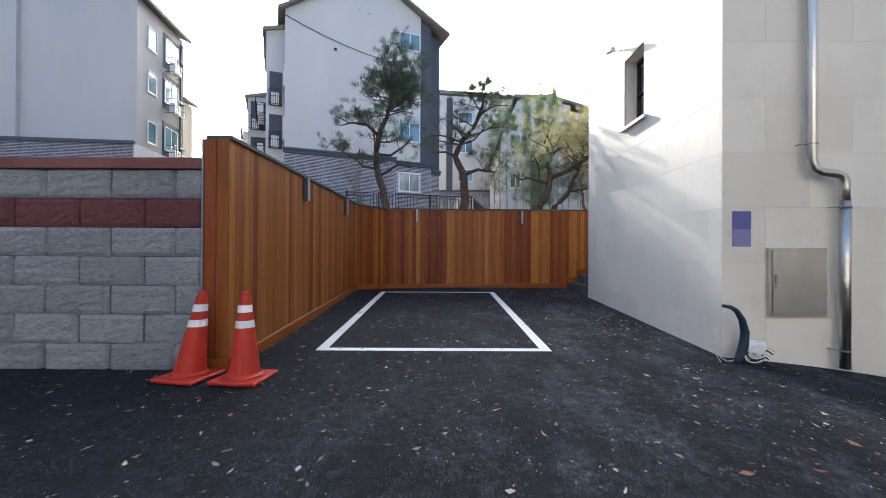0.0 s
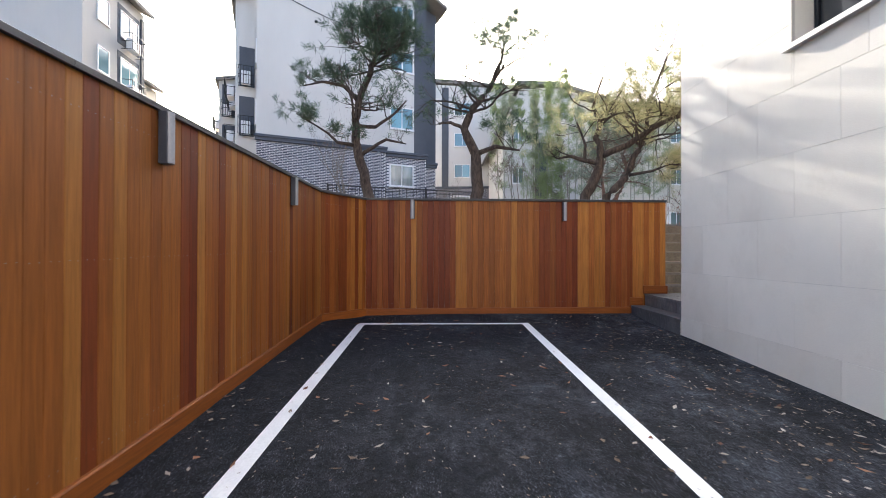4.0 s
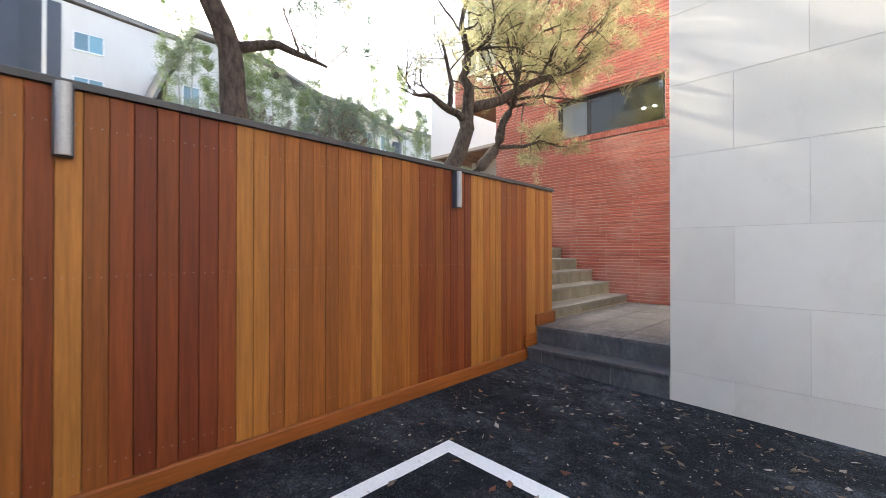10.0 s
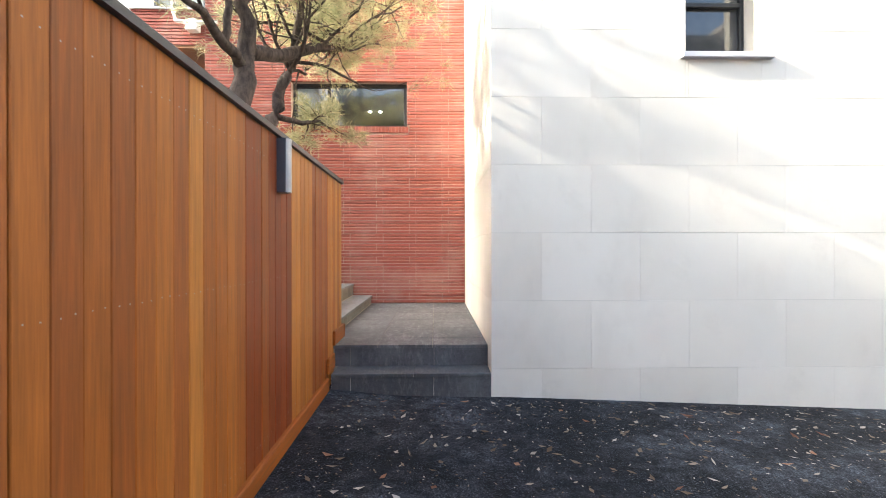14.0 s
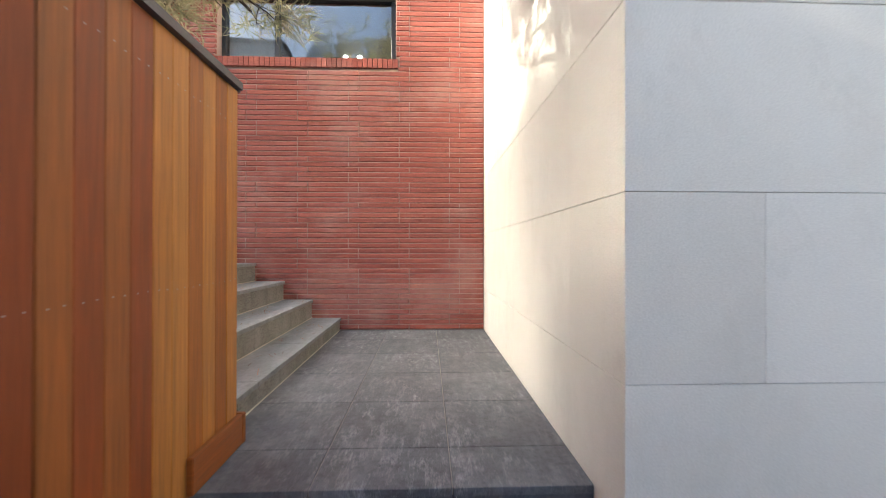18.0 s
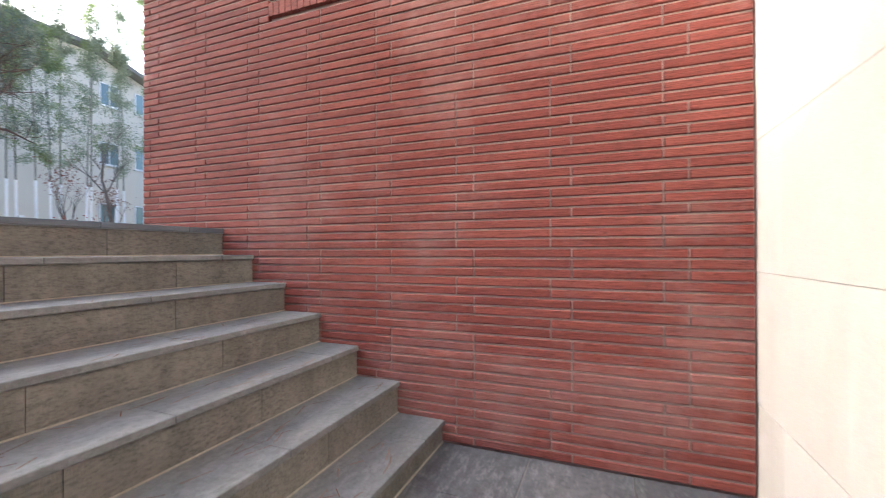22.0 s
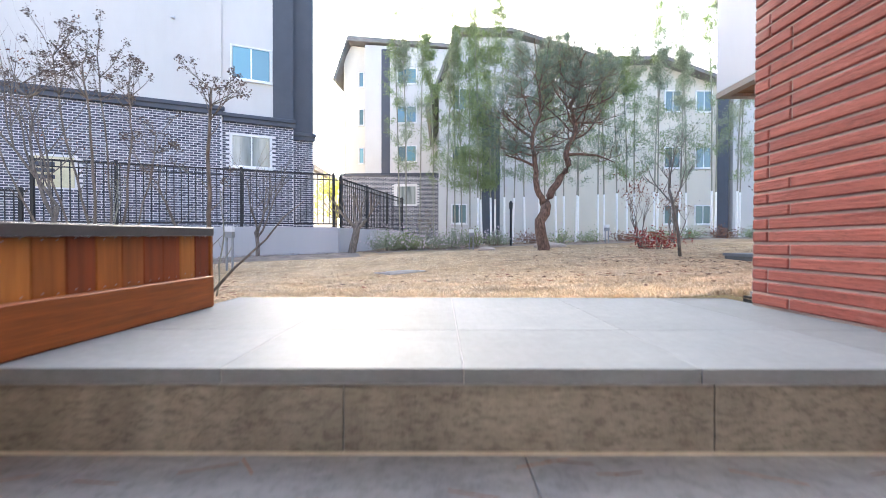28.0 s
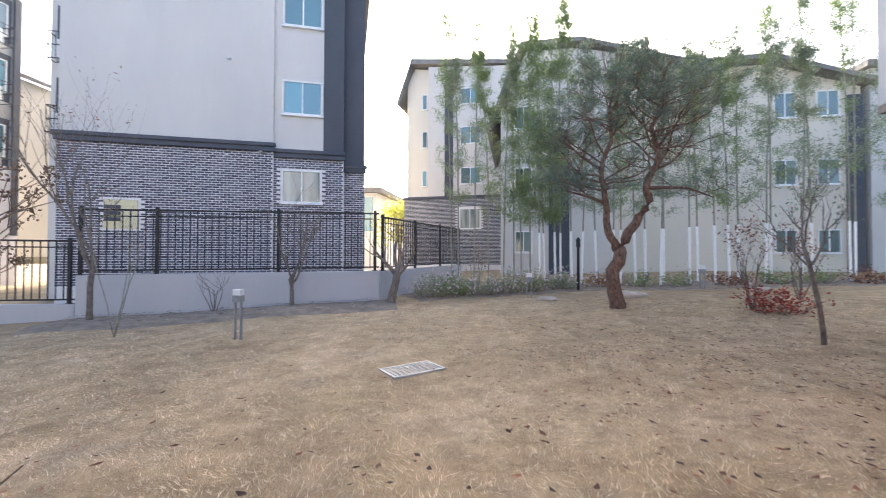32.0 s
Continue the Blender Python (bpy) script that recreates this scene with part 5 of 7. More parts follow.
def ac_rack(owner, m, u, z):
    """A caged balcony shelf with an outdoor unit."""
    rack = None
    for zz in (z, z + 0.45, z + 0.9):
        bm = bmesh.new()
        tube(bm, [m @ Vector((u, 0, zz)), m @ Vector((u, -0.6, zz)), m @ Vector((u + 1.3, -0.6, zz)), m @ Vector((u + 1.3, 0, zz))], 0.018, 5)
        if rack is None:
            rack = part("balcony_rack", bm, DARKMETAL, owner, "small dark metal balcony cage")
        else:
            part("rail", bm, DARKMETAL, rack)
    for k in range(7):
        bm = bmesh.new()
        uu = u + 1.3 * k / 6
        tube(bm, [m @ Vector((uu, -0.6, z)), m @ Vector((uu, -0.6, z + 0.9))], 0.012, 4)
        part("bar", bm, DARKMETAL, rack)
    part("outdoor_unit", box_bm(u + 0.2, -0.5, z + 0.03, u + 1.0, -0.15, z + 0.68, bevel=0.02, m=m), UPVC, rack, "white air-conditioner unit")


# block beside the garden
P0, UA = Vector((-1.76, 26.07)), Vector((0.92, 0.39)).normalized()
PT = lambda s, d=0.0: (P0.x + UA.x * s - UA.y * d, P0.y + UA.y * s + UA.x * d)
apt = thing("apartment_block", (*PT(-3.5, 4), 1.6), "pale stucco apartment block on a dark brick base", "building")
mA, _ = frame_of(PT(0), PT(1))
W1 = [(-1.39, 4.97, -0.01, 6.16)]
part("wall", prism(mA, [(-8.05, 7.0), (-1.66, 7.0), (-1.66, 17.4), (-3.3, 18.0), (-8.05, 14.9)], -0.1, 14.0), STUCCO, apt, "smooth grey-white stucco wall")
part("wall", prism(mA, [(-1.659, 6.9), (0.03, 6.9), (0.03, 16.6), (-1.659, 17.3)], 0.0, 13.0), STUCCO, apt)
part("wall", prism(mA, [(-8.05, 0.5), (-1.66, 0.5), (-1.66, 7.0), (-8.05, 7.0)], -0.12, 13.9), WHITEMORTAR, apt, "dark brick base with white joints")
part("wall", prism(mA, [(-1.659, 0.5), (0.74, 0.5), (0.74, 6.9), (-1.659, 6.9)], -0.02, 12.9), WHITEMORTAR, apt)
part("wall", prism(mA, [(0.741, 0.5), (1.52, 0.5), (1.52, 6.55), (0.741, 6.55)], 0.45, 12.9), WHITEMORTAR, apt)
brick_courses(apt, mA @ Matrix.Translation((0, -0.12, 0)), -8.05, -1.66, 2.1, 6.75, [(-6.75, 3.95, -5.8, 4.9)], 0.005, label="dark bricks with white joints")
brick_courses(apt, mA @ Matrix.Translation((0, -0.02, 0)), -1.655, 0.74, 2.1, 6.6, W1, 0.005)
brick_courses(apt, mA @ Matrix.Translation((0, 0.45, 0)), 0.76, 1.52, 2.1, 6.3, [], 0.005)
for a, b, d, z in ((-8.12, -1.6, -0.12, 7.0), (-1.62, 0.8, -0.02, 6.83), (0.72, 1.58, 0.45, 6.5)):
    part("cornice", box_bm(a, d - 0.1, z - 0.26, b, d - 0.013, z - 0.1, bevel=0.01, m=mA), DARKPANEL, apt, "projecting dark brick cornice")
    part("cornice", box_bm(a - 0.04, d - 0.15, z - 0.1, b + 0.04, d - 0.0, z + 0.04, bevel=0.02, m=mA), DARKPANEL, apt)
part("pillar", prism(mA, [(0.031, 6.85), (0.74, 6.85), (0.74, 15.6), (0.031, 15.9)], -0.01, 3.0), DARKPANEL, apt, "charcoal vertical panel")
part("pillar", prism(mA, [(0.741, 6.5), (1.52, 6.5), (1.52, 15.2), (0.741, 15.5)], 0.45, 3.0), DARKPANEL, apt, "charcoal vertical panel")
gable_roof(apt, mA, -8.45, -3.3, 1.85, 14.55, 18.05, 15.15, -0.5, 14.0)
for z0, z1 in ((8.14, 9.37), (11.33, 12.5), (13.9, 15.0)):
    house_window(apt, mA, -1.39, z0, -0.01, z1)
house_window(apt, mA @ Matrix.Translation((0, -0.02, 0)), *W1[0], glass=PALEGLASS, inside=CURTAIN)
vent = part("ground_window", box_bm(-6.75, -0.15, 3.95, -5.78, -0.118, 4.9, bevel=0.01, m=mA), CREAMCURTAIN, apt, "cream panel window low on the brick base")
for k in range(3):
    part("louvre", box_bm(-6.72, -0.2, 4.2 + 0.2 * k, -6.25, -0.151, 4.32 + 0.2 * k, bevel=0.01, m=mA), DARKPANEL, vent)
for u, z in ((-3.1, 9.87), (-3.14, 6.56), (-2.05, 6.72), (-3.9, 15.7), (-3.3, 15.6)):
    bm = bmesh.new()
    bmesh.ops.create_icosphere(bm, subdivisions=2, radius=0.06, matrix=mA @ Matrix.Translation((u, -0.17, z)) @ Matrix.Diagonal((1.3, 0.9, 0.8, 1)))
    part("wall_spotlight", bm, SILVER, apt, "small round wall spotlight")
# its far side with caged balconies
mS, _ = frame_of(PT(-8.05, 13.9), PT(-8.05, -0.1))
brick_courses(apt, mS, 0.05, 13.9, 5.6, 6.75, [], 0.012)
# two bays that step out and down along that side
for ua, ub, d0, d1, zt in ((-9.05, -8.051, 1.2, 6.9, 14.0), (-10.3, -9.051, 6.9, 14.0, 11.9)):
    part("bay_wall", prism(mA, [(ua, 0.5), (ub, 0.5), (ub, zt + 0.3), (ua, zt)], d0, d1), STUCCO, apt, "projecting stucco bay")
    part("roof", prism(mA, [(ua - 0.2, zt - 0.06), (ub, zt + 0.301), (ub, zt + 0.5), (ua - 0.2, zt + 0.14)], d0 - 0.2, d1), ROOF, apt, "dark pitched roof edge")
    mB = mA @ Matrix.Translation((0, d0, 0))
    mC = mS @ Matrix.Translation((0, ua + 8.05, 0))
    for z in (7.7, 10.2):
        # flat dark panels: the balconies' shade is put into their colour
        part("recess", box_bm(ua + 0.18, -0.02, z - 0.5, ub - 0.12, -0.001, z + 1.5, m=mB), DARKPANEL, apt, "flat dark panel standing in for balcony shade")
        part("recess", box_bm(13.9 - d1 + 0.6, -0.02, z - 0.6, 13.9 - d0 - 1.2, -0.001, z + 1.5, m=mC), DARKPANEL, apt, "flat dark panel standing in for balcony shade")
        ac_rack(apt, mB @ Matrix.Translation((ua + 0.15, -0.022, 0)) @ Matrix.Diagonal((0.55, 0.7, 1, 1)), 0.0, z - 0.5)
        ac_rack(apt, mC @ Matrix.Translation((0, -0.022, 0)), 13.9 - d1 + 1.2, z - 0.5)
        ac_rack(apt, mC @ Matrix.Translation((0, -0.022, 0)), 13.9 - d1 + 2.9, z - 0.5)
for z in (7.7, 10.7):
    house_window(apt, mS, 12.78, z, 13.5, z + 1.2, panes=1)
cable = thing("overhead_cable", (*PT(-5.5, -0.2), 13.3), "black service cable sagging across the gable wall", "cable")
bm = bmesh.new()
tube(bm, [mA @ Vector((-8.06 + 1.1 * i, -0.13 - 0.02 * i, 14.2 - 0.28 * i + 0.03 * (i - 3) ** 2)) for i in range(6)], 0.02, 5)
part("wire", bm, BLACKRUBBER, cable)
bm = bmesh.new()
lathe(bm, [(0.07, -0.05), (0.09, 0.0), (0.07, 0.05)], tuple(mA @ Vector((-5.3, -0.16, 13.05))), 10)
part("coil", bm, BLACKRUBBER, cable)

# block further to the side, with a sunlit flank
aptL = thing("apartment_block", (-22, 26, 1.8), "tall grey stucco apartment block with caged balconies", "building")
OL, UL = Vector((-17.6, 22.95)), Vector((14.3, 1.9)).normalized()
PL = lambda s, d=0.0: (OL.x + UL.x * s - UL.y * d, OL.y + UL.y * s + UL.x * d)
mL, _ = frame_of(PL(0), PL(1))
part("wall", prism(mL, [(-5.9, 7.2), (0, 7.2), (0, 15.6), (-5.9, 18.5)], 0.0, 5.0), STUCCO_GREY, aptL, "plain grey stucco gable")
part("wall", prism(mL, [(-16, 7.2), (-5.901, 7.2), (-5.901, 18.5), (-9, 20), (-16, 17)], -0.25, 5.0), STUCCO_GREY, aptL)
part("wall", prism(mL, [(-16, 0.8), (0.05, 0.8), (0.05, 7.2), (-16, 7.2)], -0.3, 5.0), WHITEMORTAR, aptL, "dark brick base with white joints")
brick_courses(aptL, mL @ Matrix.Translation((0, -0.3, 0)), -12, 0.05, 5.8, 7.2, [], 0.012)
part("cornice", box_bm(-12, -0.42, 7.12, 0.12, -0.3, 7.32, bevel=0.02, m=mL), DARKPANEL, aptL)
mLs, _ = frame_of(PL(0, 0.0), PL(0, 1.0))
gable_roof(aptL, mL, -16, -8, 0.5, 16.2, 19.6, 15.5, -0.5, 5.2)
part("wall", prism(mL, [(-8, 3.0), (-0.1, 3.0), (-0.1, 11.6), (-8, 13.5)], 5.001, 6.7), STUCCO_WARM, aptL, "stepped-back cream wall")
gable_roof(aptL, mL, -9, -5, 0.2, 13.0, 13.6, 11.6, 5.201, 6.9)
for z in (7.6, 10.6, 13.2):
    house_window(aptL, mLs, 1.0, z, 1.9, z + 1.3, panes=1)
    ac_rack(aptL, mLs, 2.9, z - 0.6)
    # flat dark panel in place of the balcony's shaded depth
    part("recess", box_bm(2.6, -0.015, z - 0.4, 4.6, -0.001, z + 1.8, m=mLs), DARKPANEL, aptL, "flat dark panel standing in for balcony shade")
    house_window(aptL, mLs @ Matrix.Translation((0, -0.016, 0)), 2.8, z, 4.4, z + 1.5, sill=False)
part("pillar", box_bm(4.68, -0.1, 4.0, 4.98, -0.001, 15.2, m=mLs), DARKPANEL, aptL, "dark vertical strip")

# block behind, with a cream gable
apt2 = thing("apartment_block", (0, 46, 2.0), "distant cream and white apartment block on brick base", "building")
m2, _ = frame_of((-3.6, 42.9), (4.6, 42.3))
part("wall", prism(m2, [(0.35, 7.5), (2.2, 7.5), (2.2, 17.6), (0.95, 17.8), (0.35, 16.6)], 0.5, 9.0), STUCCO_WARM, apt2, "cream gable wall")
part("wall", prism(m2, [(2.201, 7.5), (10.3, 7.5), (10.3, 16.9), (2.201, 17.6)], 0.0, 9.0), STUCCO, apt2)
part("wall", prism(m2, [(0.3, 1.0), (10.3, 1.0), (10.3, 7.5), (0.3, 7.5)], -0.05, 9.0), WHITEMORTAR, apt2, "dark brick base")
brick_courses(apt2, m2 @ Matrix.Translation((0, -0.05, 0)), 0.3, 10.3, 2.5, 7.4, [(4.6, 5.1, 6.3, 6.7)], 0.005, 0.1, 0.3)
part("cornice", box_bm(0.2, -0.16, 7.4, 10.4, -0.04, 7.62, bevel=0.02, m=m2), DARKPANEL, apt2)
part("pillar", box_bm(3.5, -0.06, 7.63, 4.15, -0.001, 17.2, m=m2), DARKPANEL, apt2, "dark vertical strip")
part("roof", prism(m2, [(-0.15, 14.9), (0.85, 17.9), (0.85, 18.3), (-0.35, 14.9)], -0.2, 9.0), ROOF, apt2, "dark roof edge")
part("roof", prism(m2, [(0.851, 17.9), (10.6, 16.95), (10.6, 17.25), (0.851, 18.3)], -0.2, 9.0), ROOF, apt2, "dark roof edge")
for z0, z1 in ((8.5, 9.75), (11.5, 12.8), (14.5, 15.7)):
    house_window(apt2, m2, 4.7, z0, 6.25, z1)
    house_window(apt2, m2 @ Matrix.Translation((0, 0.5, 0)), 1.55, z0, 2.0, z1, panes=1)
house_window(apt2, m2 @ Matrix.Translation((0, -0.05, 0)), 4.65, 5.15, 6.25, 6.65, glass=PALEGLASS)

# block across the lawn
apt3 = thing("apartment_block", (12, 37, 2.1), "wide cream apartment block behind the slender trees", "building")
m3, _ = frame_of((4.2, 33.5), (20.7, 33.5))
part("wall", prism(m3, [(0.2, 1.2), (5.8, 1.2), (5.8, 13.2), (4.0, 13.6), (1.5, 13.6), (0.2, 10.6)], 0.0, 9.0), STUCCO, apt3, "smooth grey-cream stucco")
part("wall", prism(m3, [(5.801, 1.2), (16.4, 1.2), (16.4, 10.9), (12.6, 12.2), (9.0, 12.2), (5.801, 12.8)], 0.25, 9.0), STUCCO_WARM, apt3, "cream stucco")
part("roof", prism(m3, [(-0.35, 9.6), (1.2, 13.75), (1.2, 14.0), (-0.52, 9.6)], -0.4, 9.0), ROOF, apt3, "dark roof edge")
part("roof", prism(m3, [(1.201, 13.75), (4.2, 13.75), (9.2, 12.2), (12.6, 12.25), (16.8, 10.8), (16.8, 11.0), (12.6, 12.47), (9.2, 12.42), (4.2, 13.97), (1.201, 14.0)], -0.4, 9.0), ROOF, apt3, "dark roof edge")
part("pillar", box_bm(2.6, -0.05, 1.5, 3.6, -0.001, 9.5, m=m3), DARKPANEL, apt3, "dark vertical strip")
part("pillar", box_bm(15.8, 0.1, 1.5, 16.42, 0.249, 10.5, m=m3), DARKPANEL, apt3, "dark vertical strip")
for z0, z1 in ((3.3, 4.4), (6.45, 7.65), (9.6, 10.8)):
    for u in (12.85, 14.6):
        house_window(apt3, m3 @ Matrix.Translation((0, 0.25, 0)), u, z0, u + 0.95, z1, glass=GREYGLASS)
    house_window(apt3, m3, 0.9, z0, 1.8, z1, glass=GREYGLASS)
apt4 = thing("apartment_block", (23.5, 37, 2.1), "grey apartment block with small strip windows", "building")
m4, _ = frame_of((20.8, 33.5), (26, 33.5))
part("wall", prism(m4, [(0, 1.2), (5.2, 1.2), (5.2, 11.4), (0, 11.6)], 0.0, 8.0), STUCCO, apt4, "plain grey stucco")
part("roof", prism(m4, [(-0.3, 11.62), (5.5, 11.42), (5.5, 11.7), (-0.3, 11.9)], -0.3, 8.0), ROOF, apt4)
part("pillar", box_bm(5.201, 0.0, 1.2, 9.5, 8.0, 10.8, m=m4), DARKPANEL, apt4, "charcoal end bay")
part("plinth", box_bm(0, -0.06, 1.2, 5.2, -0.001, 2.3, m=m4), DARKPANEL, apt4)
for z in (3.35, 6.22, 9.1):
    house_window(apt4, m4, 1.85, z, 3.4, z + 0.5, glass=GREYGLASS)
far = thing("apartment_block", (36, 45, 2), "far pale block half hidden by trees", "building")
part("wall", box_bm(27, 42, 1.5, 45, 50, 9.5), STUCCO, far)
part("roof", box_bm(26.7, 41.7, 9.5, 45.3, 50.3, 9.9), ROOF, far)
far = thing("office_building", (-13, 52, 2), "low glass-fronted building far between the blocks", "building")
part("wall", box_bm(-20, 50, 1.5, -8, 60, 9.2), STUCCO, far)
part("roof", box_bm(-20.5, 49.5, 9.2, -7.5, 60.5, 9.7), ROOF, far)
for i in range(6):
    part("window", box_bm(-19.5 + i * 1.9, 49.95, 5.5, -17.9 + i * 1.9, 49.999, 8.8), BLUEGLASS, far)
far = thing("office_building", (0.5, 95, 2), "faint grey building in the far gap", "building")
part("wall", box_bm(-9, 92, 1, 3, 100, 16), STUCCO, far)
part("roof", box_bm(-9.3, 91.7, 16, 3.3, 100.3, 16.5), ROOF, far)
# unseen blocks that close the court, sized and darkened to cut light from behind
for x0, y0, x1, y1, h in ((-26, -30, -9, -13, 18), (-7, -34, 12, -15, 17), (14, -30, 32, -14, 18), (16, -8, 30, 6, 10), (-30, -10, -14, 2, 12)):
    rear = thing("apartment_block", ((x0 + x1) / 2, (y0 + y1) / 2, -1), "unseen plain grey block added to hold back light from behind", "building")
    part("wall", box_bm(x0, y0, -2, x1, y1, h), REARGREY, rear)
    part("roof", box_bm(x0 - 0.3, y0 - 0.3, h, x1 + 0.3, y1 + 0.3, h + 0.4), ROOF, rear)

# ---- garden side of the house ----
wing = thing("modern_house", (12, 15.5, 2.0), "white upper storey jutting over a paved patio", "house")
HX, HY = 9.70, 18.34
part("upper_storey", box_bm(HX, 13.0, 5.03, 18, HY, 8.6, bevel=0.01), WHITEPANEL, wing, "smooth white box storey")
part("soffit", box_bm(HX + 0.16, 13.0, 4.99, 17.9, HY - 0.16, 5.029), SOFFIT, wing, "brown slatted soffit")
for i in range(24):
    part("soffit_slat", box_bm(HX + 0.2, 13.2 + 0.21 * i, 4.983, 17.8, 13.402 + 0.21 * i, 4.989), SOFFIT, wing)
for a in ((HX, 13.0, HX + 0.158, HY), (HX + 0.159, HY - 0.158, 18, HY)):
    part("edge_beam", box_bm(a[0], a[1], 4.93, a[2], a[3], 5.029, bevel=0.002), TAUPE, wing, "taupe metal edge of the soffit")
part("ground_wall", box_bm(11.3, 13.0, 1.5, 18, 17.72, 4.96), WHITEPANEL, wing)
part("ground_wall", box_bm(9.9, 12.46, 1.5, 18, 12.99, 4.96), WHITEPANEL, wing)
bm = bmesh.new()
tube(bm, [(9.64, 14.2, 8.4), (9.64, 14.2, 5.3), (9.68, 14.2, 5.15), (9.9, 14.2, 5.0)], 0.045, 10)
part("downpipe", bm, STEEL, wing, "steel downpipe")
patio = thing("patio_slab", (11, 15.5, 1.9), "raised grey stone patio slab on the lawn", "patio")
bm = bmesh.new()
out = [(9.28, 17.45), (11.9, 18.3), (12.55, 17.0), (12.55, 13.05), (9.0, 13.05), (9.02, 15.6)]
lo = [bm.verts.new((x, y, 1.6)) for x, y in out]
hi = [bm.verts.new((x, y, 2.04)) for x, y in out]
bm.faces.new(hi[::-1])
bm.faces.new(lo)
for i in range(len(out)):
    bm.faces.new((lo[i], hi[i], hi[(i + 1) % len(out)], lo[(i + 1) % len(out)]))
bmesh.ops.recalc_face_normals(bm, faces=bm.faces)
part("base", bm, BASALT, patio)
bm = bmesh.new()
cx, cy = 10.8, 15.5
hi = [bm.verts.new((cx + (x - cx) * 1.012, cy + (y - cy) * 1.012, 2.085)) for x, y in out]
lo = [bm.verts.new((cx + (x - cx) * 1.012, cy + (y - cy) * 1.012, 2.041)) for x, y in out]
bm.faces.new(hi[::-1])
bm.faces.new(lo)
for i in range(len(out)):
    bm.faces.new((lo[i], hi[i], hi[(i + 1) % len(out)], lo[(i + 1) % len(out)]))
bmesh.ops.recalc_face_normals(bm, faces=bm.faces)
part("paving", bm, TOPTILE, patio)

# ---- garden fittings ----
def bollard(x, y, h, label):
    z = lawn_z(x, y)
    t = thing("bollard_light", (x, y, z), label, "lamp", "garden bollard lights")
    for dx in (-0.055, 0.055):
        part("leg", box_bm(x + dx - 0.016, y - 0.016, z - 0.05, x + dx + 0.016, y + 0.016, z + h - 0.1, bevel=0.003), GALV, t)
    part("head", box_bm(x - 0.075, y - 0.06, z + h - 0.2, x + 0.075, y + 0.06, z + h - 0.09, bevel=0.004), GALV, t)
    part("diffuser", box_bm(x - 0.07, y - 0.056, z + h - 0.089, x + 0.07, y + 0.056, z + h + 0.01, bevel=0.006), FROST, t, "frosted white diffuser")


bollard(0.62, 18.35, 0.82, "grey two-legged bollard light with frosted top on lawn")
bollard(5.5, 23.3, 0.62, "grey two-legged bollard light beside the flower bed")
bollard(10.2, 24.6, 0.62, "grey bollard light at the foot of slender trees")
bollard(16.4, 24.9, 0.7, "grey bollard light near the bed's far end")
lampost = thing("garden_lamp_post", (6.9, 24.4, 2.1), "short dark lantern post in the shrub bed", "lamp")
bm = bmesh.new()
tube(bm, [(6.9, 24.4, 1.9), (6.9, 24.4, 3.35)], 0.04, 8)
part("post", bm, DARKMETAL, lampost)
bm = bmesh.new()
lathe(bm, [(0.04, 0), (0.06, 0.05), (0.06, 0.2), (0.075, 0.21), (0.02, 0.3)], (6.9, 24.4, 3.35), 8)
part("lantern", bm, DARKMETAL, lampost)

drain = thing("drain_grate", (3.96, 16.85, 1.8), "galvanised drain grate set in the lawn", "grate")
dm = Matrix.Translation((3.96, 16.85, lawn_z(3.96, 16.85) + 0.012)) @ Matrix.Rotation(radians(-2), 4, "Y") @ Matrix.Rotation(radians(41), 4, "Z")
for a in ((-0.32, -0.22, 0.32, -0.195), (-0.32, 0.195, 0.32, 0.22), (-0.32, -0.194, -0.295, 0.194), (0.295, -0.194, 0.32, 0.194)):
    part("rim", box_bm(a[0], a[1], -0.03, a[2], a[3], 0.004, m=dm), OLDSTEEL, drain)
for i in range(8):
    part("grate_bar", box_bm(-0.294, -0.174 + i * 0.0465, -0.003, 0.294, -0.166 + i * 0.0465, 0.003, m=dm), OLDSTEEL, drain)
for i in range(10):
    part("cross_bar", box_bm(-0.268 + i * 0.0585, -0.193, -0.004, -0.26 + i * 0.0585, 0.193, 0.0025, m=dm), OLDSTEEL, drain)
# shallow black plate: the pit's shade is put into its colour
part("pit", box_bm(-0.294, -0.193, -0.03, 0.294, 0.193, -0.026, m=dm), BLACKRUBBER, drain, "black plate standing in for shade in the pit")
trench_z = lawn_z(6.15, 12.52) + 0.005
trench = thing("channel_drain", (6.15, 12.52, 1.95), "narrow dark slotted channel drain beside the paving", "grate")
for i in range(5):
    part("slat", box_bm(6.02 + 0.045 * i, 12.465, trench_z, 6.045 + 0.045 * i, 12.565, trench_z + 0.02), GALV, trench)
part("channel", box_bm(5.995, 12.455, 1.85, 6.26, 12.575, trench_z - 0.001), DARKMETAL, trench)
planter = thing("planter_box", (13.6, 20.2, 2.1), "low orange-brown timber planter box", "planter")
for a in ((13.0, 19.9, 14.4, 19.96), (13.0, 20.5, 14.4, 20.56), (13.0, 19.961, 13.06, 20.499), (14.34, 19.961, 14.4, 20.499)):
    part("side", box_bm(a[0], a[1], 2.0, a[2], a[3], 2.42, bevel=0.004), TRIMWOOD, planter)
part("soil", box_bm(13.061, 19.961, 2.05, 14.339, 20.499, 2.36), SOIL, planter)
rng = random.Random(77)
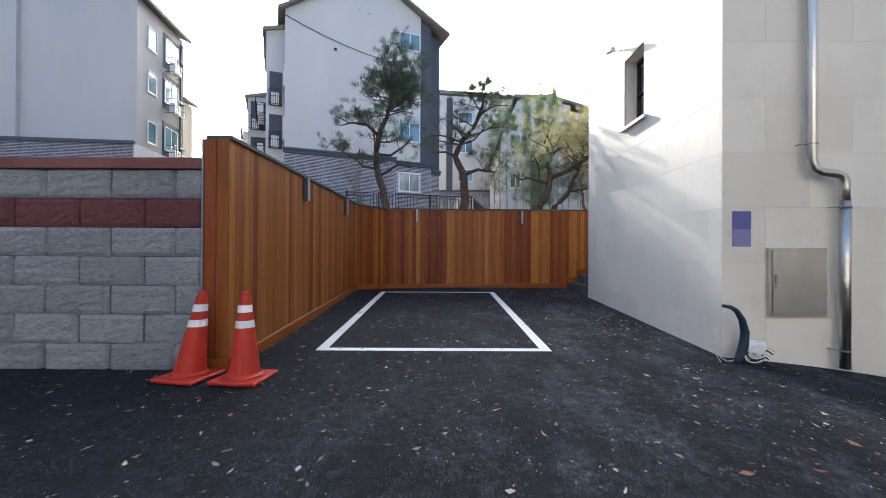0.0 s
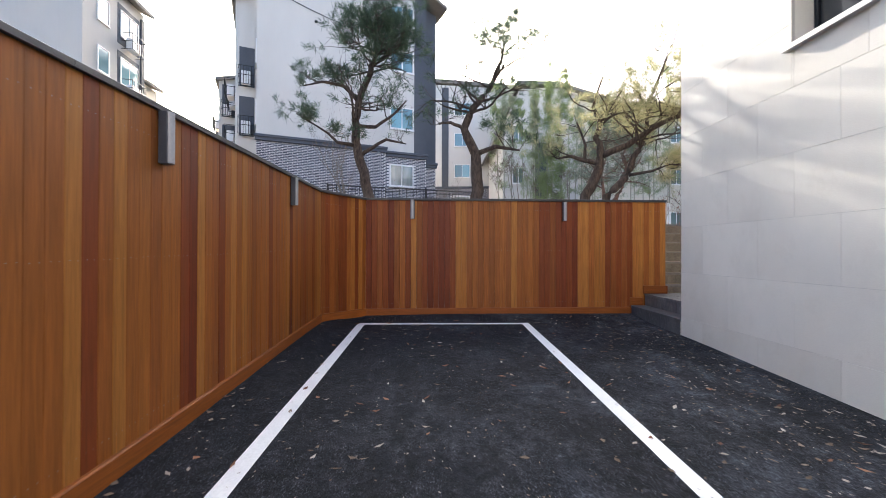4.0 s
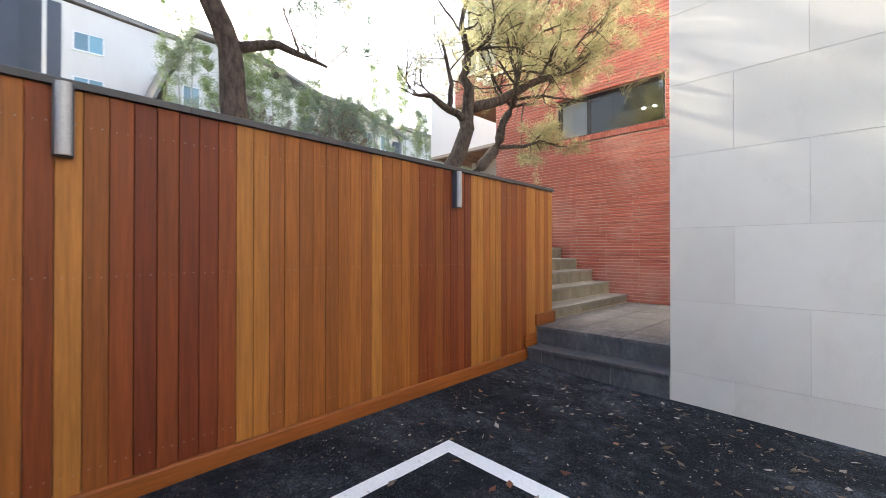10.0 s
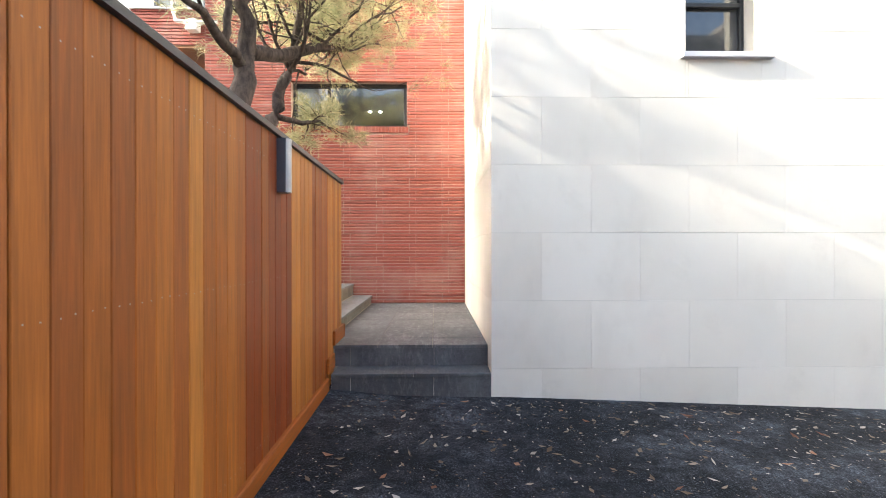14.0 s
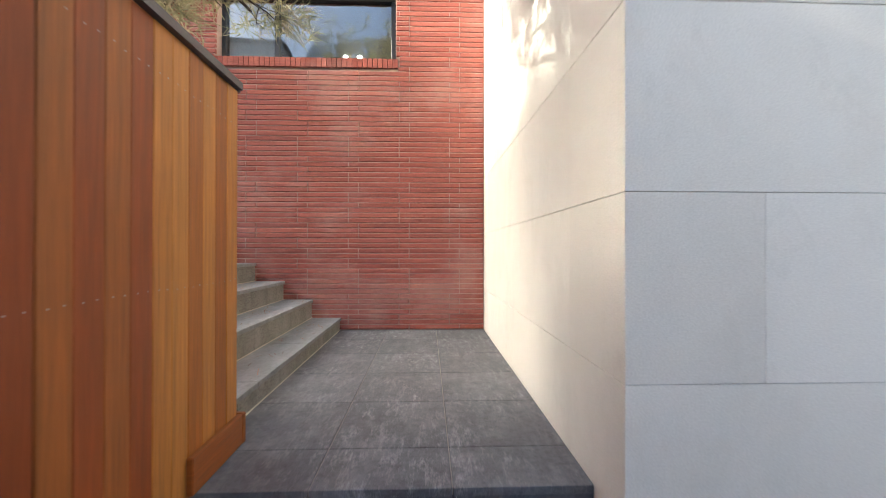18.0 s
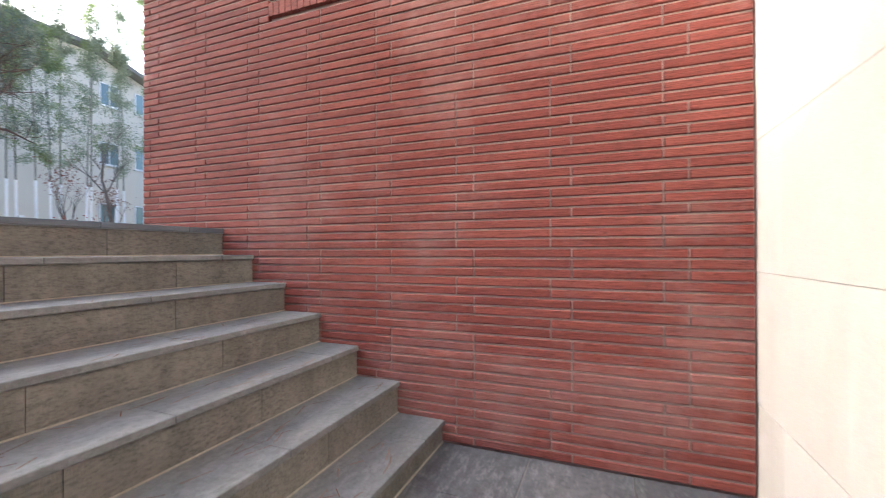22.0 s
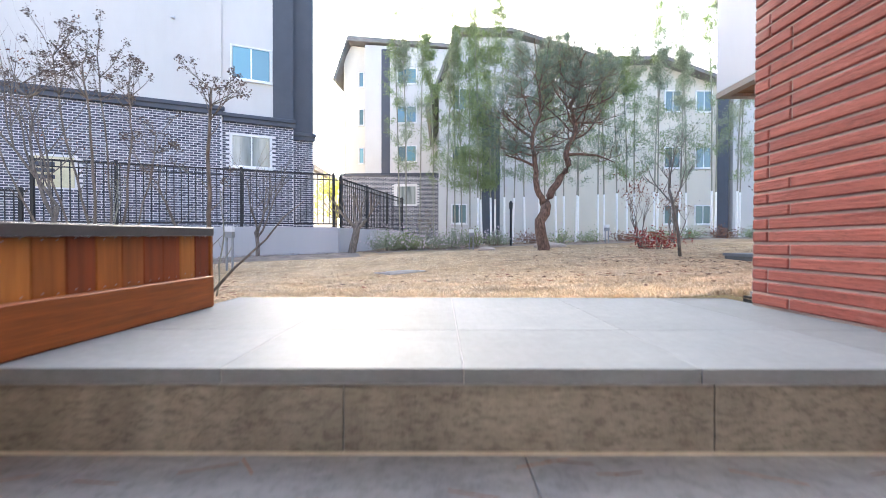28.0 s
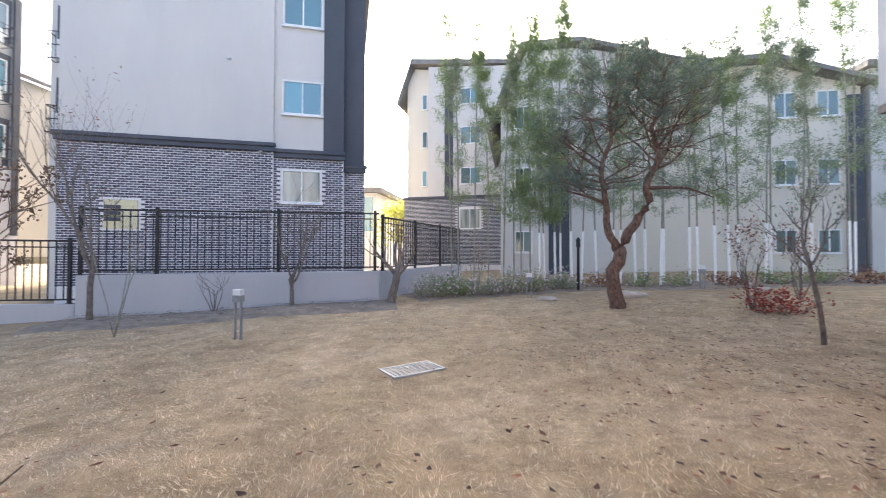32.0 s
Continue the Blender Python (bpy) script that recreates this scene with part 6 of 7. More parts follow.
for x, y, s in ((7.75, 22.9, 0.3), (8.1, 23.1, 0.2), (5.9, 22.6, 0.2), (11.3, 23.9, 0.16)):
    bm = bmesh.new()
    bmesh.ops.create_icosphere(bm, subdivisions=3, radius=1)
    for v in bm.verts:
        v.co *= 1 + 0.35 * noise.noise(v.co * 1.4 + Vector((x, y, 0)))
        v.co = Vector((v.co.x * s * 1.3, v.co.y * s, v.co.z * s * 0.45)) + Vector((x, y, lawn_z(x, y) + s * 0.1))
    me = bpy.data.meshes.new("garden_rock")
    bm.to_mesh(me)
    bm.free()
    me.materials.append(ROCK)
    me.shade_smooth()
    tagged(new("garden_rock", me), "pale weathered flat rock at the lawn's edge", "rock", "garden rocks")
# ---- plants ----
def wander(rng, start, way, length, r0, r1, bend, rise, n):
    """A crooked line of points with radii."""
    p, d = Vector(start), Vector(way).normalized()
    pts, rad = [p.copy()], [r0]
    for i in range(n):
        d = (d + Vector((rng.uniform(-1, 1), rng.uniform(-1, 1), rng.uniform(-1, 1))) * bend + Vector((0, 0, rise))).normalized()
        p = p + d * (length / n)
        pts.append(p.copy())
        rad.append(r0 + (r1 - r0) * (i + 1) / n)
    return pts, rad, d


def branch(rng, bm, start, way, length, radius, level, tips, cfg):
    """A limb with its own side limbs; ends are added to tips as (place, way)."""
    n = 6 if level == 0 else 4
    pts, rad, d = wander(rng, start, way, length, radius, radius * cfg["taper"], cfg["bend"], cfg["rise"], n)
    tube(bm, pts, rad, 7 if radius > 0.03 else (5 if radius > 0.012 else 4), cap=False)
    if level >= cfg["levels"]:
        tips.append((pts[-1], d))
        tips.append((pts[-2], d))
        return
    for k in range(cfg["kids"]):
        i = rng.randrange(max(1, n // 3), n + 1)
        side = Vector((rng.uniform(-1, 1), rng.uniform(-1, 1), rng.uniform(cfg["droop"], 0.7))).normalized()
        w = (d * cfg["along"] + side).normalized()
        branch(rng, bm, pts[i], w, length * rng.uniform(0.45, 0.75), rad[i] * 0.62, level + 1, tips, cfg)
    tips.append((pts[-1], d))


def needle_tufts(rng, tips, count, length, width, spread=1.0):
    """Thin needles that fan out from the twig ends."""
    vs, fs = [], []
    for p, d in tips:
        for _ in range(count):
            w = (Vector((rng.gauss(0, 1), rng.gauss(0, 1), rng.gauss(0.25, 1))).normalized() * spread + d * 0.7).normalized()
            side = w.cross(Vector((rng.uniform(-1, 1), rng.uniform(-1, 1), rng.uniform(-1, 1))))
            side = side.normalized() * width / 2 if side.length > 1e-6 else Vector((width / 2, 0, 0))
            o = p + w * (length * 0.06) + Vector((rng.uniform(-1, 1), rng.uniform(-1, 1), rng.uniform(-1, 1))) * length * 0.35
            k = len(vs)
            e = o + w * length * rng.uniform(0.6, 1.1)
            vs += [tuple(o - side), tuple(o + side), tuple(e)]
            fs.append((k, k + 1, k + 2))
    return vs, fs


def leaf_cloud(rng, spots, size, width=0.4, droop=0.3):
    """Single pointed leaves round the given places."""
    vs, fs = [], []
    for p, spread in spots:
        c = Vector(p) + Vector((rng.gauss(0, 1), rng.gauss(0, 1), rng.gauss(0, 1))) * spread
        a = Vector((rng.uniform(-1, 1), rng.uniform(-1, 1), rng.uniform(-1, 0.6) - droop)).normalized()
        b = a.cross(Vector((rng.uniform(-1, 1), rng.uniform(-1, 1), rng.uniform(-1, 1))))
        if b.length < 1e-6:
            continue
        l = size * rng.uniform(0.6, 1.3)
        a, b = a * l / 2, b.normalized() * l * width / 2
        k = len(vs)
        vs += [tuple(c - a), tuple(c + b), tuple(c + a), tuple(c - b)]
        fs.append((k, k + 1, k + 2, k + 3))
    return vs, fs


def crown(name, vf, material, owner, label=""):
    return raw(name, vf[0], vf[1], material, owner, label)


def pine(base, stems, limbs, cfg, seed, bark, leaf, tuft, label, cover=1.0):
    """stems: lists of (x, y, z, radius); limbs: (stem, index range, count, length, way bias)."""
    rng = random.Random(seed)
    t = thing("pine_tree", base, label, "tree", "pine trees")
    bm = bmesh.new()
    tips = []
    for st in stems:
        fine = []
        for (a, b) in zip(st, st[1:]):
            for i in range(3):
                f = i / 3
                jit = Vector((rng.uniform(-1, 1), rng.uniform(-1, 1), 0)) * a[3] * 0.35
                fine.append((Vector(a[:3]).lerp(Vector(b[:3]), f) + jit, a[3] + (b[3] - a[3]) * f))
        fine.append((Vector(st[-1][:3]), st[-1][3]))
        tube(bm, [p for p, r in fine], [r for p, r in fine], 10)
    for si, lo, hi, count, length, bias, *thin in limbs:
        st = stems[si]
        began = len(tips)
        for _ in range(count):
            f = rng.uniform(lo, hi) * (len(st) - 1)
            i = min(int(f), len(st) - 2)
            p = Vector(st[i][:3]).lerp(Vector(st[i + 1][:3]), f - i)
            r = (st[i][3] + (st[i + 1][3] - st[i][3]) * (f - i)) * 0.45
            a = rng.uniform(0, 2 * math.pi)
            w = Vector((math.cos(a), math.sin(a), rng.uniform(0.0, 0.45))) + Vector(bias)
            branch(rng, bm, p, w, length * rng.uniform(0.7, 1.2), min(0.03, max(0.008, r)), 0, tips, cfg)
        if thin:
            tips[began:] = [q for q in tips[began:] if rng.random() < thin[0]]
    part("trunk", bm, bark, t, smooth=True)
    keep_tips = [q for q in tips if rng.random() < cover]
    crown("crown", needle_tufts(rng, keep_tips, *tuft), leaf, t)
    return t


PCFG = dict(levels=2, kids=4, taper=0.45, bend=0.28, rise=0.05, droop=-0.35, along=0.7)
pine((-1.6, 11.2, 1.9), [
    [(-1.6, 11.2, 1.7, 0.12), (-1.66, 11.2, 2.55, 0.105), (-1.87, 11.2, 3.16, 0.095), (-1.95, 11.2, 3.6, 0.085), (-1.94, 11.2, 4.0, 0.075), (-1.9, 11.2, 4.4, 0.065), (-1.66, 11.2, 4.95, 0.055), (-1.55, 11.2, 5.35, 0.045), (-1.55, 11.2, 5.75, 0.03), (-1.55, 11.2, 6.1, 0.012)],
    [(-1.9, 11.2, 3.28, 0.045), (-1.75, 11.15, 3.36, 0.04), (-1.33, 11.1, 3.6, 0.03), (-0.93, 11.05, 3.5, 0.012)],
    [(-1.93, 11.2, 3.5, 0.04), (-2.3, 11.15, 3.55, 0.03), (-2.47, 11.1, 3.72, 0.022), (-3.05, 11.0, 4.07, 0.01)],
    [(-1.95, 11.2, 3.9, 0.04), (-1.56, 11.2, 3.87, 0.035), (-1.2, 11.15, 4.1, 0.025), (-0.93, 11.1, 4.36, 0.012)],
    [(-1.9, 11.2, 4.4, 0.045), (-2.2, 11.2, 4.7, 0.035), (-2.6, 11.15, 4.75, 0.025), (-2.95, 11.1, 4.65, 0.012)]],
     [(0, 0.66, 1.0, 34, 0.72, (0.12, 0, 0.0)), (0, 0.4, 0.62, 5, 0.8, (0, 0, 0.1), 0.35), (1, 0.5, 1.0, 2, 0.35, (0.3, 0, 0.2), 0.1), (2, 0.5, 1.0, 6, 0.42, (-0.1, 0, 0.1), 0.5), (3, 0.5, 1.0, 4, 0.5, (0.2, 0, 0.3), 0.35), (4, 0.5, 0.9, 6, 0.42, (0.0, 0, 0.1), 0.5)],
     PCFG, 3, BARK, NEEDLE, (24, 0.15, 0.011), "tall crooked pine with tufted green needles behind the fence", 0.55)
pine((0.45, 11.2, 1.9), [
    [(0.42, 11.2, 1.7, 0.13), (0.45, 11.2, 2.6, 0.12), (0.47, 11.2, 3.35, 0.1), (0.22, 11.2, 3.86, 0.08), (0.4, 11.2, 4.25, 0.07), (0.7, 11.2, 4.62, 0.055), (0.95, 11.2, 5.2, 0.035), (1.05, 11.2, 5.7, 0.012)],
    [(0.47, 11.2, 3.35, 0.055), (0.84, 11.1, 3.47, 0.042), (1.29, 11.0, 3.37, 0.015)],
    [(0.22, 11.2, 3.86, 0.04), (-0.05, 11.2, 3.97, 0.03), (-0.3, 11.2, 3.95, 0.012)]],
     [(0, 0.5, 0.75, 7, 0.85, (-0.2, 0, 0.15), 0.7), (0, 0.7, 1.0, 13, 0.8, (0.1, 0, 0.15)), (1, 0.5, 1.0, 4, 0.5, (0.2, 0, 0.3), 0.5), (2, 0.6, 1.0, 3, 0.45, (-0.3, 0, 0.1), 0.4)],
     PCFG, 8, BARK, NEEDLE, (22, 0.14, 0.011), "leaning sparse pine with a kinked trunk behind the fence", 0.5)
CCFG = dict(levels=2, kids=4, taper=0.45, bend=0.34, rise=0.03, droop=-0.4, along=0.6)
pine((2.4, 10.27, 1.9), [
    [(2.3, 10.28, 1.7, 0.1), (2.33, 10.27, 2.4, 0.09), (2.56, 10.25, 2.87, 0.08), (2.6, 10.25, 3.1, 0.07), (2.5, 10.25, 3.41, 0.05), (2.56, 10.25, 3.7, 0.04), (2.43, 10.25, 3.95, 0.03), (2.6, 10.2, 4.5, 0.012)],
    [(2.6, 10.25, 3.1, 0.06), (3.0, 10.15, 3.27, 0.055), (3.35, 10.0, 3.5, 0.045), (3.7, 9.85, 3.7, 0.035), (4.05, 9.7, 3.95, 0.02), (4.3, 9.55, 4.1, 0.01)],
    [(2.62, 10.3, 1.8, 0.075), (2.7, 10.27, 2.39, 0.07), (3.02, 10.22, 2.71, 0.06), (3.15, 10.2, 3.08, 0.05), (3.3, 10.15, 3.36, 0.04), (3.35, 10.1, 4.0, 0.03), (3.65, 10.0, 4.8, 0.012)],
    [(2.58, 10.25, 2.95, 0.045), (2.3, 10.28, 3.02, 0.038), (2.05, 10.3, 3.1, 0.028), (1.8, 10.3, 3.05, 0.012)],
    [(2.3, 10.28, 3.02, 0.03), (2.3, 10.25, 3.28, 0.025), (2.15, 10.25, 3.7, 0.01)],
    [(3.05, 10.2, 2.75, 0.03), (3.4, 10.1, 2.8, 0.022), (3.65, 10.0, 2.9, 0.014), (3.95, 9.9, 2.85, 0.007)]],
     [(1, 0.35, 1.0, 20, 0.75, (0.25, -0.1, 0.25)), (2, 0.55, 1.0, 20, 0.85, (0.35, -0.1, 0.2)), (0, 0.6, 1.0, 9, 0.75, (0.0, 0, 0.2), 0.45), (3, 0.5, 1.0, 5, 0.5, (-0.3, 0, 0.2), 0.2), (4, 0.4, 1.0, 5, 0.5, (-0.2, 0, 0.2), 0.25), (5, 0.4, 1.0, 6, 0.35, (0.3, 0, 0.0), 0.7)],
     CCFG, 12, BARK, TANNEEDLE, (26, 0.13, 0.0075), "twisted pine with yellowing tan needles beside the brick house", 0.6)
GCFG = dict(levels=2, kids=4, taper=0.5, bend=0.3, rise=0.03, droop=-0.35, along=0.55)
pine((7.17, 21.15, 2.05), [
    [(7.18, 21.15, 1.9, 0.17), (7.08, 21.15, 2.6, 0.14), (7.25, 21.15, 3.2, 0.125), (7.2, 21.15, 3.3, 0.11)],
    [(7.2, 21.15, 3.25, 0.085), (6.99, 21.15, 3.62, 0.075), (6.98, 21.15, 4.3, 0.062), (6.88, 21.15, 4.93, 0.05), (7.1, 21.15, 5.5, 0.038), (7.05, 21.15, 6.2, 0.025), (7.2, 21.15, 6.8, 0.012)],
    [(7.25, 21.15, 3.25, 0.1), (7.52, 21.15, 3.77, 0.09), (7.85, 21.15, 4.24, 0.08), (7.74, 21.15, 4.51, 0.07), (8.0, 21.15, 5.14, 0.058), (7.86, 21.15, 5.72, 0.045), (8.15, 21.15, 6.3, 0.03), (8.1, 21.15, 6.9, 0.012)],
    [(7.74, 21.15, 4.5, 0.04), (8.06, 21.1, 4.5, 0.034), (8.5, 21.0, 4.45, 0.024), (8.9, 20.9, 4.25, 0.01)],
    [(6.97, 21.15, 4.2, 0.036), (6.6, 21.1, 4.35, 0.028), (6.15, 21.0, 4.46, 0.012)],
    [(6.9, 21.15, 4.9, 0.036), (6.5, 21.2, 5.2, 0.028), (6.1, 21.2, 5.6, 0.012)]],
     [(1, 0.35, 1.0, 22, 1.0, (-0.35, 0, 0.15)), (2, 0.5, 1.0, 26, 1.05, (0.25, 0, 0.1)), (1, 0.7, 1.0, 9, 0.9, (0.1, 0, 0.35)), (2, 0.75, 1.0, 12, 0.9, (-0.3, 0, 0.3)), (3, 0.4, 1.0, 6, 0.55, (0.2, 0, 0.2), 0.6), (4, 0.4, 1.0, 8, 0.6, (-0.2, 0, 0.2)), (5, 0.3, 1.0, 9, 0.7, (-0.2, 0, 0.3))],
     GCFG, 17, REDBARK, GREYNEEDLE, (9, 0.15, 0.011), "sculpted pine with forked reddish trunk on the lawn", 0.6)


def bare_tree(base, height, spread, seed, name="bare_tree", label="leafless small tree with thin grey branches", trunks=1, lean=(0, 0), leaves=0, leaf=None, fork=0.35, r0=0.05, leaf_size=0.06, kids=4, group="small bare trees"):
    rng = random.Random(seed)
    t = thing(name, base, label, "tree" if name != "bare_shrub" else "shrub", group)
    bm = bmesh.new()
    tips = []
    cfg = dict(levels=2, kids=kids, taper=0.4, bend=0.16, rise=0.1, droop=-0.05, along=1.0)
    for k in range(trunks):
        a = rng.uniform(0, 6.28)
        way = Vector((lean[0] + (math.cos(a) * 0.35 if trunks > 1 else 0), lean[1] + (math.sin(a) * 0.35 if trunks > 1 else 0), 1))
        pts, rad, d = wander(rng, (base[0], base[1], base[2] - 0.08), way, height * fork, r0, r0 * 0.75, 0.12, 0.05, 5)
        tube(bm, pts, rad, 8)
        for _ in range(4 if trunks == 1 else 2):
            a = rng.uniform(0, 6.28)
            w = Vector((math.cos(a) * spread, math.sin(a) * spread, 1.0))
            branch(rng, bm, pts[rng.randrange(4, 6)], w, height * (1 - fork) * rng.uniform(0.55, 0.9), r0 * 0.5, 0, tips, cfg)
    part("trunk", bm, STALK if r0 < 0.01 else GREYBARK, t, smooth=True)
    if leaves:
        spots = [(rng.choice(tips)[0], 0.07) for _ in range(leaves)]
        crown("leaves", leaf_cloud(rng, spots, leaf_size), leaf or RUSTLEAF, t)
    return t


bare_tree((8.98, 18.2, 1.99), 2.7, 0.8, 51, label="small spreading tree with few leaves on the lawn", lean=(-0.12, 0), leaves=260, leaf=PALELEAF, fork=0.5, r0=0.032, leaf_size=0.06, kids=5)
bare_tree((-0.3, 21.6, 1.75), 2.9, 0.7, 52, label="small leafless tree before the low wall", fork=0.3, r0=0.06)
bare_tree((2.05, 22.2, 1.85), 2.3, 0.9, 53, label="stubby pruned tree with thick forked trunk", fork=0.45, r0=0.12, kids=3)
bare_tree((-3.95, 19.7, 1.65), 4.6, 0.6, 54, label="leafless tree with long arching twigs and seed heads", fork=0.32, r0=0.065, kids=5, leaves=160, leaf=BROWNLEAF, leaf_size=0.07)
SHRUBS = (((-1.85, 18.4, 1.72), 2.5, 62, 4),)
for p, h, s, n in SHRUBS:
    bare_tree(p, h, 0.35, s, "bare_shrub", "tall bare shrub with dry brown seed heads", trunks=n, leaves=120, leaf=BROWNLEAF, fork=0.6, r0=0.008, leaf_size=0.038, kids=3, group="bare shrubs by the fence")


def umbel_shrub(base, stems, seed, label):
    """Upright bare stems, each ending in a fan of twigs that carry dry seed heads."""
    rng = random.Random(seed)
    t = thing("bare_shrub", base, label, "shrub", "bare shrubs by the fence")
    heads = []
    for pts, r0, fan in stems:
        bm = bmesh.new()
        fine = []
        for a, b in zip(pts, pts[1:]):
            for i in range(4):
                jit = Vector((rng.uniform(-1, 1), rng.uniform(-1, 1), 0)) * 0.008
                fine.append(Vector(a).lerp(Vector(b), i / 4) + jit)
        fine.append(Vector(pts[-1]))
        n = len(fine)
        tube(bm, fine, [r0 * (1 - 0.6 * i / n) for i in range(n)], 7)
        for _ in range(fan):
            at = fine[-1 - rng.randrange(0, 3)]
            a = rng.uniform(0, 6.28)
            w = Vector((math.cos(a) * 0.8, math.sin(a) * 0.8, rng.uniform(0.25, 1.2)))
            p, rad, d = wander(rng, at, w, rng.uniform(0.16, 0.42), min(0.0042, r0 * 0.32), 0.0014, 0.16, 0.1, 4)
            tube(bm, p, rad, 5, cap=False)
            heads.append(p[-1])
            q, rad, d = wander(rng, p[2], w + Vector((rng.uniform(-1, 1), rng.uniform(-1, 1), 0.4)), rng.uniform(0.08, 0.2), min(0.003, r0 * 0.2), 0.0012, 0.16, 0.1, 3)
            tube(bm, q, rad, 4, cap=False)
            heads.append(q[-1])
        for _ in range(5):
            at = fine[rng.randrange(n // 4, n - 2)]
            a = rng.uniform(0, 6.28)
            p, rad, d = wander(rng, at, (math.cos(a), math.sin(a), 0.9), rng.uniform(0.08, 0.22), r0 * 0.25, 0.0015, 0.2, 0.1, 3)
            tube(bm, p, rad, 4, cap=False)
        part("stem", bm, STALK if r0 < 0.008 else GREYBARK, t, smooth=True)
    spots = [(h, 0.017) for h in heads for _ in range(26)]
    crown("seed_head", leaf_cloud(rng, spots, 0.019, 0.6), SEEDHEAD, t, "dry brown seed heads")["kind"] = "stuff"


umbel_shrub((3.05, 13.4, 1.95), [
    ([(3.06, 13.38, 1.88), (3.04, 13.42, 2.3), (3.0, 13.48, 2.85), (3.0, 13.52, 3.3)], 0.019, 11),
    ([(3.0, 13.36, 1.88), (2.9, 13.36, 2.2), (2.8, 13.34, 2.5), (2.74, 13.36, 2.62)], 0.011, 3),
    ([(3.08, 13.44, 1.88), (3.1, 13.48, 2.3), (3.07, 13.5, 2.6)], 0.006, 2)], 61, "slim bare shrub with dry seed heads by the fence")
umbel_shrub((1.9, 13.9, 1.9), [
    ([(1.9, 13.9, 1.82), (1.86, 13.92, 2.4), (1.8, 13.95, 3.1), (1.74, 13.95, 3.65)], 0.014, 12),
    ([(1.95, 13.95, 1.82), (2.02, 14.0, 2.4), (2.08, 14.02, 3.1), (2.06, 14.0, 3.5)], 0.011, 10),
    ([(1.86, 13.9, 1.82), (1.8, 13.92, 2.4), (1.6, 13.94, 3.1), (1.5, 13.96, 3.72)], 0.011, 12),
    ([(1.84, 13.88, 1.82), (1.65, 13.9, 2.4), (1.42, 13.92, 3.0), (1.28, 13.94, 3.5)], 0.01, 11),
    ([(1.88, 13.96, 1.82), (1.84, 14.1, 2.4), (1.72, 14.2, 3.1), (1.6, 14.26, 3.85)], 0.01, 10),
    ([(1.8, 13.84, 1.82), (1.55, 13.8, 2.3), (1.3, 13.78, 2.8), (1.15, 13.8, 3.25)], 0.009, 9),
    ([(1.98, 13.9, 1.82), (2.16, 13.94, 2.3), (2.27, 13.96, 2.8), (2.3, 13.98, 3.1)], 0.008, 7)], 63, "clump of bare shrub stems topped with dry seed heads")
stick = thing("leaning_branch", (3.15, 13.2, 1.95), "single bare stem leaning out over the lawn", "branch")
bm = bmesh.new()
tube(bm, [(3.13, 13.2, 1.88), (3.3, 13.22, 2.08), (3.5, 13.22, 2.26), (3.62, 13.2, 2.4), (3.75, 13.2, 2.5)], [0.01, 0.008, 0.006, 0.0045, 0.002], 6)
part("stem", bm, GREYBARK, stick)
bare_tree((-1.9, 20.9, 1.7), 1.35, 1.4, 66, "bare_shrub", "low twiggy shrub at the foot of the wall", trunks=5, fork=0.5, r0=0.012, kids=3, group="bare shrubs by the fence")
bare_tree((10.6, 17.9, 2.02), 1.3, 0.6, 67, "bare_shrub", "low shrub with clumps of brown leaves", trunks=5, leaves=300, leaf=DARKLEAF, fork=0.5, r0=0.014, leaf_size=0.06, kids=3)
bare_tree((9.6, 21.0, 2.08), 1.7, 0.5, 68, "bare_shrub", "brown-leaved shrub behind the red bush", trunks=6, leaves=260, leaf=RUSTLEAF, fork=0.55, r0=0.014, leaf_size=0.07, kids=3)
bare_tree((11.2, 22.3, 2.12), 1.6, 0.5, 69, "bare_shrub", "straggling brown shrub among the slender trees", trunks=6, leaves=300, leaf=BROWNLEAF, fork=0.55, r0=0.014, leaf_size=0.07, kids=3)
bare_tree((15.5, 23.2, 2.15), 1.8, 0.5, 70, "bare_shrub", "straggling brown shrub among the slender trees", trunks=6, leaves=300, leaf=BROWNLEAF, fork=0.55, r0=0.014, leaf_size=0.07, kids=3)


def mound(name, x, y, rx, ry, h, n, size, leaf, label, seed, extra=None):
    """A low leafy bush: twigs and many leaves in an uneven heap."""
    rng = random.Random(seed)
    z = lawn_z(x, y)
    t = thing(name, (x, y, z), label, "shrub", "low bushes")
    spots = []
    bm = bmesh.new()
    for _ in range(26):
        a, r = rng.uniform(0, 6.28), math.sqrt(rng.random())
        e = (x + rx * r * math.cos(a), y + ry * r * math.sin(a), z + h * (1 - 0.6 * r * r) * rng.uniform(0.6, 1.1))
        tube(bm, [(x + rx * 0.4 * r * math.cos(a), y + ry * 0.4 * r * math.sin(a), z - 0.03), e], [0.008, 0.003], 4, cap=False)
        spots.append(e)
    part("twig", bm, GREYBARK, t)
    pts = []
    for _ in range(n):
        e = Vector(rng.choice(spots))
        f = rng.uniform(0.35, 1.05)
        pts.append(((x + (e.x - x) * f, y + (e.y - y) * f, z + (e.z - z) * f), 0.07))
    crown("leaves", leaf_cloud(rng, pts, size, 0.5), leaf, t)
    if extra:
        fl = [((e[0], e[1], e[2]), 0.1) for e in spots for _ in range(extra)]
        crown("flower", leaf_cloud(rng, fl, 0.055, 0.9), FLOWER, t, "pale lilac blooms")["kind"] = "stuff"


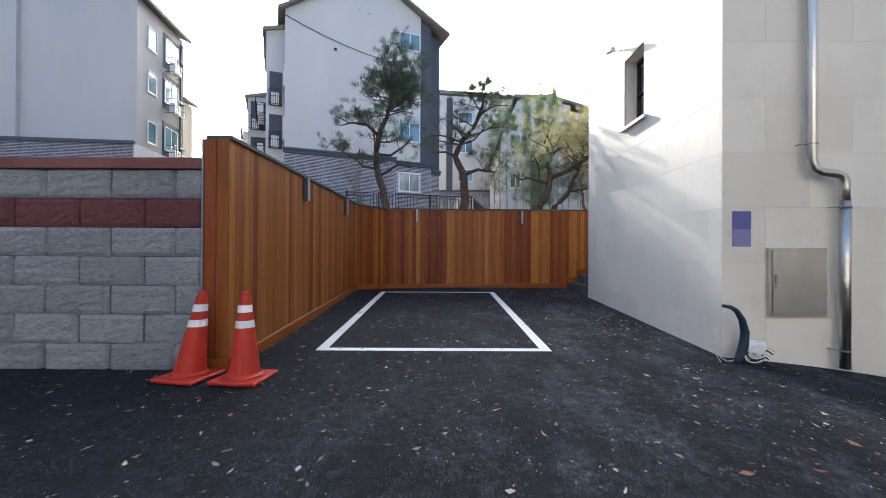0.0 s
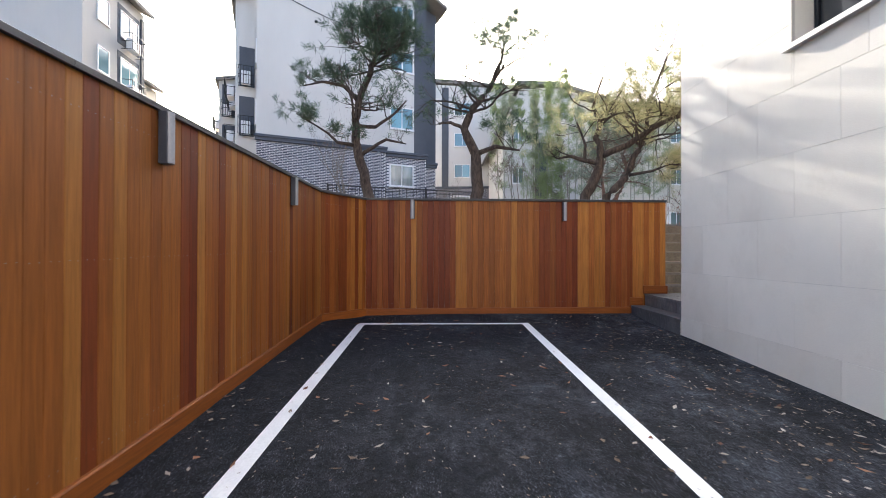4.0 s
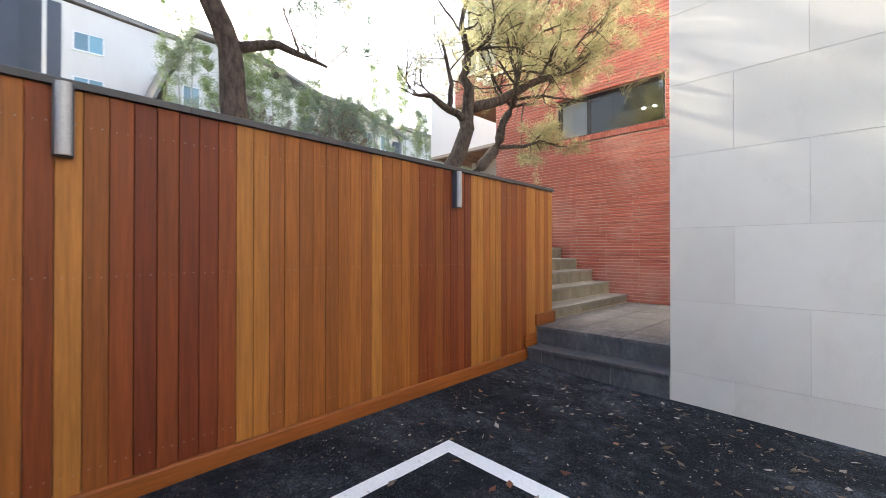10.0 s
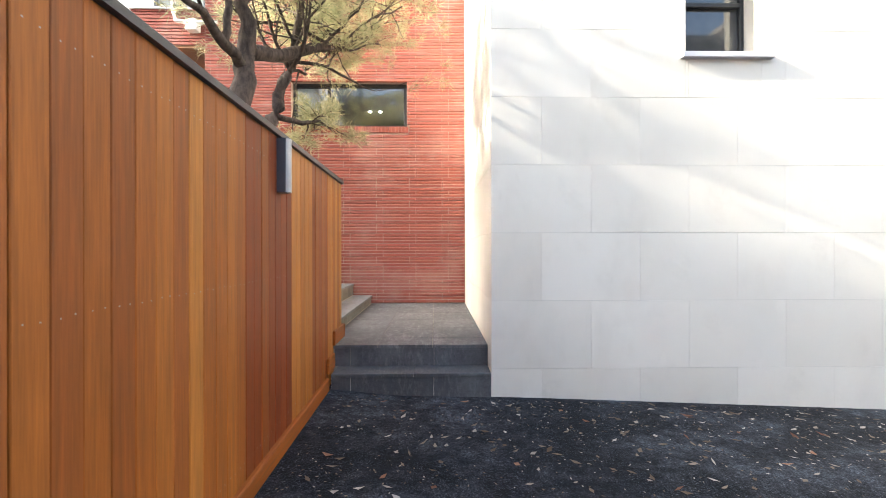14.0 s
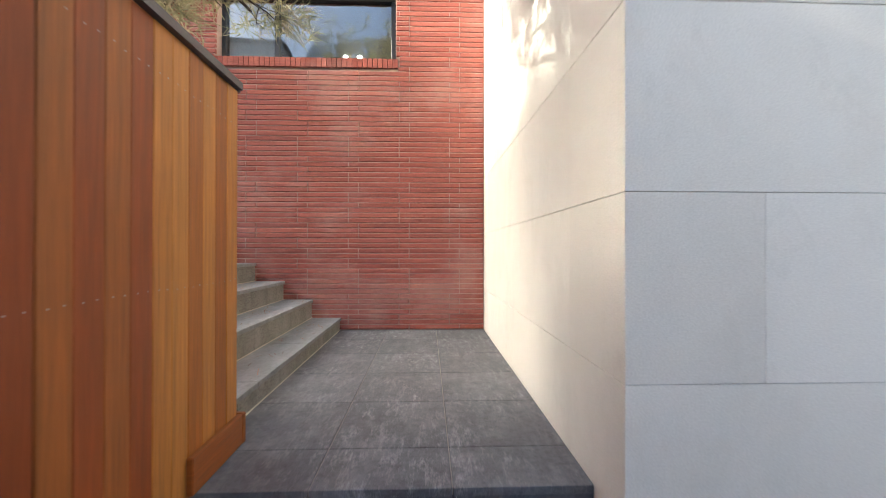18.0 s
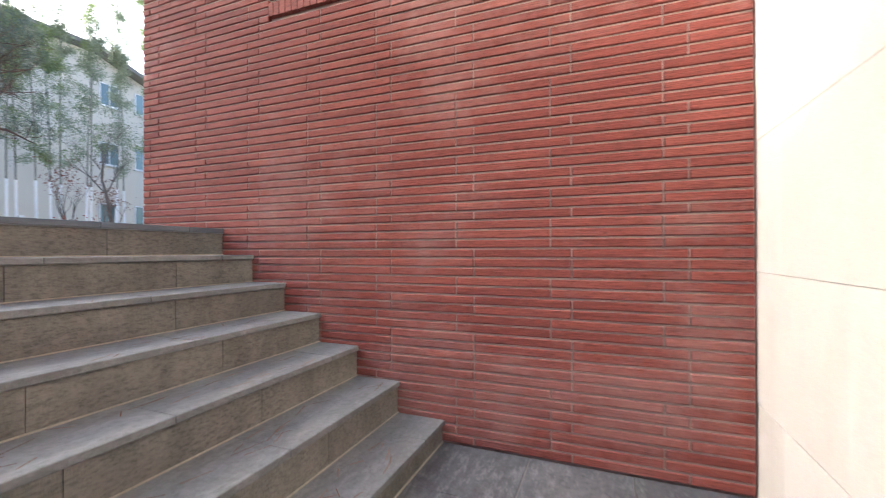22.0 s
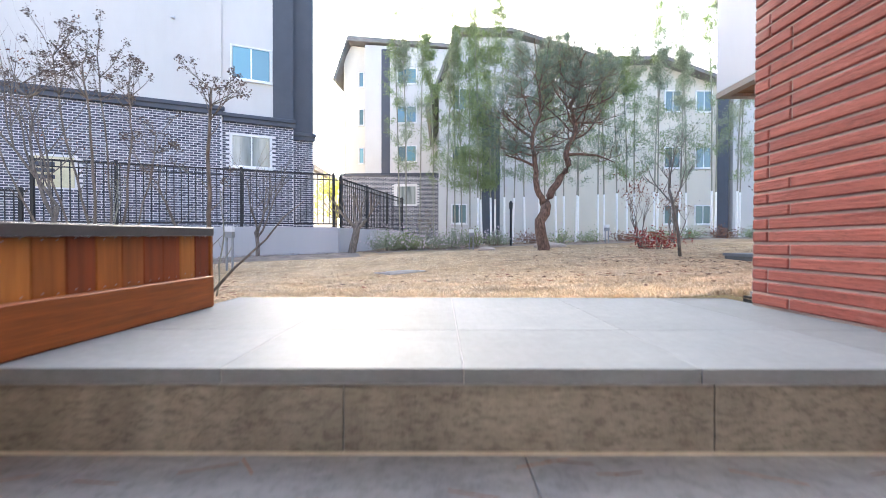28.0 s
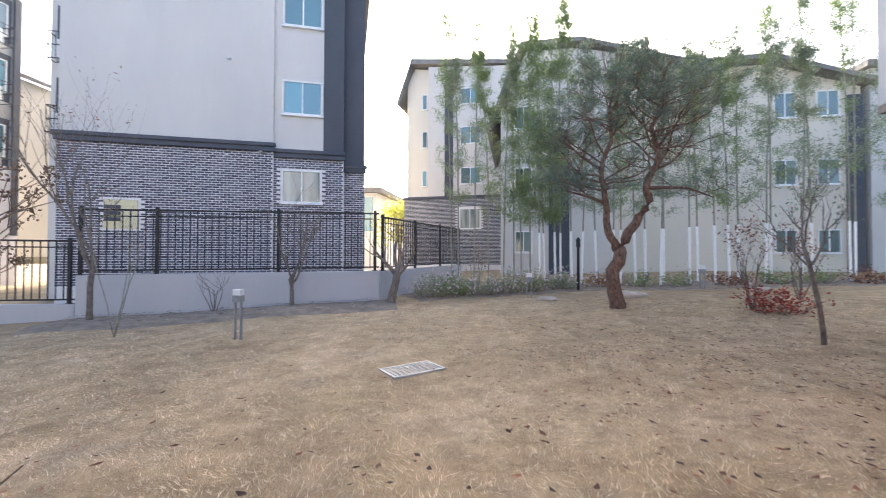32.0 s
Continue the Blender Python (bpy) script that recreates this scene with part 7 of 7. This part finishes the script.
mound("rust_bush", 9.75, 20.5, 0.7, 0.5, 0.62, 760, 0.065, REDLEAF, "red and rust leaved low bush on the lawn", 81)
for i, (x, y) in enumerate(((2.9, 23.2), (3.5, 23.5), (4.2, 23.8), (3.2, 24.0), (4.9, 24.1), (5.7, 24.4), (6.5, 24.7))):
    mound("flowering_bush", x, y, 0.6, 0.5, 0.74 - 0.05 * (i % 4), 1000, 0.065, BAMBOO if i % 2 else PALELEAF, "low green bush with fading lilac flowers", 90 + i, 7)
for i in range(9):
    mound("ground_shrub", 7.6 + 1.15 * i, 25.0 + 0.1 * (i % 3), 0.7, 0.45, 0.48, 520, 0.065, BAMBOO if i % 3 else BROWNLEAF, "low mixed shrub under the slender trees", 110 + i, 2 if i < 4 else None)
plume = thing("pampas_grass", (3.9, 24.6, 2.0), "tuft of pale plumed ornamental grass", "grass")
rng = random.Random(140)
bm = bmesh.new()
heads = []
for i in range(24):
    a, r = rng.uniform(0, 6.28), rng.uniform(0.1, 0.55)
    e = (3.9 + r * math.cos(a), 24.6 + r * math.sin(a), 3.2 + rng.uniform(-0.3, 0.2))
    tube(bm, [(3.9 + 0.2 * r * math.cos(a), 24.6 + 0.2 * r * math.sin(a), 1.95), e], [0.008, 0.003], 4, cap=False)
    heads += [((e[0], e[1], e[2] - 0.05 * k), 0.035) for k in range(8)]
part("stems", bm, STALK, plume)
crown("plumes", leaf_cloud(rng, heads, 0.09, 0.3), FALLEN, plume)


def slender_tree(x, y, h, seed, wrap, dense, leaf, lean):
    rng = random.Random(seed)
    z = lawn_z(x, y)
    t = thing("slender_tree", (x, y, z), "tall slender tree with its lower stem wrapped white" if wrap else "tall slender leafy stem without a wrap", "tree", "row of slender trees")
    top = Vector((x + lean, y + rng.uniform(-0.2, 0.2), z + h))
    mid = Vector((x + lean * 0.35 + rng.uniform(-0.05, 0.05), y, z + h * 0.5))
    pts = [Vector((x, y, z - 0.1)), Vector((x, y, z)).lerp(mid, 0.5), mid, mid.lerp(top, 0.5), top]
    bm = bmesh.new()
    tube(bm, pts, [0.026, 0.025, 0.023, 0.018, 0.008], 7)
    spots, heads = [], []
    for k in range(62 if dense else 46):
        f = rng.uniform(0.22 if dense else 0.3, 1.02) if k % 3 or dense else rng.uniform(0.7, 1.03)
        p = (pts[1].lerp(mid, (f - 0.25) / 0.25) if f < 0.5 else mid.lerp(top, (f - 0.5) / 0.5))
        a = rng.uniform(0, 6.28)
        l = (0.6 if dense else 0.52) * ((1.2 if dense else 1.42) - f) * rng.uniform(0.6, 1.3)
        e = p + Vector((math.cos(a) * l, math.sin(a) * l, l * rng.uniform(0.3, 1.0)))
        tube(bm, [p, p.lerp(e, 0.5) + Vector((0, 0, 0.03)), e], [0.005, 0.0035, 0.0015], 4, cap=False)
        if f > 0.72:
            heads += [(p.lerp(e, rng.uniform(0.1, 1.05)), 0.07) for _ in range(20)]
        spots += [(p.lerp(e, rng.uniform(0.25, 1.05)), 0.11 if dense else 0.08) for _ in range(int(210 * (1.15 - f)) if dense else 105)]
    part("stem", bm, STALK, t)
    crown("leaves", leaf_cloud(rng, spots, 0.085, 0.26, 0.5), leaf, t)
    crown("leaves", leaf_cloud(rng, heads, 0.11, 0.26, 0.5), leaf, t)
    if wrap:
        bm = bmesh.new()
        qq = [Vector((x, y, z + 0.05)), Vector((x + (pts[1].x - x) * 0.5, y, z + 0.9)), Vector((x + (pts[1].x - x) * 1.72 / (pts[1].z - z), pts[1].y, z + 1.72))]
        tube(bm, qq, 0.036, 8)
        part("trunk_wrap", bm, WRAPWHITE, t, "white protective wrap")


rng = random.Random(200)
k = 0
# place along the row, place across it, height
for x, y, h in ((3.05, 25.9, 8.6), (3.3, 25.6, 8.2), (3.75, 26.2, 8.4), (4.3, 25.4, 7.0), (4.75, 25.8, 7.4), (5.1, 26.4, 9.0), (5.35, 25.9, 8.6), (5.6, 25.3, 8.0), (5.87, 25.2, 9.0), (6.1, 26.0, 8.6), (6.37, 25.4, 8.2), (6.6, 26.1, 8.8), (6.85, 25.4, 8.4), (7.2, 25.8, 7.6), (7.6, 25.5, 6.6), (8.04, 25.3, 6.4), (8.4, 25.9, 6.8), (8.7, 25.4, 7.0), (9.05, 25.6, 7.2), (9.37, 25.3, 6.6), (9.65, 25.9, 6.4), (10.2, 25.4, 6.6), (10.55, 25.7, 6.8), (10.85, 25.3, 6.4), (11.3, 25.5, 6.7), (11.75, 25.9, 7.2), (12.2, 25.4, 7.0), (12.55, 25.8, 8.6), (13.1, 25.4, 6.6), (13.7, 25.9, 8.2), (14.3, 25.4, 9.0), (14.7, 25.8, 8.6), (15.25, 25.5, 7.4), (15.65, 25.9, 6.8), (16.3, 25.5, 7.0), (16.9, 25.8, 6.6), (17.4, 25.4, 6.8), (17.9, 25.7, 6.4), (18.5, 25.7, 6.8), (19.1, 25.4, 6.6), (19.7, 25.9, 7.2), (20.6, 26.4, 7.6), (21.6, 26.8, 8.2)):
    dense = 5.2 < x < 6.5 or x > 20
    slender_tree(x, y, h + (0.3 if dense else 0.6 if h > 8 else 0.2), 300 + k, 5.7 < x < 20, dense, BAMBOO if dense or k % 3 == 0 else PALELEAF, rng.uniform(-0.3, 0.3))
    k += 1
# sunlit tree in the far gap, and distant woods
farleaf = thing("yellow_tree", (0.4, 44, 2), "yellow-green tree glowing in the gap between blocks", "tree")
rng = random.Random(400)
bm = bmesh.new()
tube(bm, [(-4.6, 46, 1.5), (-4.5, 46, 4.5)], [0.2, 0.12], 8)
spots = []
for _ in range(40):
    a, b = rng.uniform(0, 6.28), rng.uniform(-0.4, 1.3)
    e = Vector((-4.5 + 1.9 * math.cos(a) * math.cos(b), 46 + 1.6 * math.sin(a) * math.cos(b), 5.2 + 2.0 * math.sin(b)))
    tube(bm, [(-4.5, 46, 4.3), e], [0.06, 0.015], 5, cap=False)
    spots += [(e, 0.4) for _ in range(45)]
part("trunk", bm, GREYBARK, farleaf)
crown("crown", leaf_cloud(rng, spots, 0.24, 0.6), make_leafy("yellow_green_leaves", (0.3, 0.32, 0.06), (0.45, 0.45, 0.1), (0.6, 0.55, 0.18), 0.4), farleaf)
for i, (x, y, h) in enumerate(((29, 31, 9), (32, 33, 10), (27.5, 30, 7))):
    t = thing("garden_tree", (x, y, 2), "dense dark green tree beyond the far block", "tree")
    bm = bmesh.new()
    tube(bm, [(x, y, 1.5), (x + 0.1, y, 2 + h * 0.55)], [0.16, 0.07], 8)
    spots = []
    for _ in range(60):
        a, b = rng.uniform(0, 6.28), rng.uniform(-0.7, 1.4)
        e = Vector((x + h * 0.25 * math.cos(a) * math.cos(b), y + h * 0.25 * math.sin(a) * math.cos(b), 2 + h * 0.6 + h * 0.36 * math.sin(b)))
        tube(bm, [(x, y, 2 + h * 0.35), e], [0.05, 0.01], 4, cap=False)
        spots += [(e, 0.45) for _ in range(40)]
    part("trunk", bm, GREYBARK, t)
    crown("crown", leaf_cloud(rng, spots, 0.22, 0.5), BAMBOO, t)

# ---- loose stuff on the ground ----
rng = random.Random(500)
spots = []
while len(spots) < 900:
    x, y = rng.uniform(-6, 4.5), rng.uniform(-0.6, 9.5)
    if x > 2.8 and y > 4.2:
        continue
    if x < -1.95 and y > 3.7:
        continue
    near_wall = math.exp(-((x - 2.3) / 0.9) ** 2) * (1 if y > 5 else 0.4) + 0.4 * math.exp(-((y - 9.0) / 0.8) ** 2)
    if rng.random() < 0.3 + 0.7 * near_wall:
        spots.append((x, y, court_z(x, y)))
for _ in range(60):
    spots.append((rng.gauss(2.2, 0.35), rng.gauss(7.6, 0.9), 0))
spots = [(x, y, court_z(x, y)) for x, y, z in spots if x < 2.8 and y < 9.5 or y < 4.2]
grit = []
while len(grit) < 5200:
    x, y = rng.uniform(-5, 4.5), rng.uniform(-0.4, 9.6)
    if x > 2.8 and y > 4.2 or x < -1.9 and y > 3.6:
        continue
    if rng.random() < 0.35 + 0.65 * math.exp(-((x - 2.5) / 0.8) ** 2) + 0.5 * math.exp(-((y - 9.4) / 0.4) ** 2):
        grit.append((x, y, court_z(x, y)))
ob = crown("leaf_crumbs", scatter_leaves(rng, grit, 0.02), FALLEN, None)
tagged(ob, "crumbs of dry leaf and grit on the asphalt", "litter", kind="stuff")
ob = crown("fallen_leaves", scatter_leaves(rng, spots, 0.058), FALLEN, None)
tagged(ob, "dry curled pale leaves scattered over the asphalt", "leaves", kind="stuff")
spots = []
while len(spots) < 260:
    x, y = rng.uniform(-6, 4.5), rng.uniform(-0.6, 9.5)
    if not (x > 2.8 and y > 4.2 or x < -1.95 and y > 3.7):
        spots.append((x, y, court_z(x, y)))
ob = crown("fallen_leaves", scatter_leaves(rng, spots, 0.075), BROWNLEAF, None)
tagged(ob, "brown curled leaves scattered over the asphalt", "leaves", kind="stuff")
spots = []
while len(spots) < 900:
    x, y = rng.uniform(-1, 12), rng.uniform(12.9, 24)
    if rng.random() < 0.25 + 0.75 * math.exp(-((x - 7.8) / 2.2) ** 2 - ((y - 17.5) / 3.5) ** 2):
        spots.append((x, y, lawn_z(x, y) + 0.045))
for _ in range(260):
    x, y = rng.uniform(-0.5, 3.3), rng.gauss(13.2, 0.4)
    if y > 12.7:
        spots.append((x, y, lawn_z(x, y) + 0.02))
ob = crown("fallen_leaves", scatter_leaves(rng, spots, 0.07), BROWNLEAF, None)
tagged(ob, "brown and red leaves lying on the lawn", "leaves", kind="stuff")
spots = []
for _ in range(1000):
    x, y = rng.gauss(7.7, 1.6), rng.gauss(17.2, 2.0)
    if 12.8 < y < 22 and not (x > 8.9 and y < 17.6):
        spots.append((x, y, lawn_z(x, y) + 0.03))
for _ in range(160):
    x, y = rng.uniform(0.5, 8.5), rng.uniform(12.8, 19)
    spots.append((x, y, lawn_z(x, y) + 0.03))
ob = crown("fallen_leaves", scatter_leaves(rng, spots, 0.062), DARKLEAF, None)
tagged(ob, "small dark rotting leaves dotted over the lawn", "leaves", kind="stuff")
spots = []
for _ in range(700):
    p = WA + wdir * rng.uniform(0, 7.0) + wn_ * (0.15 + 1.6 * rng.random() ** 1.8)
    spots.append((p.x, p.y, lawn_z(p.x, p.y) + 0.085))
ob = crown("fallen_leaves", scatter_leaves(rng, spots, 0.09), FALLEN, None)
tagged(ob, "dry leaves lying on the soil along the low wall", "leaves", kind="stuff")
spots = []
for _ in range(900):
    i = rng.uniform(0, 49)
    x, y = 2.2 + 0.35 * i, 23.4 + 1.6 * math.sin(min(1.5, 0.12 * i)) + 0.02 * i + rng.uniform(-1.5, 0.6)
    spots.append((x, y, lawn_z(x, y) + 0.045))
ob = crown("fallen_leaves", scatter_leaves(rng, spots, 0.09), BROWNLEAF, None)
tagged(ob, "brown leaf litter on the shrub bed's soil", "leaves", kind="stuff")
# dropped pine needles on the treads
nv, nf = [], []
for _ in range(170):
    k = rng.randrange(0, 6)
    x, y, z = rng.uniform(3.7, 5.8), 9.817 + 0.287 * k + rng.uniform(0.03, 0.27), 0.848 + 0.188 * k + 0.0015
    a, l = rng.gauss(0.1, 0.5), rng.uniform(0.03, 0.075)
    u, v = Vector((math.cos(a) * l, math.sin(a) * l, 0)), Vector((-math.sin(a), math.cos(a), 0)) * 0.0018
    if abs(u.y) > 0.03:
        continue
    i = len(nv)
    nv += [tuple(Vector((x, y, z)) + q) for q in (-u - v, u - v, u + v, -u + v)]
    nf.append((i, i + 1, i + 2, i + 3))
ob = crown("dropped_needles", (nv, nf), BROWNLEAF, None)
tagged(ob, "dry brown pine needles lying on the stone treads", "needles", kind="stuff")
nr = np.random.RandomState(7)
N = 150000
dist = 0.02 + 9.8 * nr.rand(N) ** 1.35
gy_ = 12.7 + dist
gx_ = 4.7 + (nr.rand(N) - 0.5) * (5.0 + 2.2 * dist)
gy_ = np.where((gx_ > 5.99) & (gx_ < 8.9), gy_ - 0.25, gy_)
# a denser fringe along the paving's edge and by the brick corner
edge = np.arange(N) < 9000
gy_ = np.where(edge, 12.668 + 0.09 * nr.rand(N), gy_)
gx_ = np.where(edge, 1.5 + 4.9 * nr.rand(N), gx_)
corner = np.arange(N) < 3200
gy_ = np.where(corner, 12.44 + 0.32 * nr.rand(N), gy_)
gx_ = np.where(corner, 5.995 + 0.7 * nr.rand(N), gx_)
hgt = 0.006 + 0.02 * nr.rand(N)
ang = nr.rand(N) * 6.283
sway = np.sin(gx_ * 7.1 + 2 * np.sin(gy_ * 3.3)) + np.cos(gy_ * 6.3 + 1.5 * np.sin(gx_ * 4.1))
leanx, leany = nr.randn(N) * 0.022 + 0.018 * sway, nr.randn(N) * 0.022 + 0.018 * np.cos(sway * 2)
wid = 0.0022 + 0.001 * dist / 3
gz_ = np.array([lawn_z(x, y) for x, y in zip(gx_, gy_)])
vv = np.zeros((N, 3, 3))
vv[:, 0] = np.stack([gx_ - np.cos(ang) * wid, gy_ - np.sin(ang) * wid, gz_ - 0.004], 1)
vv[:, 1] = np.stack([gx_ + np.cos(ang) * wid, gy_ + np.sin(ang) * wid, gz_ - 0.004], 1)
vv[:, 2] = np.stack([gx_ + leanx, gy_ + leany, gz_ + hgt], 1)
ok = ~((gx_ < 3.34 - 0.12 * nr.rand(N)) & (gy_ < 13.3 + 0.15 * np.sin(gx_ * 5) + 0.1 * nr.rand(N))) & ~((gx_ > 8.9) & (gy_ < 17.8)) & ~((gx_ > 5.9) & (gx_ < 6.4) & (gy_ < 12.575)) & (np.hypot(gx_ - 3.96, gy_ - 16.85) > 0.3) & ((gx_ - WA.x) * wn_.x + (gy_ - WA.y) * wn_.y > 1.6 + 0.25 * np.sin(gx_ * 2.3) + 0.3 * nr.rand(N))
vv = vv[ok].reshape(-1, 3)
me = bpy.data.meshes.new("lawn_grass")
me.vertices.add(len(vv))
me.vertices.foreach_set("co", vv.ravel())
me.loops.add(len(vv))
me.loops.foreach_set("vertex_index", np.arange(len(vv)))
me.polygons.add(len(vv) // 3)
me.polygons.foreach_set("loop_start", np.arange(0, len(vv), 3))
me.update(calc_edges=True)
me.materials.append(STRAW)
tagged(new("lawn_grass", me), "dry straw-coloured short grass blades", "grass", kind="stuff")
# ---- single bricks of the lower courses ----
for p, q, z, out in NEAR_BRICKS:
    link_part("brick", shared_box(0.05, q - p - 0.007, PITCH - 0.011, 0.004, BRICK), brick_wall).matrix_basis = Matrix.Translation((BX + 0.025 - out, (p + q) / 2, z + PITCH / 2 - 0.003))
